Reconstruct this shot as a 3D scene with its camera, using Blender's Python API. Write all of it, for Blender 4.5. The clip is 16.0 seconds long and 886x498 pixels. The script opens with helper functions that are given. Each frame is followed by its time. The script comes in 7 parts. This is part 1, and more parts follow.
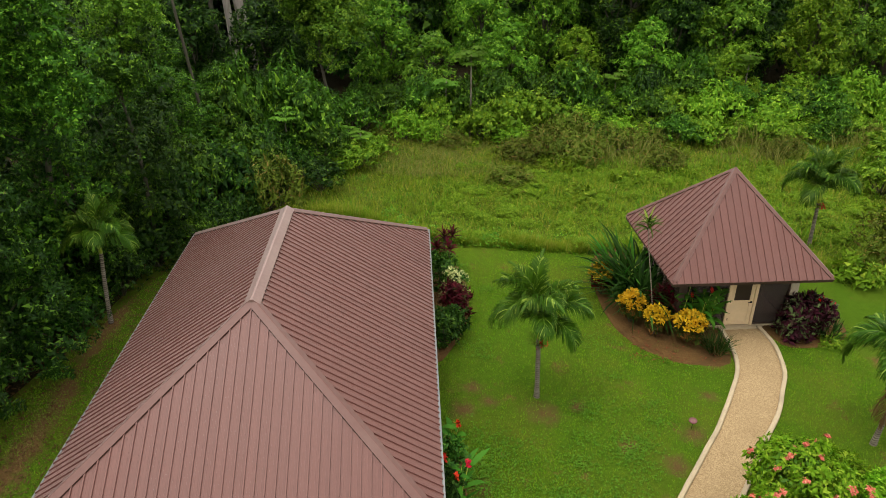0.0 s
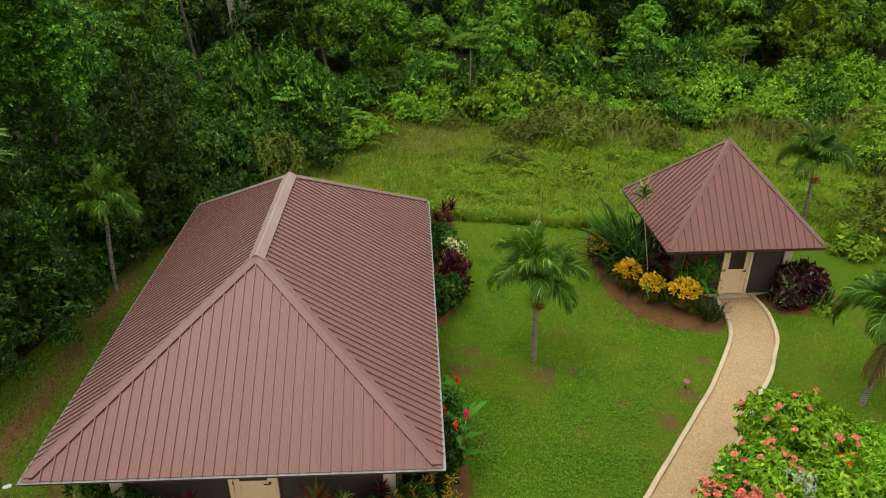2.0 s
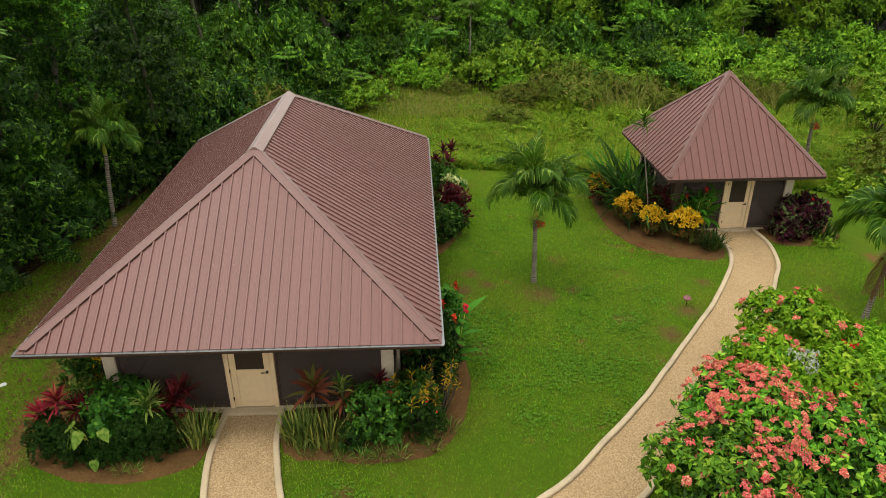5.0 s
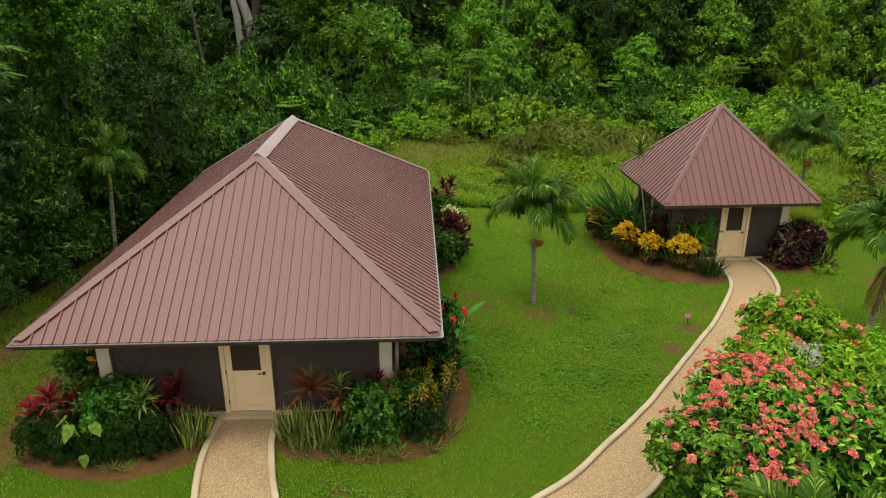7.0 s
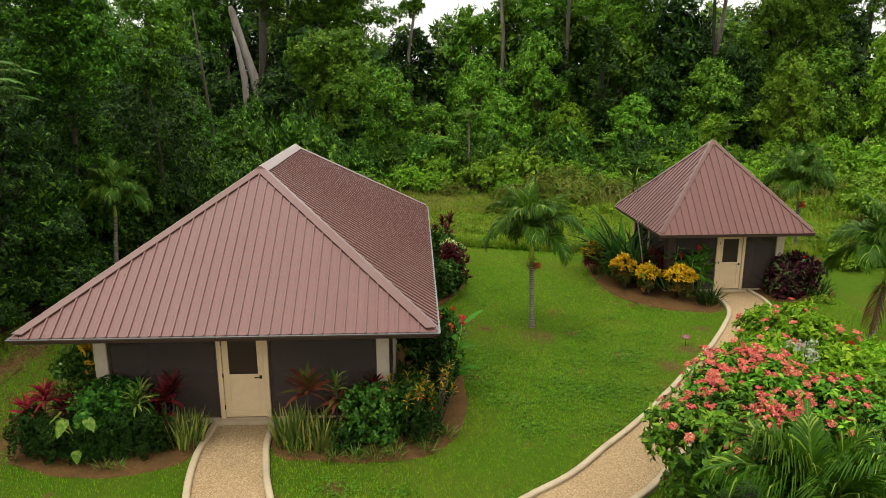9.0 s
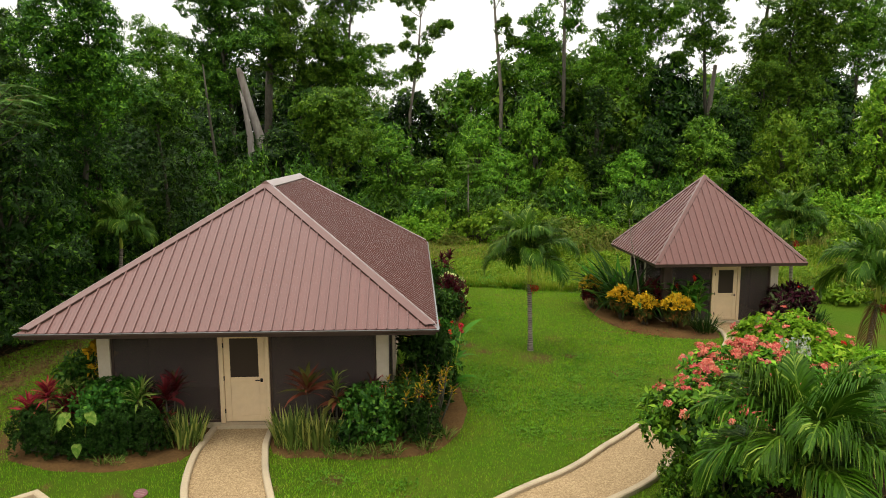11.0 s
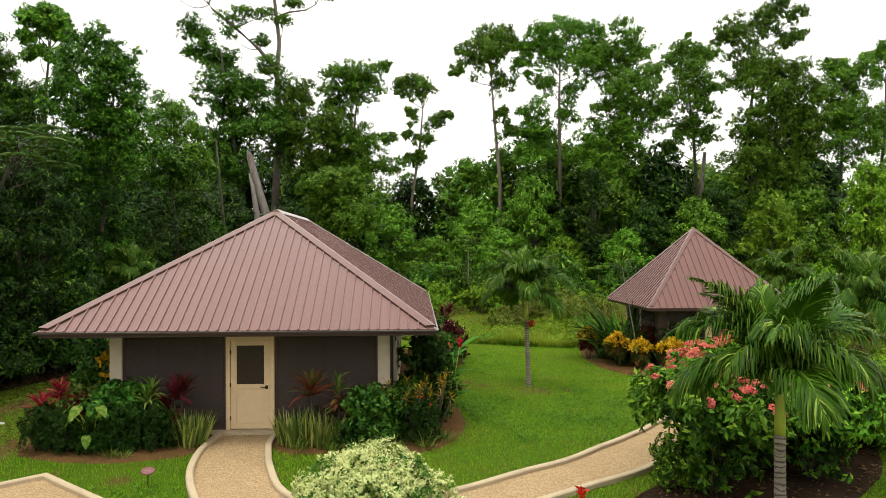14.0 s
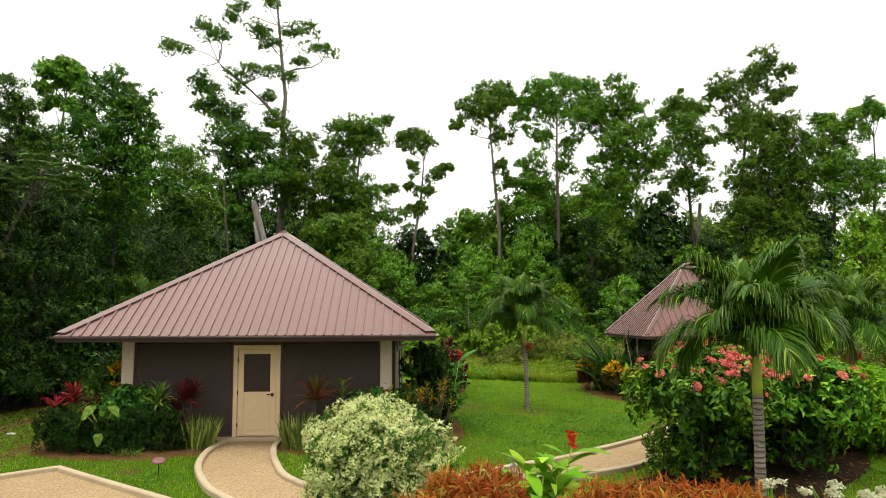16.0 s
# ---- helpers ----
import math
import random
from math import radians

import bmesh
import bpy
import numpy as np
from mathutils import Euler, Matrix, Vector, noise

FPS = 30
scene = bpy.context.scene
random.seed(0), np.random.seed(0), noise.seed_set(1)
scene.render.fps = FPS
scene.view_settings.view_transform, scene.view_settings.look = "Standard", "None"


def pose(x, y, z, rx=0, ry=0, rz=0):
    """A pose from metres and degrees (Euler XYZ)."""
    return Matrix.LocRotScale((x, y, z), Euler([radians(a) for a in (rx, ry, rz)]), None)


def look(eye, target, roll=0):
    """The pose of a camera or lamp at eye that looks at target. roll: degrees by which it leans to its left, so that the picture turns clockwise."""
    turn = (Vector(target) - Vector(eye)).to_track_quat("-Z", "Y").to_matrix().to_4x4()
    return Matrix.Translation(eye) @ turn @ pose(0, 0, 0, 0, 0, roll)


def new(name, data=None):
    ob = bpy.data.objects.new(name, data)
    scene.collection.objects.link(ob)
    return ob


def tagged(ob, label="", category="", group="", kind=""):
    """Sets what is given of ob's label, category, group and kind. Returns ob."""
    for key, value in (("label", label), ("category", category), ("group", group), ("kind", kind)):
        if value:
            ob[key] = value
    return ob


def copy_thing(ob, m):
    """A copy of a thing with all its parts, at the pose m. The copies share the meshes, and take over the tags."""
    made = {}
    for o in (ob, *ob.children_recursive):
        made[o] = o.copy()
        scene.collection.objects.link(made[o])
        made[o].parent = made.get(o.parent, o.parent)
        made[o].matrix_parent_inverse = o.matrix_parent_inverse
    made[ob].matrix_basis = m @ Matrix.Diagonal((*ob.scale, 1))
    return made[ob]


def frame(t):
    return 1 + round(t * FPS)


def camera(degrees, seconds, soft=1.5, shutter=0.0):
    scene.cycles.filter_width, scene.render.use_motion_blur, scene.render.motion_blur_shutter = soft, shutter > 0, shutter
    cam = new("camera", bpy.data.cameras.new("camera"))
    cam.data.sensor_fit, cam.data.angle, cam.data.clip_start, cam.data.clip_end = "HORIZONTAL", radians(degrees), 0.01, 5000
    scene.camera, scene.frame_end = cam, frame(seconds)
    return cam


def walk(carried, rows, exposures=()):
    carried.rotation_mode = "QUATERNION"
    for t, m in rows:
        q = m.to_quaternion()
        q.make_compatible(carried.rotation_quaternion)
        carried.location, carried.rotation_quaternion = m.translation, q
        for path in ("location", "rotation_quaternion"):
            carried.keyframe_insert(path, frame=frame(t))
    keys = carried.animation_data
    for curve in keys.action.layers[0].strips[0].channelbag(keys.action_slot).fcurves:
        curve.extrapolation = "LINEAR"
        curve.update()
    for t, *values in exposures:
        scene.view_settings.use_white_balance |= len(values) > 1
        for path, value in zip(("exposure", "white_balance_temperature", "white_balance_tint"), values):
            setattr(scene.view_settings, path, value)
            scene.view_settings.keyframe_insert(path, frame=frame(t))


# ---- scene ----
cam = camera(63.8, 16.0, 0.9)
ROWS = [
    (0.0, 3.721, -10.886, 13.449, -2.43, -27.10, 0.20),
    (0.5, 3.726, -11.085, 13.386, -2.43, -27.20, 0.20),
    (1.0, 3.724, -11.289, 13.299, -2.43, -27.28, 0.20),
    (1.5, 3.732, -11.498, 13.053, -2.40, -27.31, 0.20),
    (2.0, 3.708, -11.697, 12.842, -2.42, -27.40, 0.20),
    (2.5, 3.710, -11.896, 12.563, -2.41, -27.40, 0.20),
    (3.0, 3.709, -12.105, 12.125, -2.40, -27.43, 0.20),
    (3.5, 3.705, -12.300, 11.665, -2.40, -27.43, 0.20),
    (4.0, 3.698, -12.497, 11.213, -2.40, -27.44, 0.20),
    (4.6, 3.694, -12.720, 10.690, -2.38, -27.10, 0.20),
    (6.5, 3.686, -13.426, 9.216, -2.31, -21.77, 0.20),
    (7.0, 3.684, -13.606, 8.863, -2.32, -20.23, 0.20),
    (7.5, 3.685, -13.782, 8.507, -2.30, -18.70, 0.20),
    (8.0, 3.693, -13.957, 8.149, -2.28, -17.18, 0.20),
    (8.5, 3.715, -14.133, 7.801, -2.25, -15.65, 0.20),
    (9.0, 3.738, -14.305, 7.452, -2.21, -14.12, 0.20),
    (11.5, 3.737, -15.213, 5.721, -2.16, -6.72, 0.20),
    (12.0, 3.741, -15.393, 5.377, -2.13, -5.28, 0.20),
    (12.5, 3.739, -15.571, 5.040, -2.12, -3.85, 0.20),
    (13.0, 3.738, -15.752, 4.716, -2.09, -2.46, 0.20),
    (13.5, 3.738, -15.931, 4.397, -2.07, -1.08, 0.20),
    (14.0, 3.741, -16.110, 4.086, -2.06, 0.24, 0.20),
    (14.5, 3.740, -16.290, 3.779, -2.03, 1.53, 0.20),
    (15.0, 3.735, -16.470, 3.481, -2.02, 2.82, 0.20),
    (15.5, 3.729, -16.656, 3.193, -2.02, 4.13, 0.20),
    (16.0, 3.723, -16.851, 2.909, -2.00, 5.24, 0.20),
]
walk(cam, [(t, pose(x, y, z, 90 + pitch, roll, yaw)) for t, x, y, z, yaw, pitch, roll in ROWS], [(0, 0.0), (9, 0.02), (11.5, 0.05), (13, 0.09), (16, 0.18)])

# ---------------------------------------------------------------- light
world = bpy.data.worlds.new("world")
scene.world = world
world.use_nodes = True
wt = world.node_tree
wt.nodes.clear()
w_out = wt.nodes.new("ShaderNodeOutputWorld")
w_bg = wt.nodes.new("ShaderNodeBackground")
w_sky = wt.nodes.new("ShaderNodeTexSky")
w_sky.sky_type = "NISHITA"
w_sky.sun_disc = False
w_sky.sun_elevation, w_sky.sun_rotation = radians(73.2), radians(245)
w_mix = wt.nodes.new("ShaderNodeMix")
w_mix.data_type = "RGBA"
w_mix.inputs[0].default_value = 0.95
w_mix.inputs[7].default_value = (10.6, 10.4, 9.7, 1)
wt.links.new(w_sky.outputs[0], w_mix.inputs[6])
# an overcast sky is brightest overhead
w_tc = wt.nodes.new("ShaderNodeTexCoord")
w_xyz = wt.nodes.new("ShaderNodeSeparateXYZ")
w_up = wt.nodes.new("ShaderNodeMapRange")
w_up.inputs[3].default_value, w_up.inputs[4].default_value = 0.92, 2.35
w_mul = wt.nodes.new("ShaderNodeVectorMath")
w_mul.operation = "SCALE"
wt.links.new(w_tc.outputs["Generated"], w_xyz.inputs[0])
wt.links.new(w_xyz.outputs[2], w_up.inputs[0])
wt.links.new(w_mix.outputs[2], w_mul.inputs[0])
wt.links.new(w_up.outputs[0], w_mul.inputs[3])
wt.links.new(w_mul.outputs[0], w_bg.inputs[0])
w_bg.inputs[1].default_value = 0.103
wt.links.new(w_bg.outputs[0], w_out.inputs[0])

sun_data = bpy.data.lights.new("sun", "SUN")
sun_data.energy, sun_data.angle, sun_data.color = 1.4, radians(16), (1.0, 0.95, 0.86)
sun = new("sun", sun_data)
sun.matrix_world = look((-15, -7, 55), (0, 0, 0))


# ---------------------------------------------------------------- materials
def node_material(name):
    m = bpy.data.materials.new(name)
    m.use_nodes = True
    t = m.node_tree
    return m, t, t.nodes["Principled BSDF"], t.nodes["Material Output"]


def mix_node(t, fac, a, b, mode="MIX"):
    n = t.nodes.new("ShaderNodeMix")
    n.data_type, n.blend_type = "RGBA", mode
    for i, v in ((0, fac), (6, a), (7, b)):
        if isinstance(v, bpy.types.NodeSocket):
            t.links.new(v, n.inputs[i])
        elif i == 0:
            n.inputs[0].default_value = v
        else:
            n.inputs[i].default_value = (*v, 1)
    return n.outputs[2]


def noise_node(t, scale, detail=4, rough=0.6, stretch=(1, 1, 1), coords="Object"):
    c = t.nodes.new("ShaderNodeTexCoord")
    mp = t.nodes.new("ShaderNodeMapping")
    mp.inputs["Scale"].default_value = stretch
    n = t.nodes.new("ShaderNodeTexNoise")
    n.inputs["Scale"].default_value, n.inputs["Detail"].default_value, n.inputs["Roughness"].default_value = scale, detail, rough
    t.links.new(c.outputs[coords], mp.inputs[0])
    t.links.new(mp.outputs[0], n.inputs["Vector"])
    return n.outputs[0]


def ramp_node(t, src, lo, hi):
    r = t.nodes.new("ShaderNodeMapRange")
    r.inputs[1].default_value, r.inputs[2].default_value = lo, hi
    t.links.new(src, r.inputs[0])
    return r.outputs[0]


def bump_node(t, bsdf, src, strength, distance):
    b = t.nodes.new("ShaderNodeBump")
    b.inputs["Strength"].default_value, b.inputs["Distance"].default_value = strength, distance
    t.links.new(src, b.inputs["Height"])
    t.links.new(b.outputs[0], bsdf.inputs["Normal"])


def surface(name, a, b, fine=30, coarse=0.7, rough=0.7, stain=None, stain_amount=0.5, bump=0.3, depth=0.01,
            stretch=(1, 1, 1), metal=0.0, spec=0.3, vary=0.0):
    """Two-tone surface with fine grain, coarse stains and bump; vary: brightness change from object to object."""
    m, t, bsdf, _ = node_material(name)
    grain = noise_node(t, fine, 5, 0.65, stretch)
    col = mix_node(t, ramp_node(t, grain, 0.3, 0.7), a, b)
    if stain:
        patch = ramp_node(t, noise_node(t, coarse, 5, 0.6, stretch), 0.45, 0.75)
        mul = t.nodes.new("ShaderNodeMath")
        mul.operation = "MULTIPLY"
        mul.inputs[1].default_value = stain_amount
        t.links.new(patch, mul.inputs[0])
        col = mix_node(t, mul.outputs[0], col, stain)
    if vary:
        info = t.nodes.new("ShaderNodeObjectInfo")
        hsv = t.nodes.new("ShaderNodeHueSaturation")
        r = t.nodes.new("ShaderNodeMapRange")
        r.inputs[3].default_value, r.inputs[4].default_value = 1 - vary, 1 + vary
        t.links.new(info.outputs["Random"], r.inputs[0])
        t.links.new(r.outputs[0], hsv.inputs["Value"])
        t.links.new(col, hsv.inputs["Color"])
        col = hsv.outputs[0]
    t.links.new(col, bsdf.inputs["Base Color"])
    bsdf.inputs["Roughness"].default_value, bsdf.inputs["Metallic"].default_value = rough, metal
    bsdf.inputs["Specular IOR Level"].default_value = spec
    bump_node(t, bsdf, grain, bump, depth)
    return m


def leaf(name, dark, light, tip=None, tip_share=0.15, through_share=0.32, rough=0.5, vary=0.25, gloss=0.06, patch=None, patch_scale=0.4):
    """Leaf: colour by leaf and by plant, part of the light goes through."""
    m, t, bsdf, out = node_material(name)
    geo = t.nodes.new("ShaderNodeNewGeometry")
    info = t.nodes.new("ShaderNodeObjectInfo")
    rnd = geo.outputs["Random Per Island"]
    col = mix_node(t, rnd, dark, light)
    big = ramp_node(t, noise_node(t, 0.9, 3), 0.35, 0.7)
    col = mix_node(t, big, col, mix_node(t, 0.55, col, light))
    if patch:
        col = mix_node(t, ramp_node(t, noise_node(t, patch_scale, 5, 0.65), 0.42, 0.68), col, patch)
    if tip:
        r = ramp_node(t, rnd, 1 - tip_share - 0.05, 1 - tip_share)
        col = mix_node(t, r, col, tip)
    hsv = t.nodes.new("ShaderNodeHueSaturation")
    for socket, lo, hi in (("Hue", 0.497, 0.515), ("Value", 1 - vary, 1 + vary)):
        r = t.nodes.new("ShaderNodeMapRange")
        r.inputs[3].default_value, r.inputs[4].default_value = lo, hi
        t.links.new(info.outputs["Random"], r.inputs[0])
        t.links.new(r.outputs[0], hsv.inputs[socket])
    t.links.new(col, hsv.inputs["Color"])
    t.links.new(hsv.outputs[0], bsdf.inputs["Base Color"])
    bsdf.inputs["Roughness"].default_value = rough
    bsdf.inputs["Specular IOR Level"].default_value = gloss
    tr = t.nodes.new("ShaderNodeBsdfTranslucent")
    t.links.new(hsv.outputs[0], tr.inputs[0])
    mx = t.nodes.new("ShaderNodeMixShader")
    mx.inputs[0].default_value = through_share
    t.links.new(bsdf.outputs[0], mx.inputs[1])
    t.links.new(tr.outputs[0], mx.inputs[2])
    t.links.new(mx.outputs[0], out.inputs[0])
    return m


ROOF = surface("painted_roof_metal", (0.122, 0.047, 0.038), (0.145, 0.058, 0.047), fine=14, coarse=0.5, rough=0.46,
               stain=(0.135, 0.063, 0.054), stain_amount=0.4, bump=0.05, depth=0.004, spec=0.36, vary=0.04)
ROOF_CAP = surface("roof_cap_metal", (0.11, 0.046, 0.037), (0.13, 0.058, 0.048), fine=10, coarse=0.8, rough=0.45,
                   stain=(0.155, 0.095, 0.08), stain_amount=0.3, bump=0.05, depth=0.004, spec=0.35)
# ridge cap metal, a paler tone than the panels and hip caps
RIDGE = surface("pale_ridge_metal", (0.17, 0.098, 0.086), (0.215, 0.13, 0.115), fine=9, coarse=0.9, rough=0.33,
                stain=(0.25, 0.175, 0.15), stain_amount=0.5, bump=0.05, depth=0.004, spec=0.35)


def low_sheen(m, share, rough):
    """Weathered paint that mirrors the sky at low angles."""
    t = m.node_tree
    out, bsdf = t.nodes["Material Output"], t.nodes["Principled BSDF"]
    facing = t.nodes.new("ShaderNodeLayerWeight")
    facing.inputs["Blend"].default_value = 0.5
    power = t.nodes.new("ShaderNodeMath")
    power.operation = "POWER"
    power.inputs[1].default_value = 3
    amount = t.nodes.new("ShaderNodeMath")
    amount.operation = "MULTIPLY"
    amount.inputs[1].default_value = share
    gloss = t.nodes.new("ShaderNodeBsdfGlossy")
    gloss.inputs["Roughness"].default_value = rough
    mx = t.nodes.new("ShaderNodeMixShader")
    t.links.new(facing.outputs["Facing"], power.inputs[0])
    t.links.new(power.outputs[0], amount.inputs[0])
    t.links.new(amount.outputs[0], mx.inputs[0])
    t.links.new(bsdf.outputs[0], mx.inputs[1])
    t.links.new(gloss.outputs[0], mx.inputs[2])
    t.links.new(mx.outputs[0], out.inputs[0])


low_sheen(ROOF, 0.42, 0.62)
low_sheen(ROOF_CAP, 0.42, 0.55)
low_sheen(RIDGE, 0.45, 0.5)
FASCIA = surface("dark_fascia_board", (0.034, 0.017, 0.012), (0.051, 0.027, 0.02), fine=20, rough=0.5, stretch=(0.2, 1, 1), bump=0.1)
GUTTER = surface("galvanised_gutter", (0.17, 0.177, 0.177), (0.245, 0.252, 0.252), fine=9, coarse=1.5, rough=0.35, stain=(0.136, 0.136, 0.129),
                 stain_amount=0.6, metal=0.5, bump=0.05)
CREAM = surface("cream_paint", (0.6, 0.44, 0.262), (0.65, 0.49, 0.3), fine=6, coarse=1.2, rough=0.5, stain=(0.45, 0.345, 0.23),
                stain_amount=0.5, bump=0.06, depth=0.003)
POST = surface("pale_post_paint", (0.47, 0.39, 0.28), (0.53, 0.45, 0.335), fine=8, coarse=1.5, rough=0.55, stain=(0.39, 0.335, 0.257),
               stain_amount=0.6, bump=0.08, depth=0.004)
INNER = surface("brown_inner_wall", (0.15, 0.105, 0.082), (0.184, 0.133, 0.105), fine=5, coarse=0.6, rough=0.7, stain=(0.068, 0.044, 0.034), bump=0.08)
DARKWOOD = surface("dark_timber", (0.041, 0.024, 0.017), (0.061, 0.037, 0.027), fine=12, rough=0.6, stretch=(1, 1, 0.15), bump=0.15)
CONCRETE = surface("pale_concrete", (0.35, 0.275, 0.175), (0.43, 0.345, 0.225), fine=25, coarse=1.2, rough=0.85, stain=(0.22, 0.18, 0.12),
                   stain_amount=0.6, bump=0.25, depth=0.008)
SOIL = surface("bare_red_soil", (0.07, 0.037, 0.013), (0.13, 0.073, 0.027), fine=18, coarse=1.0, rough=0.95, spec=0.05, stain=(0.045, 0.028, 0.014),
               stain_amount=0.7, bump=0.8, depth=0.05)
MULCH = surface("dark_mulch", (0.01, 0.006, 0.0035), (0.034, 0.02, 0.011), fine=22, coarse=1.0, rough=0.95, spec=0.05, stain=(0.048, 0.03, 0.018),
                stain_amount=0.5, bump=0.9, depth=0.05)
BARK = surface("grey_bark", (0.04, 0.034, 0.024), (0.085, 0.074, 0.054), fine=9, coarse=1.5, rough=0.9, stain=(0.035, 0.042, 0.022),
               stain_amount=0.7, stretch=(1, 1, 0.25), bump=0.5, depth=0.03)
PALEBARK = surface("pale_bark", (0.12, 0.098, 0.078), (0.22, 0.19, 0.155), fine=7, coarse=1.2, rough=0.85, stain=(0.1, 0.068, 0.045),
                   stain_amount=0.6, stretch=(1, 1, 0.3), bump=0.4, depth=0.03)
BLEACHED = surface("bleached_dead_wood", (0.15, 0.13, 0.112), (0.29, 0.265, 0.235), fine=5, coarse=0.35, rough=0.85, stain=(0.12, 0.065, 0.04),
                   stain_amount=0.75, stretch=(1, 1, 0.2), bump=0.5, depth=0.03)
PALMTRUNK = surface("ringed_palm_trunk", (0.088, 0.068, 0.051), (0.354, 0.306, 0.245), fine=7, coarse=1.2, rough=0.9, stain=(0.082, 0.061, 0.041),
                    stain_amount=0.7, stretch=(0.12, 0.12, 2.0), bump=0.4, depth=0.01)
_pt = PALMTRUNK.node_tree
_pb = _pt.nodes["Principled BSDF"]
_pw = _pt.nodes.new("ShaderNodeTexWave")
_pw.bands_direction = "Z"
_pw.inputs["Scale"].default_value, _pw.inputs["Distortion"].default_value, _pw.inputs["Detail Scale"].default_value = 4.6, 4.0, 2.0
_pc = _pt.nodes.new("ShaderNodeTexCoord")
_pt.links.new(_pc.outputs["Object"], _pw.inputs["Vector"])
_pcol = _pb.inputs["Base Color"].links[0].from_socket
_pt.links.new(mix_node(_pt, ramp_node(_pt, _pw.outputs["Fac"], 0.38, 0.0), _pcol, (0.045, 0.036, 0.027)), _pb.inputs["Base Color"])
SHAFT = surface("green_crownshaft", (0.245, 0.313, 0.024), (0.34, 0.381, 0.048), fine=8, rough=0.45, stretch=(1, 1, 0.2), bump=0.1)
HANDLE = surface("black_iron", (0.01, 0.0088, 0.0082), (0.02, 0.018, 0.016), fine=40, rough=0.35, metal=0.8, bump=0.05)
PLAQUE = surface("maroon_plaque", (0.109, 0.031, 0.034), (0.15, 0.048, 0.051), fine=20, rough=0.5, bump=0.1)
PLAQUE_BAR = surface("faded_plaque_writing", (0.204, 0.109, 0.102), (0.231, 0.129, 0.116), fine=20, rough=0.6, bump=0.05)
LITTER = surface("pale_litter", (0.34, 0.34, 0.326), (0.476, 0.476, 0.462), fine=10, rough=0.8, bump=0.2)


def grass_ground(name, greens, dry, bare, dry_amount, bare_low, fine=60):
    m, t, bsdf, _ = node_material(name)
    f1 = noise_node(t, fine, 6, 0.75)
    f2 = noise_node(t, 4.5, 5, 0.7)
    f3 = noise_node(t, 0.35, 4, 0.6)
    col = mix_node(t, ramp_node(t, f1, 0.3, 0.7), greens[0], greens[1])
    col = mix_node(t, ramp_node(t, f2, 0.4, 0.7), col, greens[2])
    d = t.nodes.new("ShaderNodeMath")
    d.operation = "MULTIPLY"
    d.inputs[1].default_value = dry_amount
    t.links.new(ramp_node(t, f3, 0.45, 0.7), d.inputs[0])
    col = mix_node(t, d.outputs[0], col, dry)
    f4 = noise_node(t, 0.9, 6, 0.7)
    col = mix_node(t, ramp_node(t, f4, bare_low, bare_low + 0.12), col, bare)
    t.links.new(col, bsdf.inputs["Base Color"])
    bsdf.inputs["Roughness"].default_value = 0.9
    bsdf.inputs["Specular IOR Level"].default_value = 0.04
    bump_node(t, bsdf, f1, 0.9, 0.04)
    return m


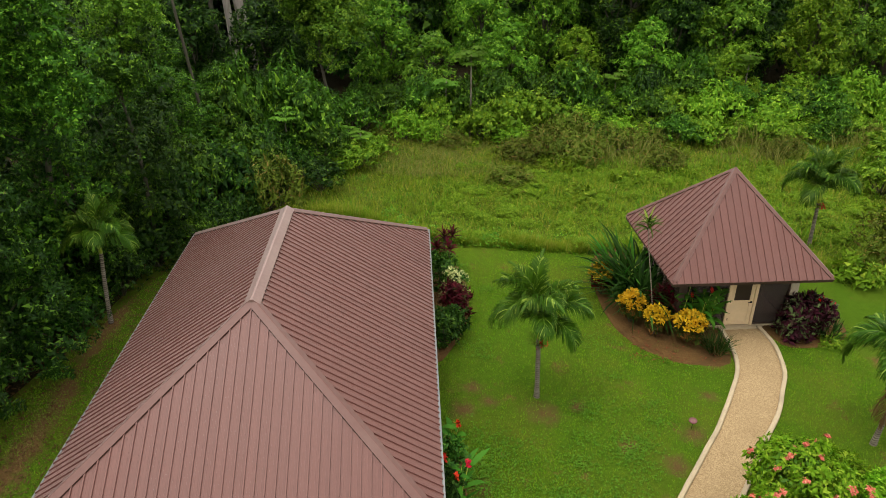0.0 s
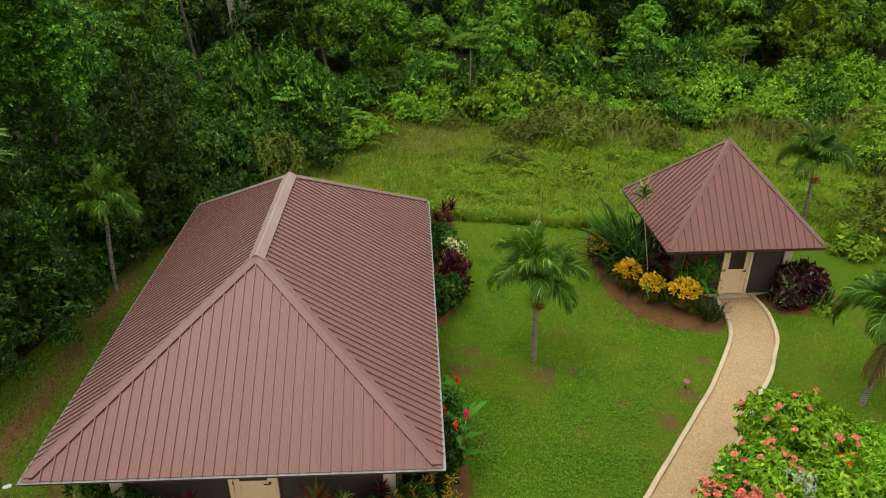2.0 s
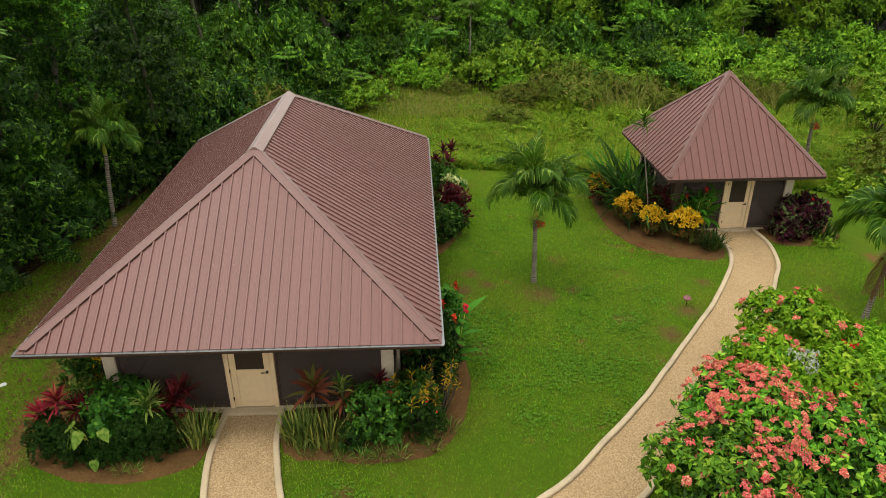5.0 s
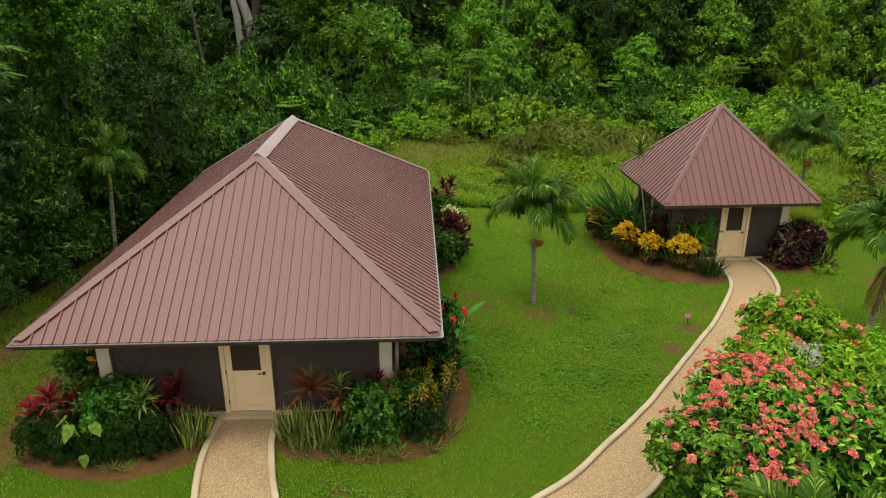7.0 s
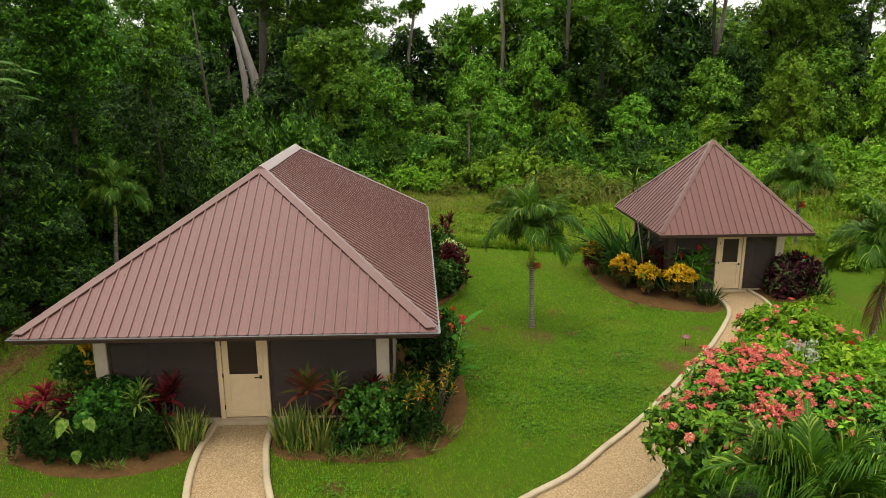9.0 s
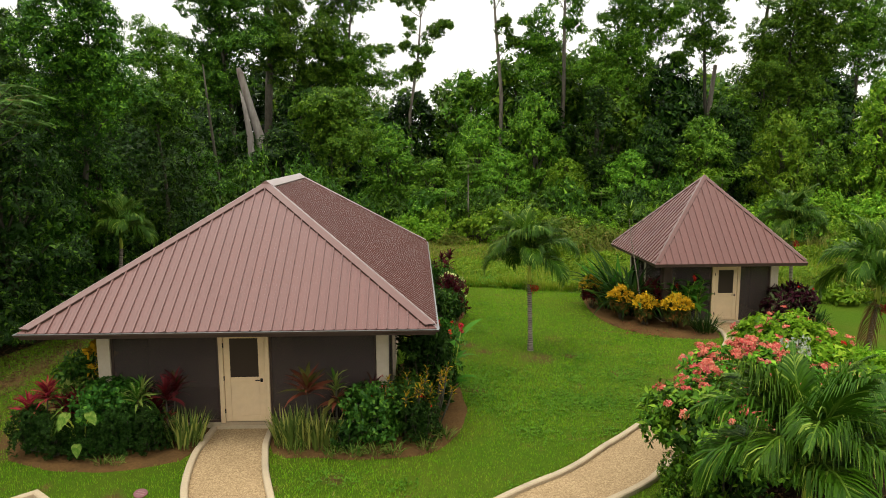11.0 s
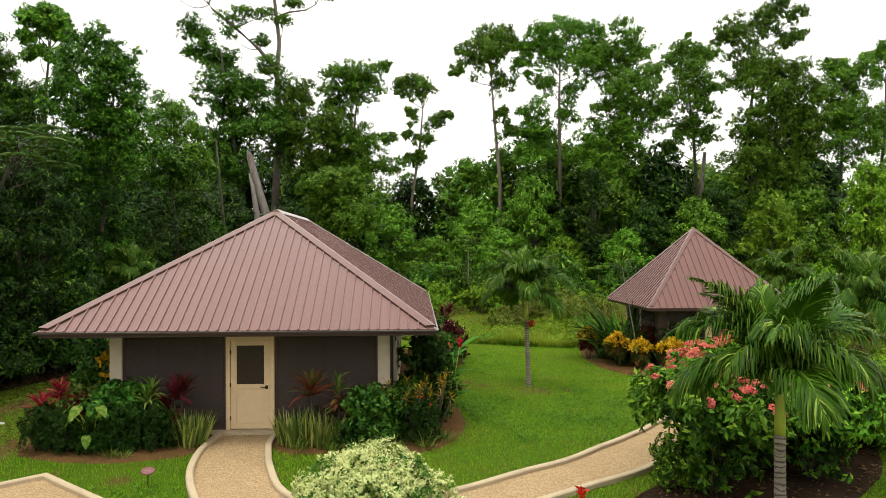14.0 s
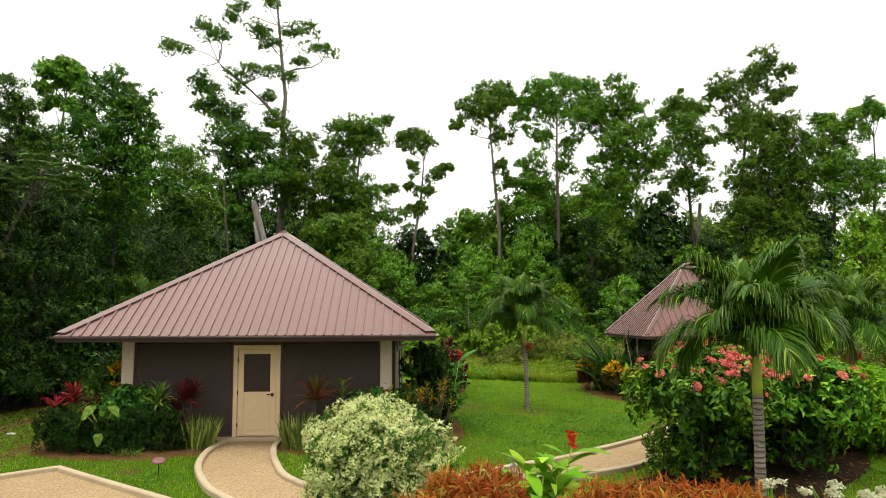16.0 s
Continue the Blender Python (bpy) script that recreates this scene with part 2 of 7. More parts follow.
def worn_lawn(m, spots):
    """Wears the grass of m down to red soil round the spots (x, y, radius) and along the drip line beside the house."""
    t = m.node_tree
    bsdf = t.nodes["Principled BSDF"]
    col = bsdf.inputs["Base Color"].links[0].from_socket
    ragged = noise_node(t, 2.6, 6, 0.75)
    tc = t.nodes.new("ShaderNodeTexCoord")
    flat = t.nodes.new("ShaderNodeVectorMath")
    flat.operation = "MULTIPLY"
    flat.inputs[1].default_value = (1, 1, 0)
    t.links.new(tc.outputs["Object"], flat.inputs[0])

    def worn(distance, radius, col, soil):
        k = t.nodes.new("ShaderNodeMath")
        k.operation = "MULTIPLY_ADD"
        k.inputs[1].default_value = 2.6 * radius
        t.links.new(ragged, k.inputs[0])
        t.links.new(distance, k.inputs[2])
        r = t.nodes.new("ShaderNodeMapRange")
        r.inputs[1].default_value, r.inputs[2].default_value = 2.3 * radius, 1.35 * radius
        t.links.new(k.outputs[0], r.inputs[0])
        return mix_node(t, r.outputs[0], col, soil)

    for x, y, radius in spots:
        d = t.nodes.new("ShaderNodeVectorMath")
        d.operation = "DISTANCE"
        d.inputs[1].default_value = (x, y, 0)
        t.links.new(flat.outputs[0], d.inputs[0])
        col = worn(d.outputs["Value"], radius, col, (0.102, 0.065, 0.023))
    xyz = t.nodes.new("ShaderNodeSeparateXYZ")
    t.links.new(tc.outputs["Object"], xyz.inputs[0])
    for line, radius in ((-4.8, 0.6), (-6.9, 0.5), (-8.6, 0.55)):
        sub = t.nodes.new("ShaderNodeMath")
        sub.operation = "SUBTRACT"
        sub.inputs[1].default_value = line
        t.links.new(xyz.outputs[0], sub.inputs[0])
        away = t.nodes.new("ShaderNodeMath")
        away.operation = "ABSOLUTE"
        t.links.new(sub.outputs[0], away.inputs[0])
        # only beside the house, and wavering
        behind = t.nodes.new("ShaderNodeMapRange")
        behind.inputs[1].default_value, behind.inputs[2].default_value, behind.inputs[4].default_value = -1.5, -5.0, 4.0
        t.links.new(xyz.outputs[1], behind.inputs[0])
        far = t.nodes.new("ShaderNodeMath")
        t.links.new(away.outputs[0], far.inputs[0])
        t.links.new(behind.outputs[0], far.inputs[1])
        sway = t.nodes.new("ShaderNodeMath")
        sway.operation = "MULTIPLY_ADD"
        sway.inputs[1].default_value = 1.6
        t.links.new(noise_node(t, 0.8, 3), sway.inputs[0])
        t.links.new(far.outputs[0], sway.inputs[2])
        less = t.nodes.new("ShaderNodeMath")
        less.operation = "SUBTRACT"
        less.inputs[1].default_value = 0.8
        t.links.new(sway.outputs[0], less.inputs[0])
        col = worn(less.outputs[0], radius, col, (0.129, 0.075, 0.029))
    t.links.new(col, bsdf.inputs["Base Color"])


WORN = ((7.2, 5.0, 0.7), (5.7, 5.5, 0.35), (8.3, 5.3, 0.35), (10.4, 2.9, 0.5), (11.3, 4.1, 0.55), (12.3, 5.7, 0.4), (5.2, 2.2, 0.4), (5.3, 6.2, 0.45), (4.9, 5.2, 0.5), (-1.6, -3.2, 0.35), (2.2, -2.6, 0.3))
LAWN = grass_ground("mown_lawn", ((0.032, 0.074, 0.004), (0.074, 0.136, 0.007), (0.066, 0.122, 0.007)), (0.1, 0.115, 0.012), (0.13, 0.074, 0.028), 0.6, 0.6)
worn_lawn(LAWN, WORN)
MEADOW = grass_ground("rough_ground", ((0.041, 0.075, 0.0054), (0.075, 0.116, 0.01), (0.082, 0.116, 0.01)), (0.122, 0.109, 0.024), (0.075, 0.044, 0.02), 0.5, 0.6, fine=20)


def gravel_material():
    m, t, bsdf, _ = node_material("tan_pea_gravel")
    c = t.nodes.new("ShaderNodeTexCoord")
    v = t.nodes.new("ShaderNodeTexVoronoi")
    v.inputs["Scale"].default_value = 42
    t.links.new(c.outputs["Object"], v.inputs["Vector"])
    bw = t.nodes.new("ShaderNodeRGBToBW")
    t.links.new(v.outputs["Color"], bw.inputs[0])
    col = mix_node(t, bw.outputs[0], (0.19, 0.122, 0.056), (0.42, 0.305, 0.168))
    col = mix_node(t, ramp_node(t, noise_node(t, 1.1, 5), 0.45, 0.75), col, mix_node(t, 0.35, col, (0.204, 0.136, 0.068)))
    t.links.new(col, bsdf.inputs["Base Color"])
    bsdf.inputs["Roughness"].default_value = 0.9
    bsdf.inputs["Specular IOR Level"].default_value = 0.2
    bump_node(t, bsdf, v.outputs["Distance"], 0.6, 0.015)
    return m


GRAVEL = gravel_material()


def screen_material():
    """Fine brown insect mesh: about a third of it is open."""
    m, t, bsdf, out = node_material("brown_insect_screen")
    n = noise_node(t, 3, 3)
    t.links.new(mix_node(t, n, (0.048, 0.032, 0.026), (0.065, 0.045, 0.037)), bsdf.inputs["Base Color"])
    bsdf.inputs["Roughness"].default_value = 0.75
    tr = t.nodes.new("ShaderNodeBsdfTransparent")
    mx = t.nodes.new("ShaderNodeMixShader")
    mx.inputs[0].default_value = 0.34
    t.links.new(bsdf.outputs[0], mx.inputs[1])
    t.links.new(tr.outputs[0], mx.inputs[2])
    t.links.new(mx.outputs[0], out.inputs[0])
    return m


SCREEN = screen_material()

# bright tip colours of the wood's leaves paint highlights on random leaves
L_FOREST = leaf("forest_leaf", (0.02, 0.062, 0.003), (0.108, 0.23, 0.013), (0.21, 0.345, 0.026), 0.18, through_share=0.16, rough=0.45, gloss=0.1)
# near-black copy of the forest leaf: the wood's shade is in its colour
L_SHADED = leaf("shaded_forest_leaf", (0.004, 0.014, 0.0015), (0.022, 0.06, 0.0045), (0.085, 0.165, 0.013), 0.13, through_share=0.14, rough=0.45, gloss=0.1)
L_EDGE = leaf("wood_edge_leaf", (0.008, 0.029, 0.002), (0.055, 0.132, 0.008), (0.16, 0.285, 0.02), 0.14, through_share=0.15, rough=0.45, gloss=0.1)
L_LIME = leaf("lime_leaf", (0.045, 0.115, 0.004), (0.155, 0.285, 0.014), (0.26, 0.38, 0.027), 0.18, through_share=0.16, rough=0.45, gloss=0.08)
L_CECROPIA = leaf("cecropia_leaf", (0.068, 0.156, 0.014), (0.136, 0.258, 0.027))
L_OLIVE = leaf("olive_scrub_leaf", (0.045, 0.075, 0.008), (0.13, 0.165, 0.018), (0.165, 0.12, 0.03), 0.14, through_share=0.16)
# the pale tip share paints glints onto one leaflet in ten
L_PALM = leaf("palm_leaflet", (0.016, 0.052, 0.002), (0.062, 0.135, 0.006), (0.22, 0.3, 0.04), 0.1, rough=0.42, vary=0.06, gloss=0.12, through_share=0.22)
L_DEADPALM = leaf("dead_palm_leaflet", (0.082, 0.044, 0.017), (0.163, 0.095, 0.041), rough=0.7)
L_GRASS = leaf("mown_grass_blade", (0.085, 0.2, 0.005), (0.215, 0.44, 0.013), (0.3, 0.35, 0.038), 0.07, vary=0.03, through_share=0.4, patch=(0.24, 0.33, 0.018), patch_scale=4.5)
L_CLOVER = leaf("clover_leaf", (0.045, 0.13, 0.008), (0.125, 0.27, 0.022), vary=0.03)
L_TALL = leaf("tall_grass_blade", (0.125, 0.185, 0.009), (0.3, 0.345, 0.026), (0.4, 0.32, 0.07), 0.16, vary=0.05, patch=(0.15, 0.25, 0.013), patch_scale=0.45)
L_CREEPER = leaf("creeper_leaf", (0.045, 0.095, 0.004), (0.15, 0.225, 0.011), (0.22, 0.27, 0.022), 0.15, through_share=0.2, gloss=0.06)
L_STRAW = leaf("straw_grass_blade", (0.116, 0.156, 0.02), (0.245, 0.231, 0.061), vary=0.05)
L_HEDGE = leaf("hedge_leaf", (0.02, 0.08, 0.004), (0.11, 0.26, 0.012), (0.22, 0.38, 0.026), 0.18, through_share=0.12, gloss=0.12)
L_HEDGELIGHT = leaf("light_hedge_leaf", (0.075, 0.19, 0.007), (0.205, 0.37, 0.014), (0.31, 0.45, 0.033), 0.18)
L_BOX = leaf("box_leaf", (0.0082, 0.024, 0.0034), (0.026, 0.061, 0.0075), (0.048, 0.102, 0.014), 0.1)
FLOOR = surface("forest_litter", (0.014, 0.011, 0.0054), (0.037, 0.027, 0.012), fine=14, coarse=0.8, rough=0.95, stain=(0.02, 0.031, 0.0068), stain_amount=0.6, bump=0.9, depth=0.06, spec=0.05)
L_SHRUB = leaf("garden_shrub_leaf", (0.014, 0.055, 0.005), (0.058, 0.15, 0.013), (0.11, 0.22, 0.02), 0.14, gloss=0.15)
L_RED = leaf("red_cordyline_leaf", (0.075, 0.009, 0.014), (0.36, 0.028, 0.055), (0.4, 0.1, 0.06), 0.15, vary=0.1)
L_MAROON = leaf("maroon_cordyline_leaf", (0.031, 0.0054, 0.0095), (0.136, 0.014, 0.024), (0.041, 0.041, 0.01), 0.12, vary=0.1)
L_BRONZE = leaf("bronze_cordyline_leaf", (0.088, 0.02, 0.012), (0.231, 0.061, 0.034), (0.102, 0.102, 0.02), 0.22, vary=0.1)
L_YELLOW = leaf("yellow_croton_leaf", (0.42, 0.2, 0.006), (0.72, 0.46, 0.025), (0.1, 0.12, 0.012), 0.1, vary=0.1)
L_CROTONLOW = leaf("old_croton_leaf", (0.02, 0.035, 0.006), (0.07, 0.085, 0.012), (0.16, 0.07, 0.016), 0.3, vary=0.08)
L_FEATHER = leaf("feathery_tree_leaflet", (0.045, 0.115, 0.018), (0.11, 0.22, 0.04), (0.15, 0.13, 0.04), 0.06, through_share=0.2, vary=0.05)
L_CROTON = leaf("yellow_and_green_croton_leaf", (0.22, 0.12, 0.006), (0.58, 0.34, 0.02), (0.04, 0.09, 0.008), 0.38, vary=0.1)
L_ORANGE = leaf("orange_croton_leaf", (0.218, 0.034, 0.0054), (0.408, 0.116, 0.017), (0.286, 0.204, 0.034), 0.18, vary=0.1)
L_PURPLE = leaf("purple_croton_leaf", (0.01, 0.008, 0.007), (0.075, 0.012, 0.03), (0.1, 0.13, 0.045), 0.24, vary=0.1)
L_VARIEG = leaf("cream_edged_leaf", (0.07, 0.13, 0.015), (0.28, 0.32, 0.07), (0.05, 0.11, 0.01), 0.3, vary=0.1)
L_WHITE = leaf("white_variegated_leaf", (0.42, 0.47, 0.15), (0.74, 0.74, 0.37), (0.1, 0.19, 0.025), 0.14, vary=0.05)
L_SILVER = leaf("silver_leaf", (0.286, 0.313, 0.238), (0.462, 0.476, 0.394), vary=0.05)
L_SNAKE = leaf("snake_plant_leaf", (0.045, 0.08, 0.014), (0.13, 0.165, 0.03), (0.3, 0.3, 0.07), 0.32, through_share=0.1, vary=0.05)
L_EAR = leaf("elephant_ear_leaf", (0.03, 0.1, 0.008), (0.1, 0.18, 0.02), vary=0.05, patch=(0.24, 0.3, 0.06), patch_scale=9)
L_GINGER = leaf("ginger_leaf", (0.027, 0.109, 0.0082), (0.075, 0.204, 0.017), vary=0.1)
F_PINK = leaf("coral_pink_petal", (0.578, 0.061, 0.068), (0.626, 0.163, 0.136), (0.626, 0.306, 0.204), 0.2, vary=0.05, through_share=0.15)
F_RED = leaf("red_petal", (0.442, 0.0068, 0.017), (0.544, 0.02, 0.041), vary=0.05, through_share=0.15)
F_CREAM = leaf("cream_petal", (0.476, 0.462, 0.272), (0.578, 0.571, 0.408), vary=0.03)
GLASS, _gt, _gb, _ = node_material("window_glass")
_gb.inputs["Base Color"].default_value = (0.034, 0.023, 0.018, 1)
_gb.inputs["Roughness"].default_value = 0.3
_gb.inputs["Specular IOR Level"].default_value = 0.2


# ---------------------------------------------------------------- building blocks
def thing(name, label="", category="", group="", kind="", at=(0, 0, 0), turn=0):
    ob = new(name)
    ob.empty_display_size = 0.2
    ob.matrix_world = pose(*at, 0, 0, turn)
    return tagged(ob, label, category, group, kind)


def mesh_of(name, verts, faces, material, smooth=False):
    me = bpy.data.meshes.new(name)
    me.from_pydata([tuple(v) for v in verts], [], faces)
    me.materials.append(material)
    if smooth:
        me.polygons.foreach_set("use_smooth", np.ones(len(me.polygons), dtype=bool))
    me.update()
    return me


def quads_mesh(name, q, material):
    """A mesh of loose quads from an array (n, 4, 3)."""
    q = np.ascontiguousarray(q, dtype=np.float32)
    n = len(q)
    me = bpy.data.meshes.new(name)
    me.vertices.add(4 * n)
    me.vertices.foreach_set("co", q.ravel())
    me.loops.add(4 * n)
    me.loops.foreach_set("vertex_index", np.arange(4 * n, dtype=np.int32))
    me.polygons.add(n)
    me.polygons.foreach_set("loop_start", np.arange(0, 4 * n, 4, dtype=np.int32))
    me.materials.append(material)
    me.update(calc_edges=True)
    me.validate()
    return me


def leaves_mesh(name, q, material):
    """A mesh of pointed leaves, one triangle each, from leaf outlines (n, 4, 3)."""
    mid = (q[:, 1] + q[:, 3]) / 2
    back = (q[:, 0] - mid) * 0.5
    t = np.ascontiguousarray(np.stack([q[:, 1] + back, q[:, 2], q[:, 3] + back], 1), dtype=np.float32)
    n = len(t)
    me = bpy.data.meshes.new(name)
    me.vertices.add(3 * n)
    me.vertices.foreach_set("co", t.ravel())
    me.loops.add(3 * n)
    me.loops.foreach_set("vertex_index", np.arange(3 * n, dtype=np.int32))
    me.polygons.add(n)
    me.polygons.foreach_set("loop_start", np.arange(0, 3 * n, 3, dtype=np.int32))
    me.materials.append(material)
    me.update(calc_edges=True)
    return me


def spikes_mesh(name, s, material):
    """A mesh of single pointed blades from ribbons (n, 2, 2, 3): each becomes one triangle."""
    t = np.ascontiguousarray(np.stack([s[:, 0, 0], s[:, 0, 1], s[:, -1].mean(1)], 1), dtype=np.float32)
    n = len(t)
    me = bpy.data.meshes.new(name)
    me.vertices.add(3 * n)
    me.vertices.foreach_set("co", t.ravel())
    me.loops.add(3 * n)
    me.loops.foreach_set("vertex_index", np.arange(3 * n, dtype=np.int32))
    me.polygons.add(n)
    me.polygons.foreach_set("loop_start", np.arange(0, 3 * n, 3, dtype=np.int32))
    me.materials.append(material)
    me.update(calc_edges=True)
    return me


def strips_mesh(name, s, material):
    """A mesh of ribbons from an array (n, k, 2, 3): n ribbons with k cross-sections."""
    s = np.ascontiguousarray(s, dtype=np.float32)
    n, k = s.shape[:2]
    me = bpy.data.meshes.new(name)
    me.vertices.add(n * k * 2)
    me.vertices.foreach_set("co", s.ravel())
    base = (np.arange(n) * k * 2)[:, None, None] + (np.arange(k - 1) * 2)[None, :, None] + np.array([0, 1, 3, 2])[None, None, :]
    base = base.reshape(-1, 4).astype(np.int32)
    me.loops.add(base.size)
    me.loops.foreach_set("vertex_index", base.ravel())
    me.polygons.add(len(base))
    me.polygons.foreach_set("loop_start", np.arange(0, base.size, 4, dtype=np.int32))
    me.materials.append(material)
    me.update(calc_edges=True)
    me.validate()
    return me


def under(name, me, parent, label=""):
    ob = new(name, me)
    ob.parent = parent
    return tagged(ob, label)


def part(name, bm, material, parent, label=""):
    me = bpy.data.meshes.new(name)
    bm.to_mesh(me)
    bm.free()
    me.materials.append(material)
    return under(name, me, parent, label)


def box(x0, x1, y0, y1, z0, z1, bevel=0.0):
    bm = bmesh.new()
    bmesh.ops.create_cube(bm, size=1)
    for v in bm.verts:
        v.co = Vector(((x0 + x1) / 2 + v.co.x * (x1 - x0), (y0 + y1) / 2 + v.co.y * (y1 - y0), (z0 + z1) / 2 + v.co.z * (z1 - z0)))
    if bevel:
        bmesh.ops.bevel(bm, geom=bm.edges[:], offset=bevel, segments=1, affect="EDGES")
    return bm


def tube(points, radii, sides=8, cap=True):
    """Vertices and faces of a tapering tube through points."""
    vs, fs = [], []
    pts = [Vector(p) for p in points]
    for i, p in enumerate(pts):
        d = (pts[min(i + 1, len(pts) - 1)] - pts[max(i - 1, 0)]).normalized()
        a = d.orthogonal().normalized() if abs(d.z) < 0.9 else Vector((1, 0, 0))
        a = (a - d * a.dot(d)).normalized()
        b = d.cross(a)
        for k in range(sides):
            w = 2 * math.pi * k / sides
            vs.append(p + (a * math.cos(w) + b * math.sin(w)) * radii[i])
    for i in range(len(pts) - 1):
        for k in range(sides):
            l = (k + 1) % sides
            fs.append((i * sides + k, i * sides + l, (i + 1) * sides + l, (i + 1) * sides + k))
    if cap:
        fs.append(tuple(range((len(pts) - 1) * sides, len(pts) * sides)))
        fs.append(tuple(range(sides))[::-1])
    return vs, fs


def joined(*pieces):
    vs, fs = [], []
    for v, f in pieces:
        o = len(vs)
        vs += v
        fs += [tuple(i + o for i in g) for g in f]
    return vs, fs


def unit(a):
    return a / np.maximum(np.linalg.norm(a, axis=-1, keepdims=True), 1e-6)


def leaf_quads(base, way, up, length, width, fold=0.18, droop=0.1):
    side = unit(np.cross(way, up))
    n = np.cross(side, way)
    L, W = length[:, None], width[:, None]
    mid = base + way * L * 0.5
    return np.stack([base, mid + side * W / 2 + n * W * fold, base + way * L - n * L * droop, mid - side * W / 2 + n * W * fold], axis=1)


def blades(rng, base, azimuth, lift, length, width, droop, k=4, taper=0.1, twist=0.3):
    """Ribbons that rise from base, lean out along azimuth and bend over. All arguments are arrays."""
    n = len(base)
    t = np.linspace(0, 1, k)[None, :, None]
    out = np.stack([np.cos(azimuth), np.sin(azimuth), np.zeros(n)], -1)
    up = np.array([0, 0, 1.0])
    e0 = lift[:, None, None]
    ang = e0 - droop[:, None, None] * t
    seg = length[:, None, None] / (k - 1)
    step = (np.cos(ang) * out[:, None, :] + np.sin(ang) * up) * seg
    pts = base[:, None, :] + np.concatenate([np.zeros((n, 1, 3)), np.cumsum(step[:, :-1], axis=1)], axis=1)
    side = np.stack([-np.sin(azimuth), np.cos(azimuth), np.zeros(n)], -1) + rng.normal(0, twist, (n, 3))
    side = unit(side)[:, None, :]
    prof = np.clip(np.sin(np.linspace(0.35, math.pi * 0.97, k)), taper, 1)[None, :, None]
    w = width[:, None, None] * prof / 2
    return np.stack([pts - side * w, pts + side * w], axis=2)


def ground_z(x, y):
    s = np.clip((x - 4.5) / 6.5, 0, 1)
    return -0.18 * s * s * (3 - 2 * s)


# ---------------------------------------------------------------- ground, lawn, beds, paths
def sheet(name, xs, ys, lift, material, label, category, wave=0.0):
    gx, gy = np.meshgrid(xs, ys, indexing="ij")
    gz = ground_z(gx, gy) + lift
    if wave:
        gz = gz + wave * (np.sin(gx * 0.9 + gy * 0.5) + np.sin(gy * 1.1 - gx * 0.4))
    n, k = gx.shape
    vs = np.stack([gx, gy, gz], -1).reshape(-1, 3).tolist()
    fs = [(i * k + j, (i + 1) * k + j, (i + 1) * k + j + 1, i * k + j + 1) for i in range(n - 1) for j in range(k - 1)]
    ob = new(name, mesh_of(name, vs, fs, material, True))
    return tagged(ob, label, category, kind="structure")


sheet("ground", np.array([-900, -300, -100, -40, -20, -10, 0, 4.5, 6, 7, 8, 9, 10, 11, 15, 25, 40, 80, 150, 400, 900.0]),
      np.array([-900, -300, -80, -30, -10, 0, 10, 20, 40, 80, 200, 500, 900.0]), -0.02, MEADOW, "rough green and earthy ground under forest and meadow", "ground")


def smooth_line(pts, step=0.25, closed=False):
    """Catmull-Rom points through pts."""
    p = [np.array(q, float) for q in pts]
    n = len(p)
    out = []
    for i in range(n if closed else n - 1):
        a, b = p[i], p[(i + 1) % n]
        z0 = p[i - 1] if (closed or i) else a
        z1 = p[(i + 2) % n] if (closed or i < n - 2) else b
        m = max(2, int(np.linalg.norm(b - a) / step))
        for s in range(m):
            t = s / m
            out.append(0.5 * (2 * a + (b - z0) * t + (2 * z0 - 5 * a + 4 * b - z1) * t * t + (3 * a - z0 - 3 * b + z1) * t ** 3))
    if not closed:
        out.append(p[-1])
    return np.array(out)


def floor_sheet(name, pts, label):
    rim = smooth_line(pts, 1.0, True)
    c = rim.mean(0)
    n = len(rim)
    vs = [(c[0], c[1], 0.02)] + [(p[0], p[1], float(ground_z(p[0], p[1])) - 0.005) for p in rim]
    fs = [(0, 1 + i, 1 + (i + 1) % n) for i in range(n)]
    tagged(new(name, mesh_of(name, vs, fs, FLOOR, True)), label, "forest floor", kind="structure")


def lawn_left(y):
    return np.interp(y, [-30, 0, 5.6, 8.2, 10.4, 12.5, 14.2, 16], [-13, -9.9, -8.4, -7.6, -7.1, -6.6, -6.0, -5.2])


def lawn_back(x):
    return np.interp(x, [-8, -5, -2, 3, 4.6, 6, 7.6, 9.2, 11, 14, 18, 24], [15.5, 16.5, 19.2, 17.4, 16.1, 15.55, 15.45, 15.15, 15.0, 14.6, 13.4, 11.5])


def build_lawn():
    n, k = 60, 80
    vs, fs = [], []
    for i in range(n):
        for j in range(k):
            y = -32 + (j / (k - 1)) ** 0.8 * 48
            x = lawn_left(y) + (24 - lawn_left(y)) * i / (n - 1)
            y = min(y, lawn_back(x) + 0.18 * math.sin(x * 3.1) + 0.12 * math.sin(x * 7.3))
            vs.append((x, y, float(ground_z(x, y)) + 0.012 * (1 + math.sin(x * 0.8) * math.sin(y * 0.7)) + 0.004))
    for i in range(n - 1):
        for j in range(k - 1):
            fs.append((i * k + j, (i + 1) * k + j, (i + 1) * k + j + 1, i * k + j + 1))
    tagged(new("lawn", mesh_of("lawn", vs, fs, LAWN, True)), "short mown bright green lawn with bare spots", "lawn", kind="structure")


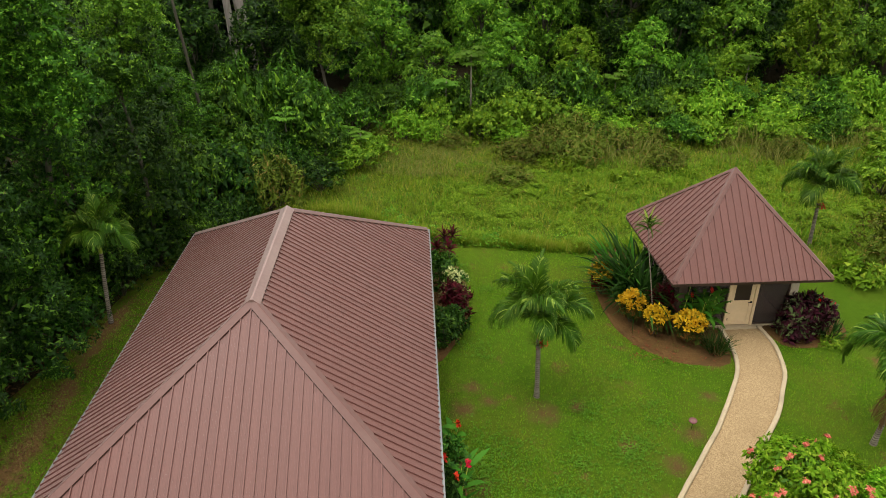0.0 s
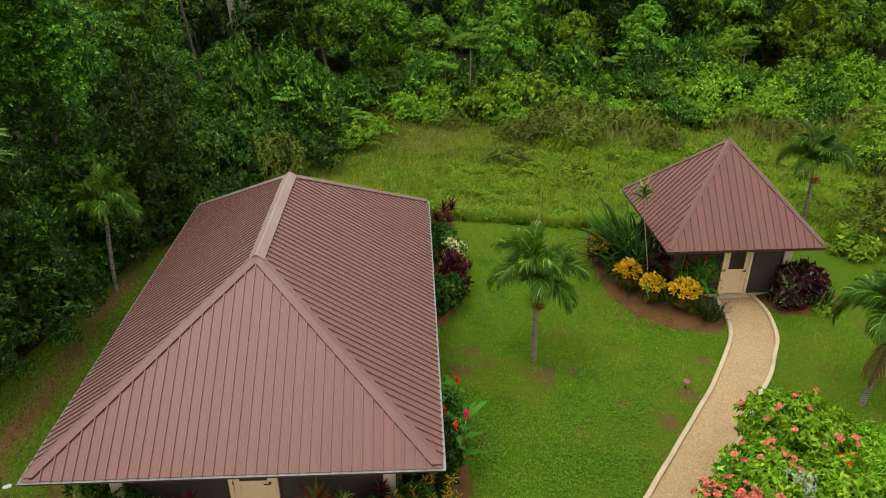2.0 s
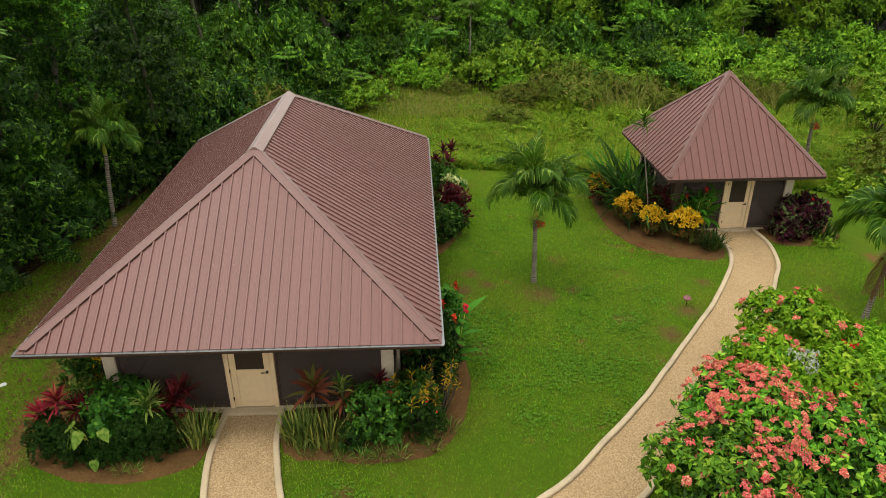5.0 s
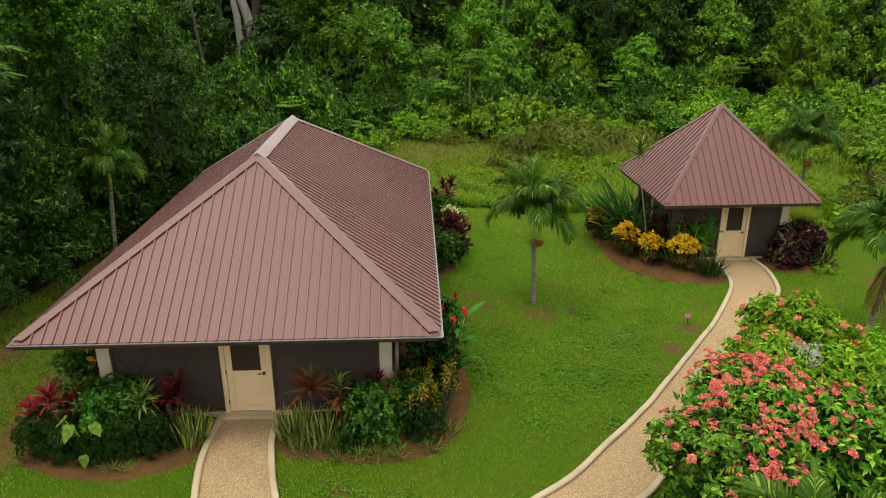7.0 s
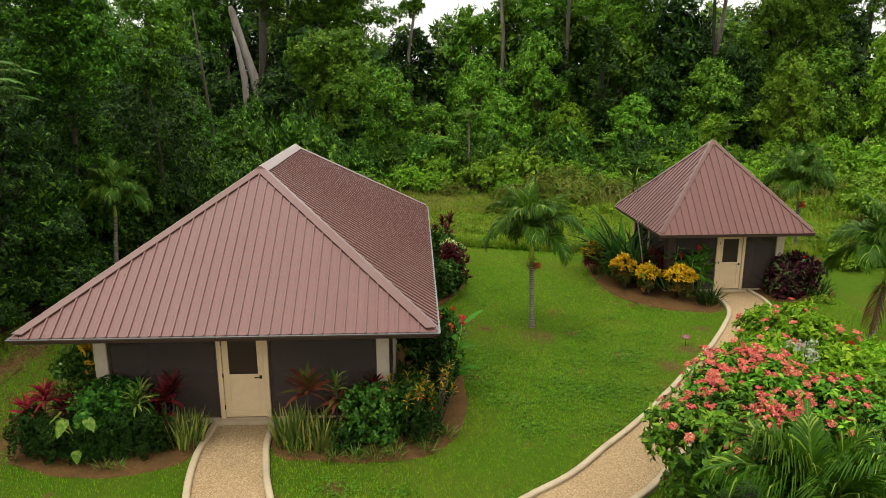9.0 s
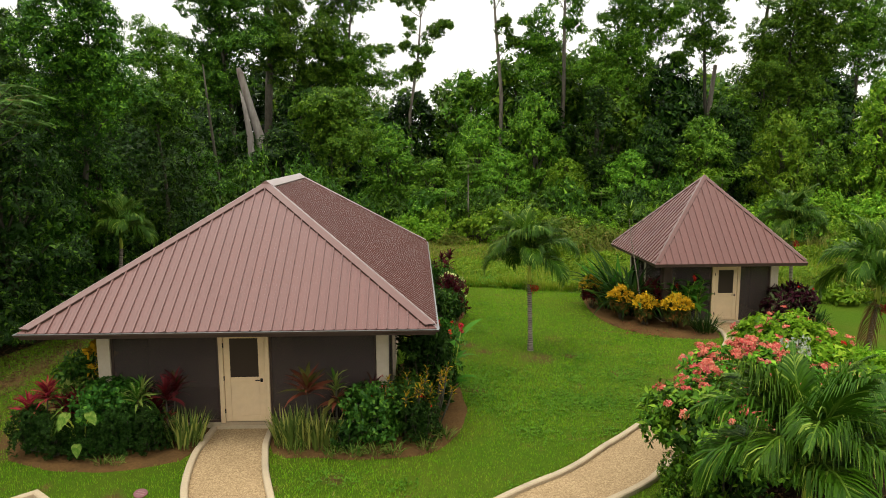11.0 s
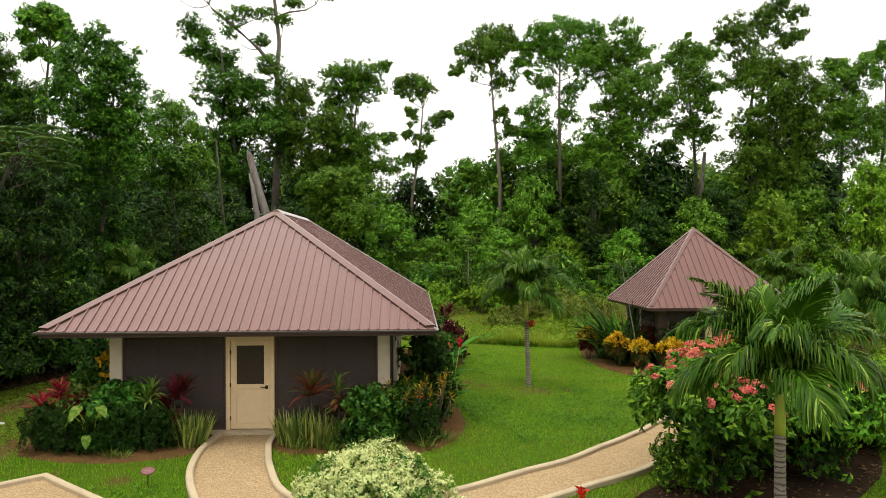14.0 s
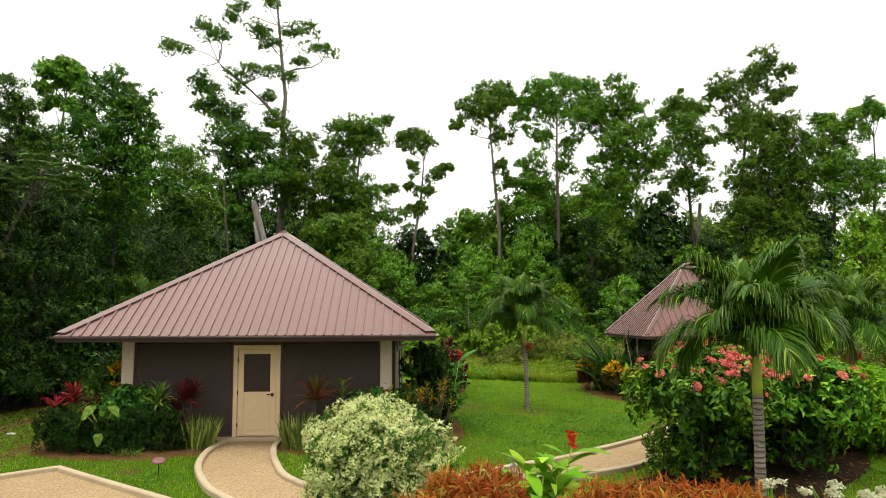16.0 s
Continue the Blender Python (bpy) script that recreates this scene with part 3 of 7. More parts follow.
build_lawn()
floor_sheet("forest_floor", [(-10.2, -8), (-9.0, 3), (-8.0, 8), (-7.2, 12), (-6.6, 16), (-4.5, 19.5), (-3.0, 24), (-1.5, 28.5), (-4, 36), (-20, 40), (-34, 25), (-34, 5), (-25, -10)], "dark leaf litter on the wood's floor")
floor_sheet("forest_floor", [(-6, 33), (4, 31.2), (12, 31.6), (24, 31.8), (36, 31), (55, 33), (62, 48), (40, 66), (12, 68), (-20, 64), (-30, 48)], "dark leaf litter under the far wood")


BEDS = {
    "front_left": [(-0.8, -1.45), (-1.15, -1.86), (-2.05, -2.15), (-3.05, -2.07), (-3.95, -1.7), (-4.5, -1.15), (-4.6, 0.4), (-4.2, 1.6), (-3.3, 1.7), (-3.05, 0.1), (-0.8, -0.06)],
    "front_right": [(0.84, -1.42), (1.61, -1.65), (2.63, -1.79), (3.41, -1.74), (4.1, -1.47), (4.55, -0.74), (4.86, 0.58), (4.84, 1.61), (4.7, 3.5), (4.2, 4.6), (3.2, 4.2), (3.05, 0.1), (0.78, -0.06)],
    "side": [(4.2, 7.4), (4.84, 8.3), (5.2, 9.2), (5.5, 10.5), (5.55, 12.2), (5.3, 13.8), (4.2, 14.2), (3.2, 13.5), (3.15, 7.6)],
    "pavilion_left": [(13.62, 7.2), (12.6, 7.15), (11.86, 7.43), (11.0, 8.2), (10.46, 9.46), (10.32, 11.3), (10.6, 13.6), (11.2, 15), (12.4, 15), (12.6, 9.5), (13.9, 9.2)],
    "pavilion_right": [(15.5, 9.2), (15.56, 8.7), (15.75, 8.15), (16.4, 7.95), (17.7, 8.2), (18.4, 9.2), (18, 10.5), (16.8, 10.5)],
    "hedge": [(8.1, -3.4), (9.2, -2.0), (11.0, 0.3), (12.8, 2.3), (13.8, 1.8), (13.9, -0.3), (12.7, -2.7), (11.0, -4.5), (9.7, -6.6), (8.6, -8.4), (6.9, -8.2), (6.7, -5.4)],
    "front": [(1.6, -8.0), (3.0, -6.9), (4.6, -7.3), (6.4, -8.0), (9.2, -8.7), (10.5, -9.8), (9.0, -11.5), (4.0, -11.0), (1.8, -10.0)],
}
BED_LINES = {}


def build_bed(key, material, label):
    rim = smooth_line(BEDS[key], 0.3, True)
    BED_LINES[key] = rim
    c = rim.mean(0)
    n = len(rim)
    vs, fs = [], []
    rng = np.random.default_rng(len(key))
    for s, h in ((1.0, 0.012), (0.97, 0.05), (0.85, 0.07), (0.65, 0.085), (0.4, 0.09), (0.15, 0.09)):
        for i, p in enumerate(rim):
            q = c + (p - c) * (s + (0.012 * math.sin(i * 2.3) if s < 1 else 0.01 * math.sin(i * 1.7)))
            vs.append((q[0], q[1], float(ground_z(q[0], q[1])) + h + (rng.normal(0, 0.008) if s < 1 else 0)))
    for r in range(5):
        for i in range(n):
            j = (i + 1) % n
            fs.append((r * n + i, r * n + j, (r + 1) * n + j, (r + 1) * n + i))
    fs.append(tuple(range(5 * n, 6 * n)))
    ob = new("planting_bed", mesh_of("planting_bed", vs, fs, material, True))
    tagged(ob, label, "flower bed", kind="structure")


build_bed("front_left", SOIL, "curved bed of bare red-brown soil at the house front")
build_bed("front_right", SOIL, "curved bed of bare red-brown soil round the house corner")
build_bed("side", SOIL, "bed of bare brown soil along the house side")
build_bed("pavilion_left", SOIL, "curved bed of brown soil with fallen leaves by the pavilion")
build_bed("pavilion_right", SOIL, "small bed of brown soil by the pavilion door")
build_bed("hedge", MULCH, "dark mulched bed under the flowering shrubs")
build_bed("front", MULCH, "dark mulched bed in front of the paths")


def path_strip(name, left, right, label, inset=0.06):
    a, b = smooth_line(left, 0.3), smooth_line(right, 0.3)
    m = 60
    ra = np.stack([np.interp(np.linspace(0, len(a) - 1, m), np.arange(len(a)), a[:, k]) for k in (0, 1)], -1)
    rb = np.stack([np.interp(np.linspace(0, len(b) - 1, m), np.arange(len(b)), b[:, k]) for k in (0, 1)], -1)
    vs, fs = [], []
    for i in range(m):
        for s in (0.03, 0.3, 0.5, 0.7, 0.97):
            p = ra[i] + (rb[i] - ra[i]) * s
            vs.append((p[0], p[1], float(ground_z(p[0], p[1])) + 0.04 + 0.012 * math.sin(math.pi * s)))
    for i in range(m - 1):
        for j in range(4):
            fs.append((i * 5 + j, i * 5 + j + 1, (i + 1) * 5 + j + 1, (i + 1) * 5 + j))
    tagged(new(name, mesh_of(name, vs, fs, GRAVEL, True)), label, "path", kind="structure")


def kerb(line, side, width=0.13, height=0.12, step=0.3, label="low pale concrete kerb along a gravel path"):
    """A bevelled concrete edging whose outer edge follows line; side: 1 when the path lies to the right of it."""
    p = smooth_line(line, step)
    d = np.gradient(p, axis=0)
    d /= np.linalg.norm(d, axis=1)[:, None]
    n = np.stack([d[:, 1], -d[:, 0]], -1) * side
    vs, fs = [], []
    prof = ((0, -0.05), (0, height - 0.02), (0.02, height), (width - 0.02, height), (width, height - 0.02), (width, -0.05))
    for i in range(len(p)):
        w = 0.006 * math.sin(i * 1.3)
        for o, h in prof:
            q = p[i] + n[i] * (o + w)
            vs.append((q[0], q[1], float(ground_z(q[0], q[1])) + h))
    k = len(prof)
    for i in range(len(p) - 1):
        for j in range(k):
            l = (j + 1) % k
            f = (i * k + j, i * k + l, (i + 1) * k + l, (i + 1) * k + j)
            fs.append(f if side > 0 else f[::-1])
    fs.append(tuple(range(k)))
    fs.append(tuple(range((len(p) - 1) * k, len(p) * k)))
    tagged(new("kerb", mesh_of("kerb", vs, fs, CONCRETE)), label, "kerb", kind="structure")


HOUSE_L = [(-0.72, -0.2), (-0.75, -1.05), (-0.7, -1.83), (-0.51, -2.89), (-0.03, -4.23), (0.42, -5.06), (0.9, -5.7)]
HOUSE_R = [(0.66, -0.2), (0.69, -1.05), (0.8, -1.7), (1.05, -2.7), (1.4, -3.77), (2.0, -4.7), (2.6, -5.3)]
PAV_L = [(13.98, 9.12), (13.85, 7.65), (13.48, 6.62), (12.88, 5.64), (12.03, 4.35), (10.95, 2.95), (9.6, 1.2), (8.66, 0.0), (7.42, -1.38), (6.5, -2.4), (5.77, -2.95), (5.0, -3.6), (4.2, -4.2), (3.2, -4.95), (2.6, -5.3)]
PAV_R = [(15.46, 9.2), (15.48, 8.0), (15.14, 6.64), (14.55, 5.56), (13.95, 4.58), (13.19, 3.66), (12.1, 2.2), (10.8, 0.5), (9.7, -0.9), (8.3, -2.55), (7.92, -2.98), (6.95, -3.75), (6.2, -4.34), (5.2, -5.15), (4.0, -6.0)]
path_strip("gravel_path", HOUSE_L, HOUSE_R, "curved tan gravel path to the house door")
path_strip("gravel_path", PAV_L, PAV_R, "long curved tan gravel path to the pavilion door")


def gravel_yard(outer, inner):
    """A flat gravel area between two cornered lines, each side divided alike."""
    vs, fs, m = [], [], 12
    for k in range(len(outer) - 1):
        for i in range(m + (k == len(outer) - 2)):
            u = i / m
            a = [outer[k][c] + (outer[k + 1][c] - outer[k][c]) * u for c in (0, 1)]
            b = [inner[k][c] + (inner[k + 1][c] - inner[k][c]) * u for c in (0, 1)]
            for s in (0.02, 0.25, 0.5, 0.75, 1.0):
                x, y = a[0] + (b[0] - a[0]) * s, a[1] + (b[1] - a[1]) * s
                vs.append((x, y, float(ground_z(x, y)) + 0.038 + 0.012 * math.sin(math.pi * s)))
    for i in range(len(vs) // 5 - 1):
        for j in range(4):
            fs.append((i * 5 + j, i * 5 + j + 1, (i + 1) * 5 + j + 1, (i + 1) * 5 + j))
    tagged(new("gravel_yard", mesh_of("gravel_yard", vs, fs, GRAVEL, True)), "tan gravel yard in front of the lawn", "path", kind="structure")


YARD = [(-7, -6.83), (-2.97, -2.93), (0.6, -6.02), (1.0, -5.75), (2.6, -5.35), (4.2, -5.9)]
gravel_yard(YARD, [(-9, -9.5), (-4.6, -8.8), (-1.0, -8.6), (0.5, -8.0), (2.2, -7.0), (4.2, -6.1)])
kerb(HOUSE_L, -1)
kerb(HOUSE_R, 1)
kerb(PAV_L, -1)
kerb(PAV_R, 1)
kerb([(-7, -6.83), (-5.1, -4.99), (-3.02, -2.98)], 1, step=20)
kerb([(-2.97, -2.93), (-1.48, -4.22), (-0.1, -5.41), (0.6, -6.02)], 1, height=0.116, step=20)


# ---------------------------------------------------------------- house and pavilion
def roof_face(roof, O, U, V, L, H, rise, pitch, name="roof_panel"):
    """Ribbed metal panels, each an object, on one hipped face. O: eave corner, U: along the eave, V: inwards."""
    O, U, V = Vector(O), Vector(U), Vector(V)
    N = (Vector((0, 0, H)) - V * rise).normalized()

    def at(u, d, off):
        return O + U * u + V * d + Vector((0, 0, d * rise / H)) + N * off

    def depth(u):
        return max(0.0, min(u, L - u, H))

    # a seam on the middle line, narrower panels at the corners
    half = int(L / 2 / pitch)
    cuts = [0.0] + [L / 2 + k * pitch for k in range(-half, half + 1)] + [L]
    w = pitch
    for i in range(len(cuts) - 1):
        u0, u1 = cuts[i], cuts[i + 1]
        v0 = u0 + 0.011 if i else u0
        top = [u1] + [k for k in (L - H, H) if v0 + 1e-4 < k < u1 - 1e-4] + [v0]
        top = sorted(set(top), reverse=True)
        outline = [(v0, 0.0), (u1, 0.0)] + [(u, depth(u)) for u in top if depth(u) > 1e-4]
        vs = [at(u, d, 0.012) for u, d in outline] + [at(u, d, -0.006) for u, d in outline]
        n = len(outline)
        fs = [tuple(range(n)), tuple(range(2 * n - 1, n - 1, -1))]
        fs += [(k, k + n, (k + 1) % n + n, (k + 1) % n) for k in range(n)]
        # raised rib on the seam, and two low stiffening ribs
        for du, half, high in ((0.0, 0.015, 0.036), (w * 0.35, 0.007, 0.0025), (w * 0.67, 0.007, 0.0025)):
            u = u0 + du
            d1 = depth(u) - 0.1
            if d1 < 0.12 or u > u1 - 0.02 or (du == 0.0 and i == 0):
                continue
            b = len(vs)
            for d in (-0.01, d1):
                vs += [at(u - half, d, 0.011), at(u - half * 0.8, d, 0.012 + high), at(u + half * 0.8, d, 0.012 + high), at(u + half, d, 0.011)]
            fs += [(b, b + 1, b + 5, b + 4), (b + 1, b + 2, b + 6, b + 5), (b + 2, b + 3, b + 7, b + 6), (b, b + 3, b + 2, b + 1), (b + 4, b + 5, b + 6, b + 7)]
        under(name, mesh_of(name, vs, fs, ROOF), roof)


def cap_strip(roof, a, b, across, drop, half=0.145, lift=0.066, name="hip_cap", mitre=None):
    """Folded metal cap over a hip or ridge from a to b; across: horizontal unit vector across it; drop: fall per metre across."""
    a, b, across = Vector(a), Vector(b), Vector(across)
    vs, fs = [], []
    z = Vector((0, 0, 1))
    for p in (a, b):
        for s, h in ((-1.0, -0.01), (-1.0, 0.0), (-0.12, 0.012), (0.12, 0.012), (1.0, 0.0), (1.0, -0.01)):
            cut = mitre * (abs(s) * half) if mitre and p is a else Vector((0, 0, 0))
            vs.append(p + cut + across * (s * half) + z * (lift + h - abs(s) * half * drop))
    for k in range(5):
        fs.append((k, k + 1, k + 7, k + 6))
    fs += [(5, 4, 3, 2, 1, 0), (6, 7, 8, 9, 10, 11)]
    cap = under(name, mesh_of(name, vs, fs, RIDGE if name == "ridge_cap" else ROOF_CAP), roof)
    # closure strips under both cap edges, coloured dark as the gap's shadow between the ribs
    for side in (-1, 1):
        vs = []
        for p in (a, b):
            for o, h in ((half - 0.02, -0.02), (half - 0.008, -0.02), (half - 0.008, lift - 0.012), (half - 0.02, lift - 0.012)):
                vs.append(p + (mitre * o if mitre and p is a else Vector((0, 0, 0))) + across * (side * o) + z * (h - o * drop))
        fs = [(0, 1, 5, 4), (1, 2, 6, 5), (2, 3, 7, 6), (3, 0, 4, 7), (3, 2, 1, 0), (4, 5, 6, 7)]
        under("closure_strip", mesh_of("closure_strip", vs, fs, FASCIA), cap, "closure strip coloured dark for the shadow under the cap")


def door_thing(house, x0, x1, y, z0, z1):
    """A half-glazed cream door in its jambs, facing -y."""
    door = thing("door", "cream half-glazed timber door", at=(0, 0, 0))
    door.parent = house
    j = 0.1
    part("door_jamb", box(x0, x0 + j, y - 0.03, y + 0.1, z0, z1, 0.006), CREAM, door)
    part("door_jamb", box(x1 - j, x1, y - 0.03, y + 0.1, z0, z1, 0.006), CREAM, door)
    part("door_head", box(x0 + j, x1 - j, y - 0.03, y + 0.1, z1 - 0.09, z1, 0.006), CREAM, door)
    a, b, c, d = x0 + j + 0.006, x1 - j - 0.006, z0 + 0.02, z1 - 0.096
    st = 0.13
    wz0 = c + 0.505 * (d - c)
    part("door_stile", box(a, a + st, y, y + 0.045, c, d, 0.004), CREAM, door)
    part("door_stile", box(b - st, b, y, y + 0.045, c, d, 0.004), CREAM, door)
    part("door_rail", box(a + st, b - st, y + 0.002, y + 0.043, d - 0.11, d, 0.004), CREAM, door)
    part("door_rail", box(a + st, b - st, y + 0.002, y + 0.043, wz0 - 0.12, wz0, 0.004), CREAM, door)
    part("door_rail", box(a + st, b - st, y + 0.002, y + 0.043, c, c + 0.12, 0.004), CREAM, door)
    part("door_panel", box(a + st, b - st, y + 0.014, y + 0.034, c + 0.12, wz0 - 0.12, 0.002), CREAM, door)
    part("pane", box(a + st, b - st, y + 0.018, y + 0.026, wz0, d - 0.11), GLASS, door, "dark glass pane")
    hz = wz0 - 0.06
    bm = box(b - 0.1, b - 0.045, y - 0.014, y, hz - 0.05, hz + 0.03, 0.006)
    bmesh.ops.create_cone(bm, cap_ends=True, segments=8, radius1=0.012, radius2=0.012, depth=0.05, matrix=pose(b - 0.07, y - 0.03, hz, 90, 0, 0))
    bmesh.ops.create_cone(bm, cap_ends=True, segments=8, radius1=0.013, radius2=0.009, depth=0.13, matrix=pose(b - 0.13, y - 0.052, hz, 0, 90, 0))
    part("door_handle", bm, HANDLE, door, "black lever handle")
    for hz in (c + 0.25, (c + d) / 2, d - 0.25):
        part("hinge", box(a - 0.012, a + 0.012, y - 0.036, y - 0.028, hz - 0.05, hz + 0.05), HANDLE, door)


def screen_bay(house, p, q, z0, z1, out):
    """A screened bay between two plan points: thin dark timber edges and the mesh; out: unit vector outwards."""
    p, q, out = Vector((*p, 0)), Vector((*q, 0)), Vector((*out, 0))
    d = (q - p).normalized()
    L = (q - p).length
    bay = thing("screen_panel", "brown insect screen in a dark timber edge")
    bay.parent = house

    def bar(name, a0, a1, h0, h1, material, t0, t1):
        bm = box(0, 1, 0, 1, h0, h1)
        for v in bm.verts:
            base = p + d * (a0 + v.co.x * (a1 - a0)) + out * (t0 + v.co.y * (t1 - t0))
            v.co = Vector((base.x, base.y, v.co.z))
        bmesh.ops.recalc_face_normals(bm, faces=bm.faces[:])
        part(name, bm, material, bay)

    bar("edge", 0, 0.045, z0, z1, DARKWOOD, -0.03, 0.02)
    bar("edge", L - 0.045, L, z0, z1, DARKWOOD, -0.03, 0.02)
    bar("edge", 0.045, L - 0.045, z1 - 0.06, z1, DARKWOOD, -0.03, 0.02)
    bar("edge", 0.045, L - 0.045, z0, z0 + 0.06, DARKWOOD, -0.03, 0.02)
    bar("mesh", 0.045, L - 0.045, z0 + 0.06, z1 - 0.06, SCREEN, -0.008, -0.004)


def hip_building(name, label, at, turn, a, ya, yb, eave, rise, wall_x, wall_y0, wall_y1, door_x, pitch, gutters, side_posts, board=0.15, shaded_left_post=None):
    """A screened hall with a hipped ribbed-metal roof. a: half width at the eaves; ya, yb: front and back eaves; the floor is at z = 0."""
    house = thing(name, label, "house", at=at, turn=turn)
    H = a
    L = yb - ya
    roof = thing("roof", "hipped roof of faded brown-red ribbed metal")
    roof.parent = house
    # solid deck under the panels
    r0, r1 = ya + H, yb - H
    vs = [(-a, ya, eave), (a, ya, eave), (a, yb, eave), (-a, yb, eave), (0, r0, eave + rise), (0, max(r1, r0 + 0.002), eave + rise)]
    vs += [(v[0] * 0.99, ya + L / 2 + (v[1] - ya - L / 2) * 0.99, v[2] - 0.09) for v in vs]
    fs = [(0, 1, 4), (1, 2, 5, 4), (2, 3, 5), (3, 0, 4, 5), (7, 6, 10), (8, 7, 10, 11), (9, 8, 11), (6, 9, 11, 10), (0, 6, 7, 1), (1, 7, 8, 2), (2, 8, 9, 3), (3, 9, 6, 0)]
    under("roof_deck", mesh_of("roof_deck", [(v[0], v[1], v[2] - 0.008) for v in vs], fs, DARKWOOD), roof)
    roof_face(roof, (-a, ya, eave), (1, 0, 0), (0, 1, 0), 2 * a, H, rise, pitch)
    roof_face(roof, (a, ya, eave), (0, 1, 0), (-1, 0, 0), L, H, rise, pitch)
    roof_face(roof, (a, yb, eave), (-1, 0, 0), (0, -1, 0), 2 * a, H, rise, pitch)
    roof_face(roof, (-a, yb, eave), (0, -1, 0), (1, 0, 0), L, H, rise, pitch)
    k = rise / H
    q = math.sqrt(0.5)
    for cx, cy, rx, ry in ((-a, ya, 0, r0), (a, ya, 0, r0), (a, yb, 0, r1), (-a, yb, 0, r1)):
        s = Vector((rx - cx, ry - cy, 0)).normalized()
        cap_strip(roof, (cx + s.x * 0.03, cy + s.y * 0.03, eave + 0.02), (rx, ry, eave + rise + 0.004), (-s.y, s.x, 0), k * q, 0.145 if a > 3 else 0.095, mitre=s + Vector((0, 0, k * q)))
    if r1 - r0 > 0.1:
        cap_strip(roof, (0, r0 - 0.1, eave + rise + 0.02), (0, r1 + 0.1, eave + rise + 0.02), (1, 0, 0), k, 0.19, 0.066, "ridge_cap")
    # fascia, gutter, soffit
    f0, f1 = eave - board, eave - 0.012
    part("fascia", box(-a + 0.03, a - 0.03, ya + 0.01, ya + 0.05, f0, f1), FASCIA, house)
    part("fascia", box(-a + 0.03, a - 0.03, yb - 0.05, yb - 0.01, f0, f1), FASCIA, house)
    part("fascia", box(a - 0.05, a - 0.01, ya + 0.05, yb - 0.05, f0, f1), FASCIA, house)
    part("fascia", box(-a + 0.01, -a + 0.05, ya + 0.05, yb - 0.05, f0, f1), FASCIA, house)
    if gutters:
        for x0, x1, y0, y1 in ((-a - 0.05, a + 0.05, ya - 0.06, ya - 0.002), (a + 0.002, a + 0.06, ya + 0.002, yb + 0.03), (-a - 0.06, -a - 0.002, ya + 0.002, yb + 0.03)):
            part("gutter", box(x0, x1, y0, y1, eave - 0.05, eave - 0.012, 0.006), FASCIA, house, "dark brown gutter")
            part("gutter_rim", box(x0 - 0.004, x1 + 0.004, y0 - 0.004, y1 + 0.001, eave - 0.0115, eave - 0.003), GUTTER, house, "galvanised gutter rim")
    part("soffit", box(-a + 0.06, a - 0.06, ya + 0.06, yb - 0.06, f0 + 0.004, f0 + 0.02), DARKWOOD, house)
    # slab, corner posts, screens, inner wall
    top = f0 - 0.002
    part("floor_slab", box(-wall_x - 0.03, wall_x + 0.03, wall_y0 - 0.03, wall_y1 + 0.03, -0.25, 0.1, 0.01), CONCRETE, house)
    part("door_step", box(door_x[0] - 0.16, door_x[1] + 0.12, wall_y0 - 0.2, wall_y0 - 0.034, -0.1, 0.1, 0.012), CONCRETE, house)
    post = 0.27
    for sx in (-1, 1):
        x0, x1 = sorted((sx * wall_x, sx * (wall_x - post)))
        # a left post given its own material has shade put into its colour
        part("corner_post", box(x0, x1, wall_y0 - 0.02, wall_y0 + 0.1, 0.1, top, 0.008), shaded_left_post if shaded_left_post and sx < 0 else POST, house, "corner post coloured dark for the shade it stands in" if shaded_left_post and sx < 0 else "pale painted corner post")
        part("corner_post", box(x0, x1, wall_y1 - 0.1, wall_y1, 0.1, top, 0.008), POST, house, "pale painted corner post")
        part("corner_board", box(sx * wall_x - 0.012, sx * wall_x + 0.012, wall_y0 + 0.104, wall_y0 + 0.26, 0.1, top, 0.004), DARKWOOD, house)
    for p0, p1 in ((-wall_x + post, door_x[0]), (door_x[1], wall_x - post)):
        screen_bay(house, (p0, wall_y0 + 0.05), (p1, wall_y0 + 0.05), 0.1, top, (0, -1))
    head = min(top - 0.05, 2.19)
    door_thing(house, door_x[0], door_x[1], wall_y0, 0.1, head)
    part("door_header", box(door_x[0], door_x[1], wall_y0 + 0.002, wall_y0 + 0.09, head, top), DARKWOOD, house)
    ys = np.linspace(wall_y0 + 0.27, wall_y1 - 0.1, side_posts + 2)
    for sx in (-1, 1):
        for i in range(len(ys) - 1):
            screen_bay(house, (sx * (wall_x - 0.04), ys[i] + 0.05), (sx * (wall_x - 0.04), ys[i + 1] - 0.05), 0.1, top, (sx, 0))
            if i:
                part("side_post", box(sx * (wall_x - 0.04) - 0.05, sx * (wall_x - 0.04) + 0.05, ys[i] - 0.05, ys[i] + 0.05, 0.1, top, 0.006), POST, house)
    part("back_wall", box(-wall_x + post, wall_x - post, wall_y1 - 0.1, wall_y1 - 0.02, 0.1, top), INNER, house)
    return house


house = hip_building("house", "long screened house with a hipped brown-red ribbed metal roof", (0, 0, 0.02), 0,
                     4.12, -1.14, 12.14, 2.435, 2.7, 3.11, 0.0, 11.0, (-0.55, 0.53), 0.2085, True, 3, 0.12)
part("inner_wall", box(-2.95, 2.95, 2.4, 2.5, 0.1, 2.2), INNER, house, "brown inner wall behind the screens")
for wx in (-1.35, 1.0):
    part("inner_window", box(wx - 0.4, wx + 0.4, 2.36, 2.396, 0.9, 2.0, 0.01), GLASS, house, "dark window behind the screen")
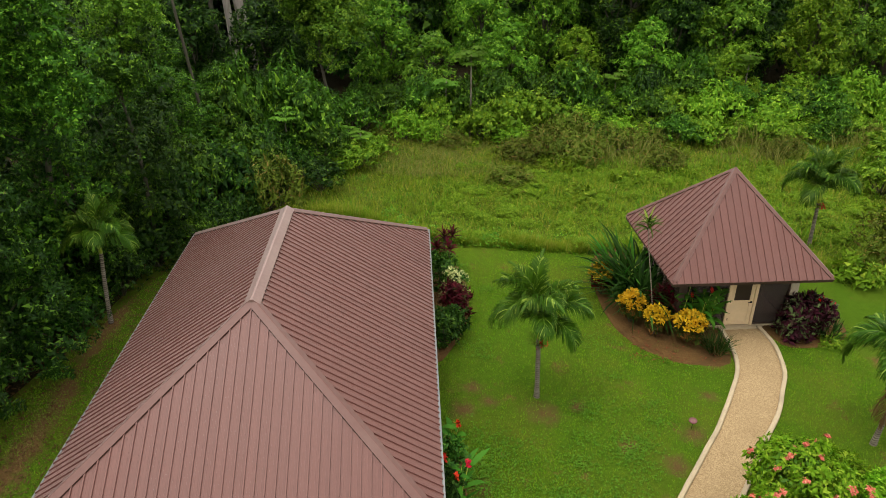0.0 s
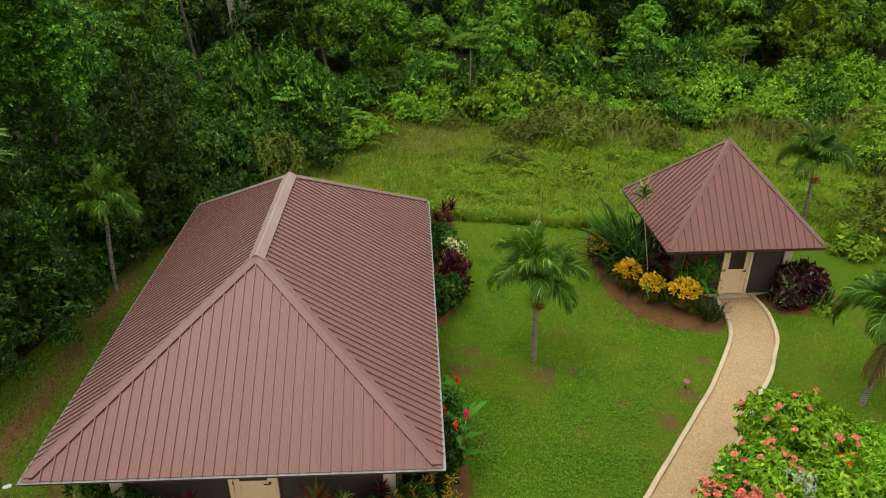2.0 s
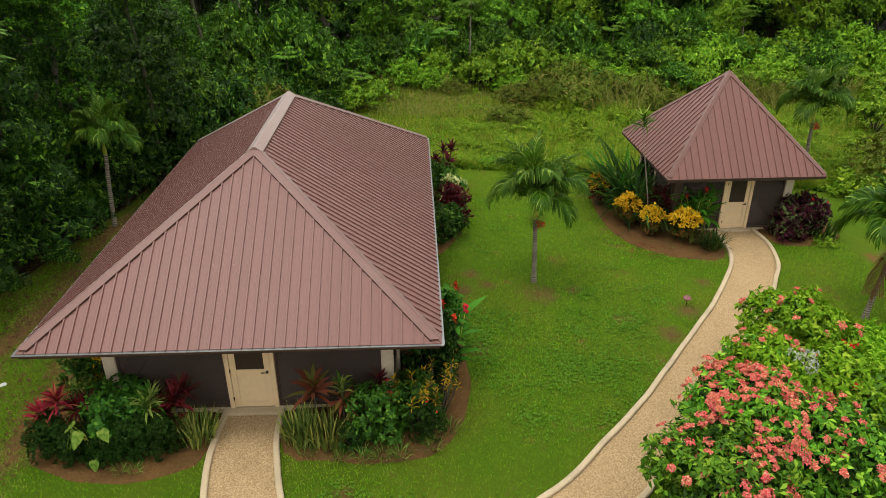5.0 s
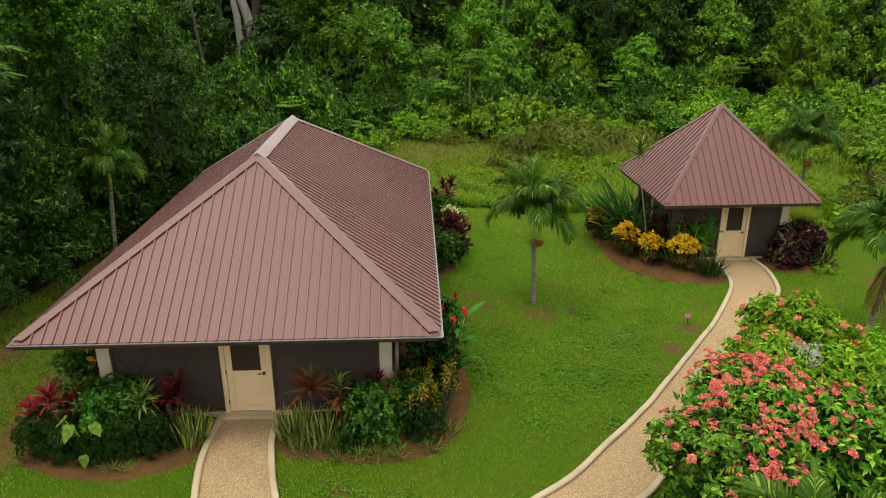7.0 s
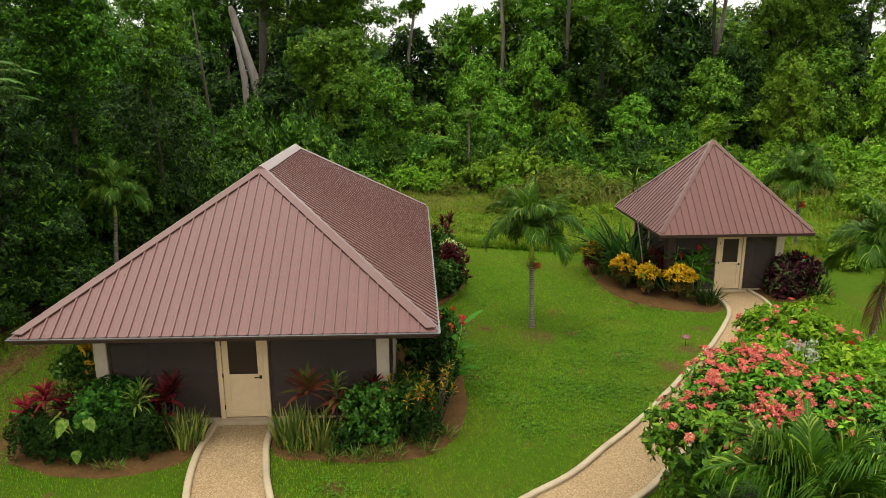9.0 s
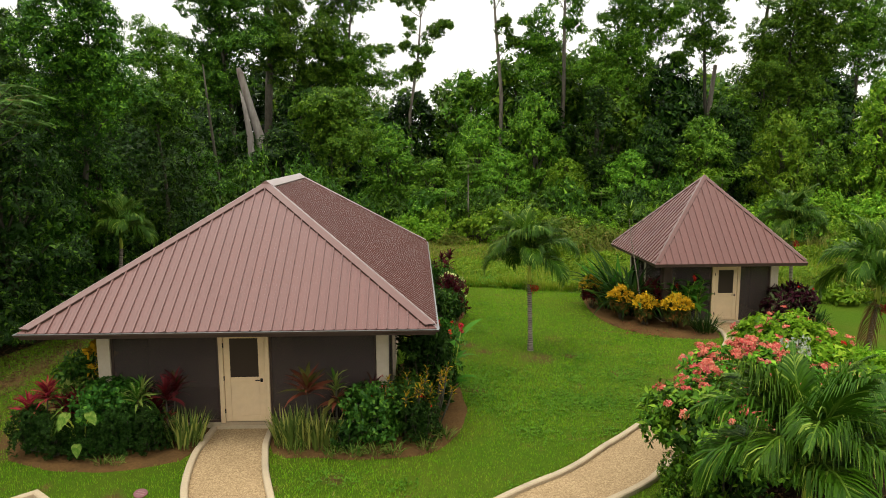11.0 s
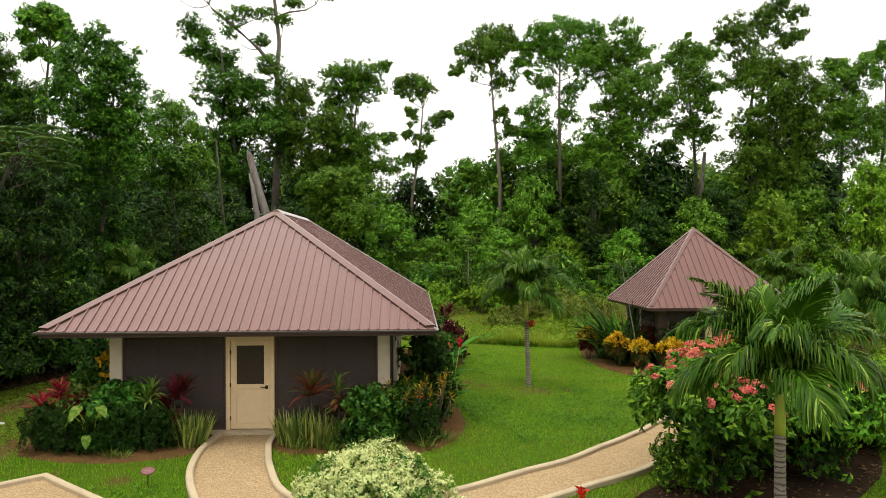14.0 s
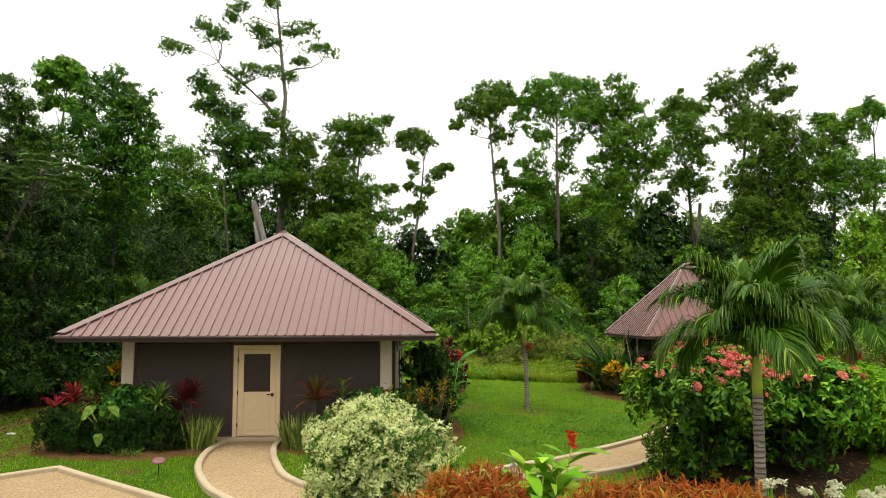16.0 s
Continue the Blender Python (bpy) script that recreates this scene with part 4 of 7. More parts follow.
# white pipe at the corner
vs, fs = tube([(3.22, 0.2, 0.0), (3.22, 0.2, 2.0), (3.3, 0.2, 2.12), (3.5, 0.2, 2.2)], [0.035] * 4, 8)
under("downpipe", mesh_of("downpipe", vs, fs, POST, True), house, "white plastic downpipe")

# left front post in dark timber colour, painting the shade that hides it
pavilion = hip_building("pavilion", "small square screened pavilion with a pyramid roof of brown-purple ribbed metal", (14.445, 11.14, -0.18), 0.7,
                        2.655, -2.655, 2.655, 2.27, 2.85, 2.06, -1.84, 1.95, (-0.325, 0.69), 0.25, False, 1, 0.1, DARKWOOD)


# ---------------------------------------------------------------- foliage
def rosettes(rng, centres, outward, per, length, width, spread=0.75, droop=0.15):
    """Whorls of leaves: per leaves round each centre, which faces outward."""
    n = len(centres)
    c = np.repeat(centres, per, axis=0)
    o = np.repeat(outward, per, axis=0)
    free = rng.normal(0, 1, c.shape)
    flat = unit(free - o * (free * o).sum(-1, keepdims=True))
    way = unit(flat * spread + o * (1.1 - spread) + rng.normal(0, 0.25, c.shape) - np.array([0, 0, 0.12]))
    up = unit(o + np.array([0, 0, 0.7]) + rng.normal(0, 0.3, c.shape))
    L = length * rng.uniform(0.65, 1.25, n * per)
    return leaf_quads(c + rng.normal(0, length * 0.15, c.shape), way, up, L, L * width, droop=droop)


def lobe_points(rng, centre, radii, n, low=-0.35, shell=0.26, deep=0.55):
    """Points on a lobe, gathered into domed sprays with gaps between them, and the way each one faces."""
    radii = np.array(radii, float)
    R = radii.mean()
    size = min(max(0.42 * R, 0.1), 0.5)
    m = max(5, int(3.4 * (R / size) ** 2))
    hubs = unit(rng.normal(0, 1, (m * 3, 3)))
    hubs = hubs[hubs[:, 2] > low][:m]
    hub = hubs[rng.integers(0, len(hubs), n)]
    off = rng.normal(0, 0.42, (n, 3))
    off -= hub * (off * hub).sum(-1, keepdims=True)
    far = np.linalg.norm(off, axis=-1, keepdims=True)
    d = unit(hub + off * size / R)
    r = 1 + size / R * (0.4 * deep - deep * far ** 2) - 0.5 * shell * np.abs(rng.normal(0, 1, (n, 1)))
    lump = 1 + 0.12 * np.sin(d[:, :1] * 5 + centre[0] * 3) * np.sin(d[:, 1:2] * 5 + centre[1] * 3)
    return np.array(centre) + d * radii * r * lump, unit(unit(d / radii) + off * 0.9)


def crown_quads(rng, lobes, density, per, length, width, low=-0.35, spread=0.75, shell=0.26, inner=0.0, deep=0.55):
    """Leaves on a set of lobes (centre, radii); density: whorls per square metre of lobe."""
    out = []
    for c, r in lobes:
        area = 2.6 * math.pi * (r[0] * r[1] + r[0] * r[2] + r[1] * r[2]) / 3
        n = max(6, int(area * density))
        p, o = lobe_points(rng, c, r, n, low, shell, deep)
        out.append(rosettes(rng, p, o, per, length, width, spread))
        if inner:
            # oversized leaves added inside the cloud to block light and deepen its shade
            p, o = lobe_points(rng, c, tuple(k * 0.62 for k in r), max(4, int(n * inner)), low, 0.1)
            out.append(rosettes(rng, p, o, per, length * 1.7, width * 1.3, 0.9))
    return np.concatenate(out)


def limb(rng, a, b, r0, r1, bend=0.12, k=5):
    a, b = np.array(a, float), np.array(b, float)
    off = rng.normal(0, 1, 3) * np.linalg.norm(b - a) * bend
    pts = [a + (b - a) * s + off * math.sin(math.pi * s) * 0.6 for s in np.linspace(0, 1, k)]
    return tube(pts, list(np.linspace(r0, r1, k)), 5, False)


def forest_tree(seed, height, lobes, material, bark=BARK, density=7.0, per=7, length=0.25, width=0.42, trunk_r=0.17, lean=0.04, name="forest_tree",
                label="broadleaf forest tree with a dense uneven crown", category="tree", group="forest trees"):
    """A tree at the origin; lobes: (x, y, z, r, squash) of its crown."""
    rng = np.random.default_rng(seed)
    tree = thing(name, label, category, group)
    top = max(l[2] for l in lobes)
    trunk_end = np.array([lean * height, lean * height * 0.5, top * 0.9])
    pts = [np.array([0, 0, -0.1]) + (trunk_end + [0, 0, 0.1]) * s + rng.normal(0, 0.05 * height * 0.2, 3) * [1, 1, 0] * (0 < s < 1) for s in np.linspace(0, 1, 7)]
    pieces = [tube(pts, [trunk_r * (1.35, 1, 0.9, 0.8, 0.68, 0.5, 0.25)[i] for i in range(7)], 8)]
    for x, y, z, r, q in lobes:
        s = min(max((z - 0.9 * r) / top * 0.8, 0.25), 0.85)
        i = s * 6
        a = pts[int(i)] + (pts[min(int(i) + 1, 6)] - pts[int(i)]) * (i - int(i))
        pieces.append(limb(rng, a, (x, y, z + r * q * 0.3), trunk_r * 0.38, 0.02))
    vs, fs = joined(*pieces)
    under("trunk", mesh_of("trunk", vs, fs, bark, True), tree)
    tufts = [((x, y, z), (r, r, r * k)) for x, y, z, r, k in lobes]
    # creepers up the lower stem
    for k in range(7):
        a, q = k * 2.4, trunk_r * rng.uniform(3.5, 5.5)
        tufts.append(((q * 0.7 * math.cos(a), q * 0.7 * math.sin(a), 0.5 + k * 0.06 * height), (q, q, q * 1.3)))
    q = crown_quads(rng, tufts, density * 1.15, per, length * 1.02, width, shell=0.15, inner=0.16)
    under("crown", leaves_mesh("crown", q, material), tree)
    return tree


def random_lobes(seed, height, radius, low, n, size=(0.35, 0.5), squash=(0.6, 0.85), shape="dome"):
    rng = np.random.default_rng(seed)
    out = []
    for i in range(n):
        s = (i + 0.5) / n
        z = low + (height - low) * s
        if shape == "dome":
            w = math.sqrt(max(0.05, 1 - ((z - low) / (height - low)) ** 2.2))
        elif shape == "column":
            w = 0.75 + 0.3 * math.sin(s * 9 + seed)
        else:
            w = 0.9
        a = i * 2.4 + rng.uniform(-0.5, 0.5)
        r = radius * rng.uniform(*size)
        d = max(0, radius * w - r * 0.8) * rng.uniform(0.75, 1.1)
        out.append((d * math.cos(a), d * math.sin(a), z - r * 0.6, r, rng.uniform(*squash)))
    return out


def spot(x, y, turn=0.0, size=1.0, tall=1.0, z=None):
    g = float(ground_z(x, y)) if z is None else z
    return pose(x, y, g - 0.05, 0, 0, turn) @ Matrix.Diagonal((size, size, size * tall, 1))


def first_at(ob, m):
    ob.matrix_world = m
    return ob


TREES = {}
TREES["round"] = lambda: forest_tree(11, 9, random_lobes(11, 9, 2.9, 3.2, 17), L_FOREST)
TREES["dark"] = lambda: forest_tree(12, 9, random_lobes(12, 9, 3.1, 2.4, 18), L_SHADED, label="dark green forest tree with drooping leaf masses")
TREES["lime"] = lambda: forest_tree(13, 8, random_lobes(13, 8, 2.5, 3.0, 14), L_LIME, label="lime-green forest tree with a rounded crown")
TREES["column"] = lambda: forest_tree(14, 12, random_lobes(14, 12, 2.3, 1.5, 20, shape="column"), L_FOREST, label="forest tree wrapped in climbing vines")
TREES["darkcolumn"] = lambda: forest_tree(15, 12, random_lobes(15, 12, 2.2, 2.5, 18, shape="column"), L_SHADED, label="tall dark tree hung with vines")
TREES["near"] = lambda: forest_tree(22, 9, random_lobes(22, 9, 3.0, 1.6, 19), L_SHADED, density=10.5, per=8, length=0.185, width=0.34, label="tree at the wood's edge with shade in its leaf colour")
TREES["edge"] = lambda: forest_tree(23, 9, random_lobes(23, 9, 3.0, 1.6, 19), L_EDGE, density=10.5, per=8, length=0.185, width=0.34, label="mid-green tree at the wood's edge")
TREES["far"] = lambda: forest_tree(19, 11, random_lobes(19, 11, 3.6, 3.0, 15), L_SHADED, density=2.1, per=7, length=0.48, width=0.5, label="dark distant forest tree")
TREES["farlight"] = lambda: forest_tree(20, 11, random_lobes(20, 11, 3.4, 3.0, 15), L_FOREST, density=2.1, per=7, length=0.48, width=0.5, label="mid-green distant forest tree")
BUILT = {}


def plant(kind, x, y, turn, size, tall=1.0, z=None):
    m = spot(x, y, turn, size, tall, z)
    if kind not in BUILT:
        BUILT[kind] = TREES[kind]()
        first_at(BUILT[kind], m)
        return BUILT[kind]
    src = BUILT[kind]
    keep = src.scale.copy()
    m2 = m @ Matrix.Diagonal((1 / keep.x, 1 / keep.y, 1 / keep.z, 1))
    return copy_thing(src, m2)


frng = random.Random(5)


def turn():
    return frng.uniform(0, 360)


def skyline_tree(name, label, x, y, lobes, material=None, bark=None, flat=0.82):
    """A tree of its own: a stem at (x, y) and leaf clouds (dx, dy, z, r) carried on limbs."""
    seed = int(abs(x * 10)) + len(lobes)
    rng = np.random.default_rng(seed)
    tree = thing(name, label, "tree", "skyline trees", at=(x, y, 0))
    top = max(l[2] for l in lobes)
    hx = sum(l[0] for l in lobes if l[2] > top * 0.7) / max(1, sum(1 for l in lobes if l[2] > top * 0.7))
    w = 0.006 * top + 0.04
    bend = rng.uniform(-0.3, 0.3, 5)
    pts = [np.array([hx * s ** 1.5 + bend[k], bend[(k + 2) % 5] * 0.5, -0.2 + top * 0.93 * s]) for k, s in enumerate((0, 0.25, 0.5, 0.75, 1.0))]
    pts[0][:2] = 0
    pieces = [tube(pts, [w * k for k in (1.4, 1.05, 0.9, 0.65, 0.25)], 7)]
    for lx, ly, lz, r in lobes:
        s = min(max((lz - 1.6 * r) / (top * 0.93), 0.12), 0.95) * 4
        k = min(3, int(s))
        a = pts[k] + (pts[k + 1] - pts[k]) * (s - k)
        pieces.append(limb(rng, a, (lx, ly, lz - r * 0.2), w * 0.26, 0.015, 0.1, 4))
    vs, fs = joined(*pieces)
    under("trunk", mesh_of("trunk", vs, fs, bark or BARK, True), tree)
    # every leaf cloud is a huddle of smaller tufts
    tufts = []
    for lx, ly, lz, r in lobes:
        for _ in range(13):
            o = unit(rng.normal(0, 1, 3) + [0, 0, 0.2]) * r * rng.uniform(0.35, 1.12)
            q = r * rng.uniform(0.26, 0.52) * (1.2 if flat < 0.7 else 1)
            tufts.append(((lx + o[0] * 1.1, ly + o[1], lz + o[2] * flat), (q * 1.15, q * 1.15, q * 0.75)))
        if flat > 0.7:
            # smaller tufts knit neighbouring clouds together
            other = min((l for l in lobes if l[:3] != (lx, ly, lz)), key=lambda l: (l[0] - lx) ** 2 + (l[2] - lz) ** 2)
            q = r * 0.6
            tufts.append((((lx + other[0]) / 2, (ly + other[1]) / 2, (lz + other[2]) / 2), (q, q, q)))
            tufts.append(((lx * 0.5 + hx * 0.5, ly * 0.5, lz - r), (q, q, q * 1.3)))
    near = y < 25
    if near:
        # creepers down the stem, their near-black leaf painting the shade below the crown
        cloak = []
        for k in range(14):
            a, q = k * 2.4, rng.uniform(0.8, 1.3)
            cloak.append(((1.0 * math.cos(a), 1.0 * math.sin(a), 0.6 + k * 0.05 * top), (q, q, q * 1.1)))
        under("creepers", leaves_mesh("creepers", crown_quads(rng, cloak, 11.0, 8, 0.16, 0.4, low=-0.6, inner=0.1), L_SHADED), tree, "hanging creepers coloured dark for the shade below the crown")
    quads = crown_quads(rng, tufts, 19.0 if near else 12.0, 8, 0.115 if near else 0.19, 0.42 if near else 0.48, low=-0.6, shell=0.22, inner=0.1)
    under("crown", leaves_mesh("crown", quads, material or L_FOREST), tree)


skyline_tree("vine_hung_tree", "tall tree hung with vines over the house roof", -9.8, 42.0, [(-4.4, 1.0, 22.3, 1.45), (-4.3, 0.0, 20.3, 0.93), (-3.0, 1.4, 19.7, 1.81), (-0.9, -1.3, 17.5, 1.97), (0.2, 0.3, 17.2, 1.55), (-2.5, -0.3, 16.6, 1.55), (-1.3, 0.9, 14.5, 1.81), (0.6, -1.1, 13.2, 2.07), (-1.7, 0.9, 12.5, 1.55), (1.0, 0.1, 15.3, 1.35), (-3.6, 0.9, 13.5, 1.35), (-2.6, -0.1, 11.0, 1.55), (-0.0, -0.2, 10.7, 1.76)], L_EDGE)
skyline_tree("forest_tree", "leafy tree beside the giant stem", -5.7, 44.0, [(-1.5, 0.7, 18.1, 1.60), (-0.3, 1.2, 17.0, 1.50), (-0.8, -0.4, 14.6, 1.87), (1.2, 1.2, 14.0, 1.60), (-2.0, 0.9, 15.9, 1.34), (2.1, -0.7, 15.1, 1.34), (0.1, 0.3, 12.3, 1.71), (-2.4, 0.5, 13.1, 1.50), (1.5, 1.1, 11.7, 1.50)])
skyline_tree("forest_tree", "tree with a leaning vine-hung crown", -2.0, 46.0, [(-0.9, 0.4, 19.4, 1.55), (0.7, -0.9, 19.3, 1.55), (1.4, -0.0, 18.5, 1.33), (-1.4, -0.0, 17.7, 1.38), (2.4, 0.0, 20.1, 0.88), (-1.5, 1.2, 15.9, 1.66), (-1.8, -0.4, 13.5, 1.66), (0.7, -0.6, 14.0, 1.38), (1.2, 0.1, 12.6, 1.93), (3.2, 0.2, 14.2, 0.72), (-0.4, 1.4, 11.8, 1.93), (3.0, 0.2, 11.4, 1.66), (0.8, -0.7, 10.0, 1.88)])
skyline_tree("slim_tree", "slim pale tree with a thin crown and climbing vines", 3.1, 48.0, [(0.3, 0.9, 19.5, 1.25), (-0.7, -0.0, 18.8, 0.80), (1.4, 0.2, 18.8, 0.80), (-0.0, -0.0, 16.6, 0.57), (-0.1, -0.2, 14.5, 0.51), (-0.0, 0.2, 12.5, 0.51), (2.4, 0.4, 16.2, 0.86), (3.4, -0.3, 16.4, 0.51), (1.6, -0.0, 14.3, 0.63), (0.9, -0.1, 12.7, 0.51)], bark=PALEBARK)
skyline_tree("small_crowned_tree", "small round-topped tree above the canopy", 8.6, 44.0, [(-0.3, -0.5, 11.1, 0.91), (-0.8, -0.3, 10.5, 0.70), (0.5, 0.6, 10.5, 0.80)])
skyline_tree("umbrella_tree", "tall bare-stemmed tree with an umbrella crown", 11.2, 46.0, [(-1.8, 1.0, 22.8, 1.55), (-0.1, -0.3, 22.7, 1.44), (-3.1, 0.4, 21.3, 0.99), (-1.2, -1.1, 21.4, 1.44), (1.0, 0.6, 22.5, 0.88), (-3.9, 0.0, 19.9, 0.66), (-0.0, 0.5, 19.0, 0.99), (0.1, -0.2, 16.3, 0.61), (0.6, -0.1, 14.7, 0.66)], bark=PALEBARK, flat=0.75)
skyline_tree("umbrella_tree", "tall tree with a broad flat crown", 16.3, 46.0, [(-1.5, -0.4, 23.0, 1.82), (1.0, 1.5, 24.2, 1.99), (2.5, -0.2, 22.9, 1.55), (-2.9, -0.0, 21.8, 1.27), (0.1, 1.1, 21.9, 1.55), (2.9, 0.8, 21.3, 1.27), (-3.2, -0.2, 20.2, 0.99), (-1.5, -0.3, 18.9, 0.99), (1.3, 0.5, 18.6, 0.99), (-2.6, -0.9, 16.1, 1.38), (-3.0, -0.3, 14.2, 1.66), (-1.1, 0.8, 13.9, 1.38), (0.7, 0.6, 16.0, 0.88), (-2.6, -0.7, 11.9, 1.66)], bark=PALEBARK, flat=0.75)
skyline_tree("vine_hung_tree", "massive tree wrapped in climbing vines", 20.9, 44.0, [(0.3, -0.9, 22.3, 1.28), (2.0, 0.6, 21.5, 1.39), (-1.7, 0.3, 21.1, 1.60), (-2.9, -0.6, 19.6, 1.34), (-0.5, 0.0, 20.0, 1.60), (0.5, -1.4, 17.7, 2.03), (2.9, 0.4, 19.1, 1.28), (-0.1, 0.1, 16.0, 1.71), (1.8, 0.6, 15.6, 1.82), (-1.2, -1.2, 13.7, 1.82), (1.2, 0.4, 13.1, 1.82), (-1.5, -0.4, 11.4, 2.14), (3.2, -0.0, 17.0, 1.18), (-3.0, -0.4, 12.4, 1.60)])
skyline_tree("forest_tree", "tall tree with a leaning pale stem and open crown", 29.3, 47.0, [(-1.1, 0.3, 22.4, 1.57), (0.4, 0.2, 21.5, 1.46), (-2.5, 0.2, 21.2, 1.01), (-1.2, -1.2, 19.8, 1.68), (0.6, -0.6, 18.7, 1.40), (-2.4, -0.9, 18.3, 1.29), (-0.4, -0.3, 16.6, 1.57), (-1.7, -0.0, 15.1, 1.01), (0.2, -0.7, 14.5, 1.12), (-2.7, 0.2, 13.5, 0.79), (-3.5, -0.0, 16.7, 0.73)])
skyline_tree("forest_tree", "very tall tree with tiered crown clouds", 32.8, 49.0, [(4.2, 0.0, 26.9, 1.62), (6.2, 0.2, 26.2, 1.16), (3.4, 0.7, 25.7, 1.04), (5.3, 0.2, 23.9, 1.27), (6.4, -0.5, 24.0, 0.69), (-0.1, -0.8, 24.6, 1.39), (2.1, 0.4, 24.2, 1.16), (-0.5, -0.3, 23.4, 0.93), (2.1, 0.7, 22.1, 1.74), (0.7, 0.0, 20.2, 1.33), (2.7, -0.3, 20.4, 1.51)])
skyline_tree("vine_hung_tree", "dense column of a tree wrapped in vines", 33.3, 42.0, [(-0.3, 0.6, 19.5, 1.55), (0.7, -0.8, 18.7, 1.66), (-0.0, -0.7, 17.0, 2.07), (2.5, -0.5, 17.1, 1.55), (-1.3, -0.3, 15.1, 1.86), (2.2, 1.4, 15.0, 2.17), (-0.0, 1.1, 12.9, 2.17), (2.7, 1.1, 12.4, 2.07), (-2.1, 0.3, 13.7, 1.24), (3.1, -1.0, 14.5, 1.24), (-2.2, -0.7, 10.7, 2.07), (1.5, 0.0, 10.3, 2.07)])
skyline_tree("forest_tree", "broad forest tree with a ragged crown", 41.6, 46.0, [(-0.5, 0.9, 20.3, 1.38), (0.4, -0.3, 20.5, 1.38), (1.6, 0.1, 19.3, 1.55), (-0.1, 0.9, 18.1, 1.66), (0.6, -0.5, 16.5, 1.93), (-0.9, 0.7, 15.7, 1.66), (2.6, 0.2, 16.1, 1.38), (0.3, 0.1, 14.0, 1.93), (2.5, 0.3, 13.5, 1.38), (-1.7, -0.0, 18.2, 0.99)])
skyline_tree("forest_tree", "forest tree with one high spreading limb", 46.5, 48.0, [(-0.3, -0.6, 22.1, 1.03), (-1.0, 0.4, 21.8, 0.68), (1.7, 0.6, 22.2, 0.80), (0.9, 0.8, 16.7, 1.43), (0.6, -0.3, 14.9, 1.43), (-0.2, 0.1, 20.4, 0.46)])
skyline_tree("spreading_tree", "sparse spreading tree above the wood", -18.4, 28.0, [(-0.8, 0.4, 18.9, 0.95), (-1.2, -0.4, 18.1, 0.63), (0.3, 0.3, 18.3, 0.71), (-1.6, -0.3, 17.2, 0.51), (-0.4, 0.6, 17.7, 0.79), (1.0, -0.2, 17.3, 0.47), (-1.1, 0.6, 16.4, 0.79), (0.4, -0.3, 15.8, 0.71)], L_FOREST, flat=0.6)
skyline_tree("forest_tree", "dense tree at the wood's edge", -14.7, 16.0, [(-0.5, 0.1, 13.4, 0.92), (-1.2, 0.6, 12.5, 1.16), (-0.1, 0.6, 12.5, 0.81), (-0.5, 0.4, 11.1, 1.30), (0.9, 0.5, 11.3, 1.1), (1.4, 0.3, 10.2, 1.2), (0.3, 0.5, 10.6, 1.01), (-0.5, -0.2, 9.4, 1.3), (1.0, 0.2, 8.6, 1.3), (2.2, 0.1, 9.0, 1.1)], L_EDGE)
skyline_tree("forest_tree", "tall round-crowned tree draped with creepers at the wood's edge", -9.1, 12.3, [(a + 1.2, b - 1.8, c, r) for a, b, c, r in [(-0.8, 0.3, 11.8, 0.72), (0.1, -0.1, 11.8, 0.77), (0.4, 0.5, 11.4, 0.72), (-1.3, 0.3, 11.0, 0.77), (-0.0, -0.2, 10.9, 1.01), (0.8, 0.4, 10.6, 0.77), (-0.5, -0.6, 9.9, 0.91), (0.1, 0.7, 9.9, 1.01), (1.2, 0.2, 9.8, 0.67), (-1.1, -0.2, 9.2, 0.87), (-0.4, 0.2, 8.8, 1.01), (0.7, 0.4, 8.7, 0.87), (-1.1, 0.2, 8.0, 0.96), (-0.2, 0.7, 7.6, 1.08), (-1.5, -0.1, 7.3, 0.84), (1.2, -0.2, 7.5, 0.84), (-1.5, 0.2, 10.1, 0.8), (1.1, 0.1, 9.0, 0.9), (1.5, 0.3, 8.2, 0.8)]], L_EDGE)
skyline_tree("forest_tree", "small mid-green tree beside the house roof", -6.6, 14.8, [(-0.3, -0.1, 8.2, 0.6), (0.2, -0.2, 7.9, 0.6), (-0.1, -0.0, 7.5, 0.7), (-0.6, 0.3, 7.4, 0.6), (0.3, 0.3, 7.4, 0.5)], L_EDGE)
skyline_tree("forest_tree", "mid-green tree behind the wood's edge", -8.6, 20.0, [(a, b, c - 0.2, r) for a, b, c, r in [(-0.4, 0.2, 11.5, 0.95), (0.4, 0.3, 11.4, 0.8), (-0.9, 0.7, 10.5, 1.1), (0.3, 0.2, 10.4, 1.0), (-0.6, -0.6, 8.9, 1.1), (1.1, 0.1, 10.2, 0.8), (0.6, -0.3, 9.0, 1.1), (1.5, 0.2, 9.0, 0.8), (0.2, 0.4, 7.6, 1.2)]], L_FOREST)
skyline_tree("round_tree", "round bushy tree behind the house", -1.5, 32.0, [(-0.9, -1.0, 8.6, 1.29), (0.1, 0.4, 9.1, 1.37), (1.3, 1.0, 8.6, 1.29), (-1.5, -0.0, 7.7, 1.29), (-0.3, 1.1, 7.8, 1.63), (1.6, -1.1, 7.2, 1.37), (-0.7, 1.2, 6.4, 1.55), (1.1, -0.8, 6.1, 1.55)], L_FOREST)

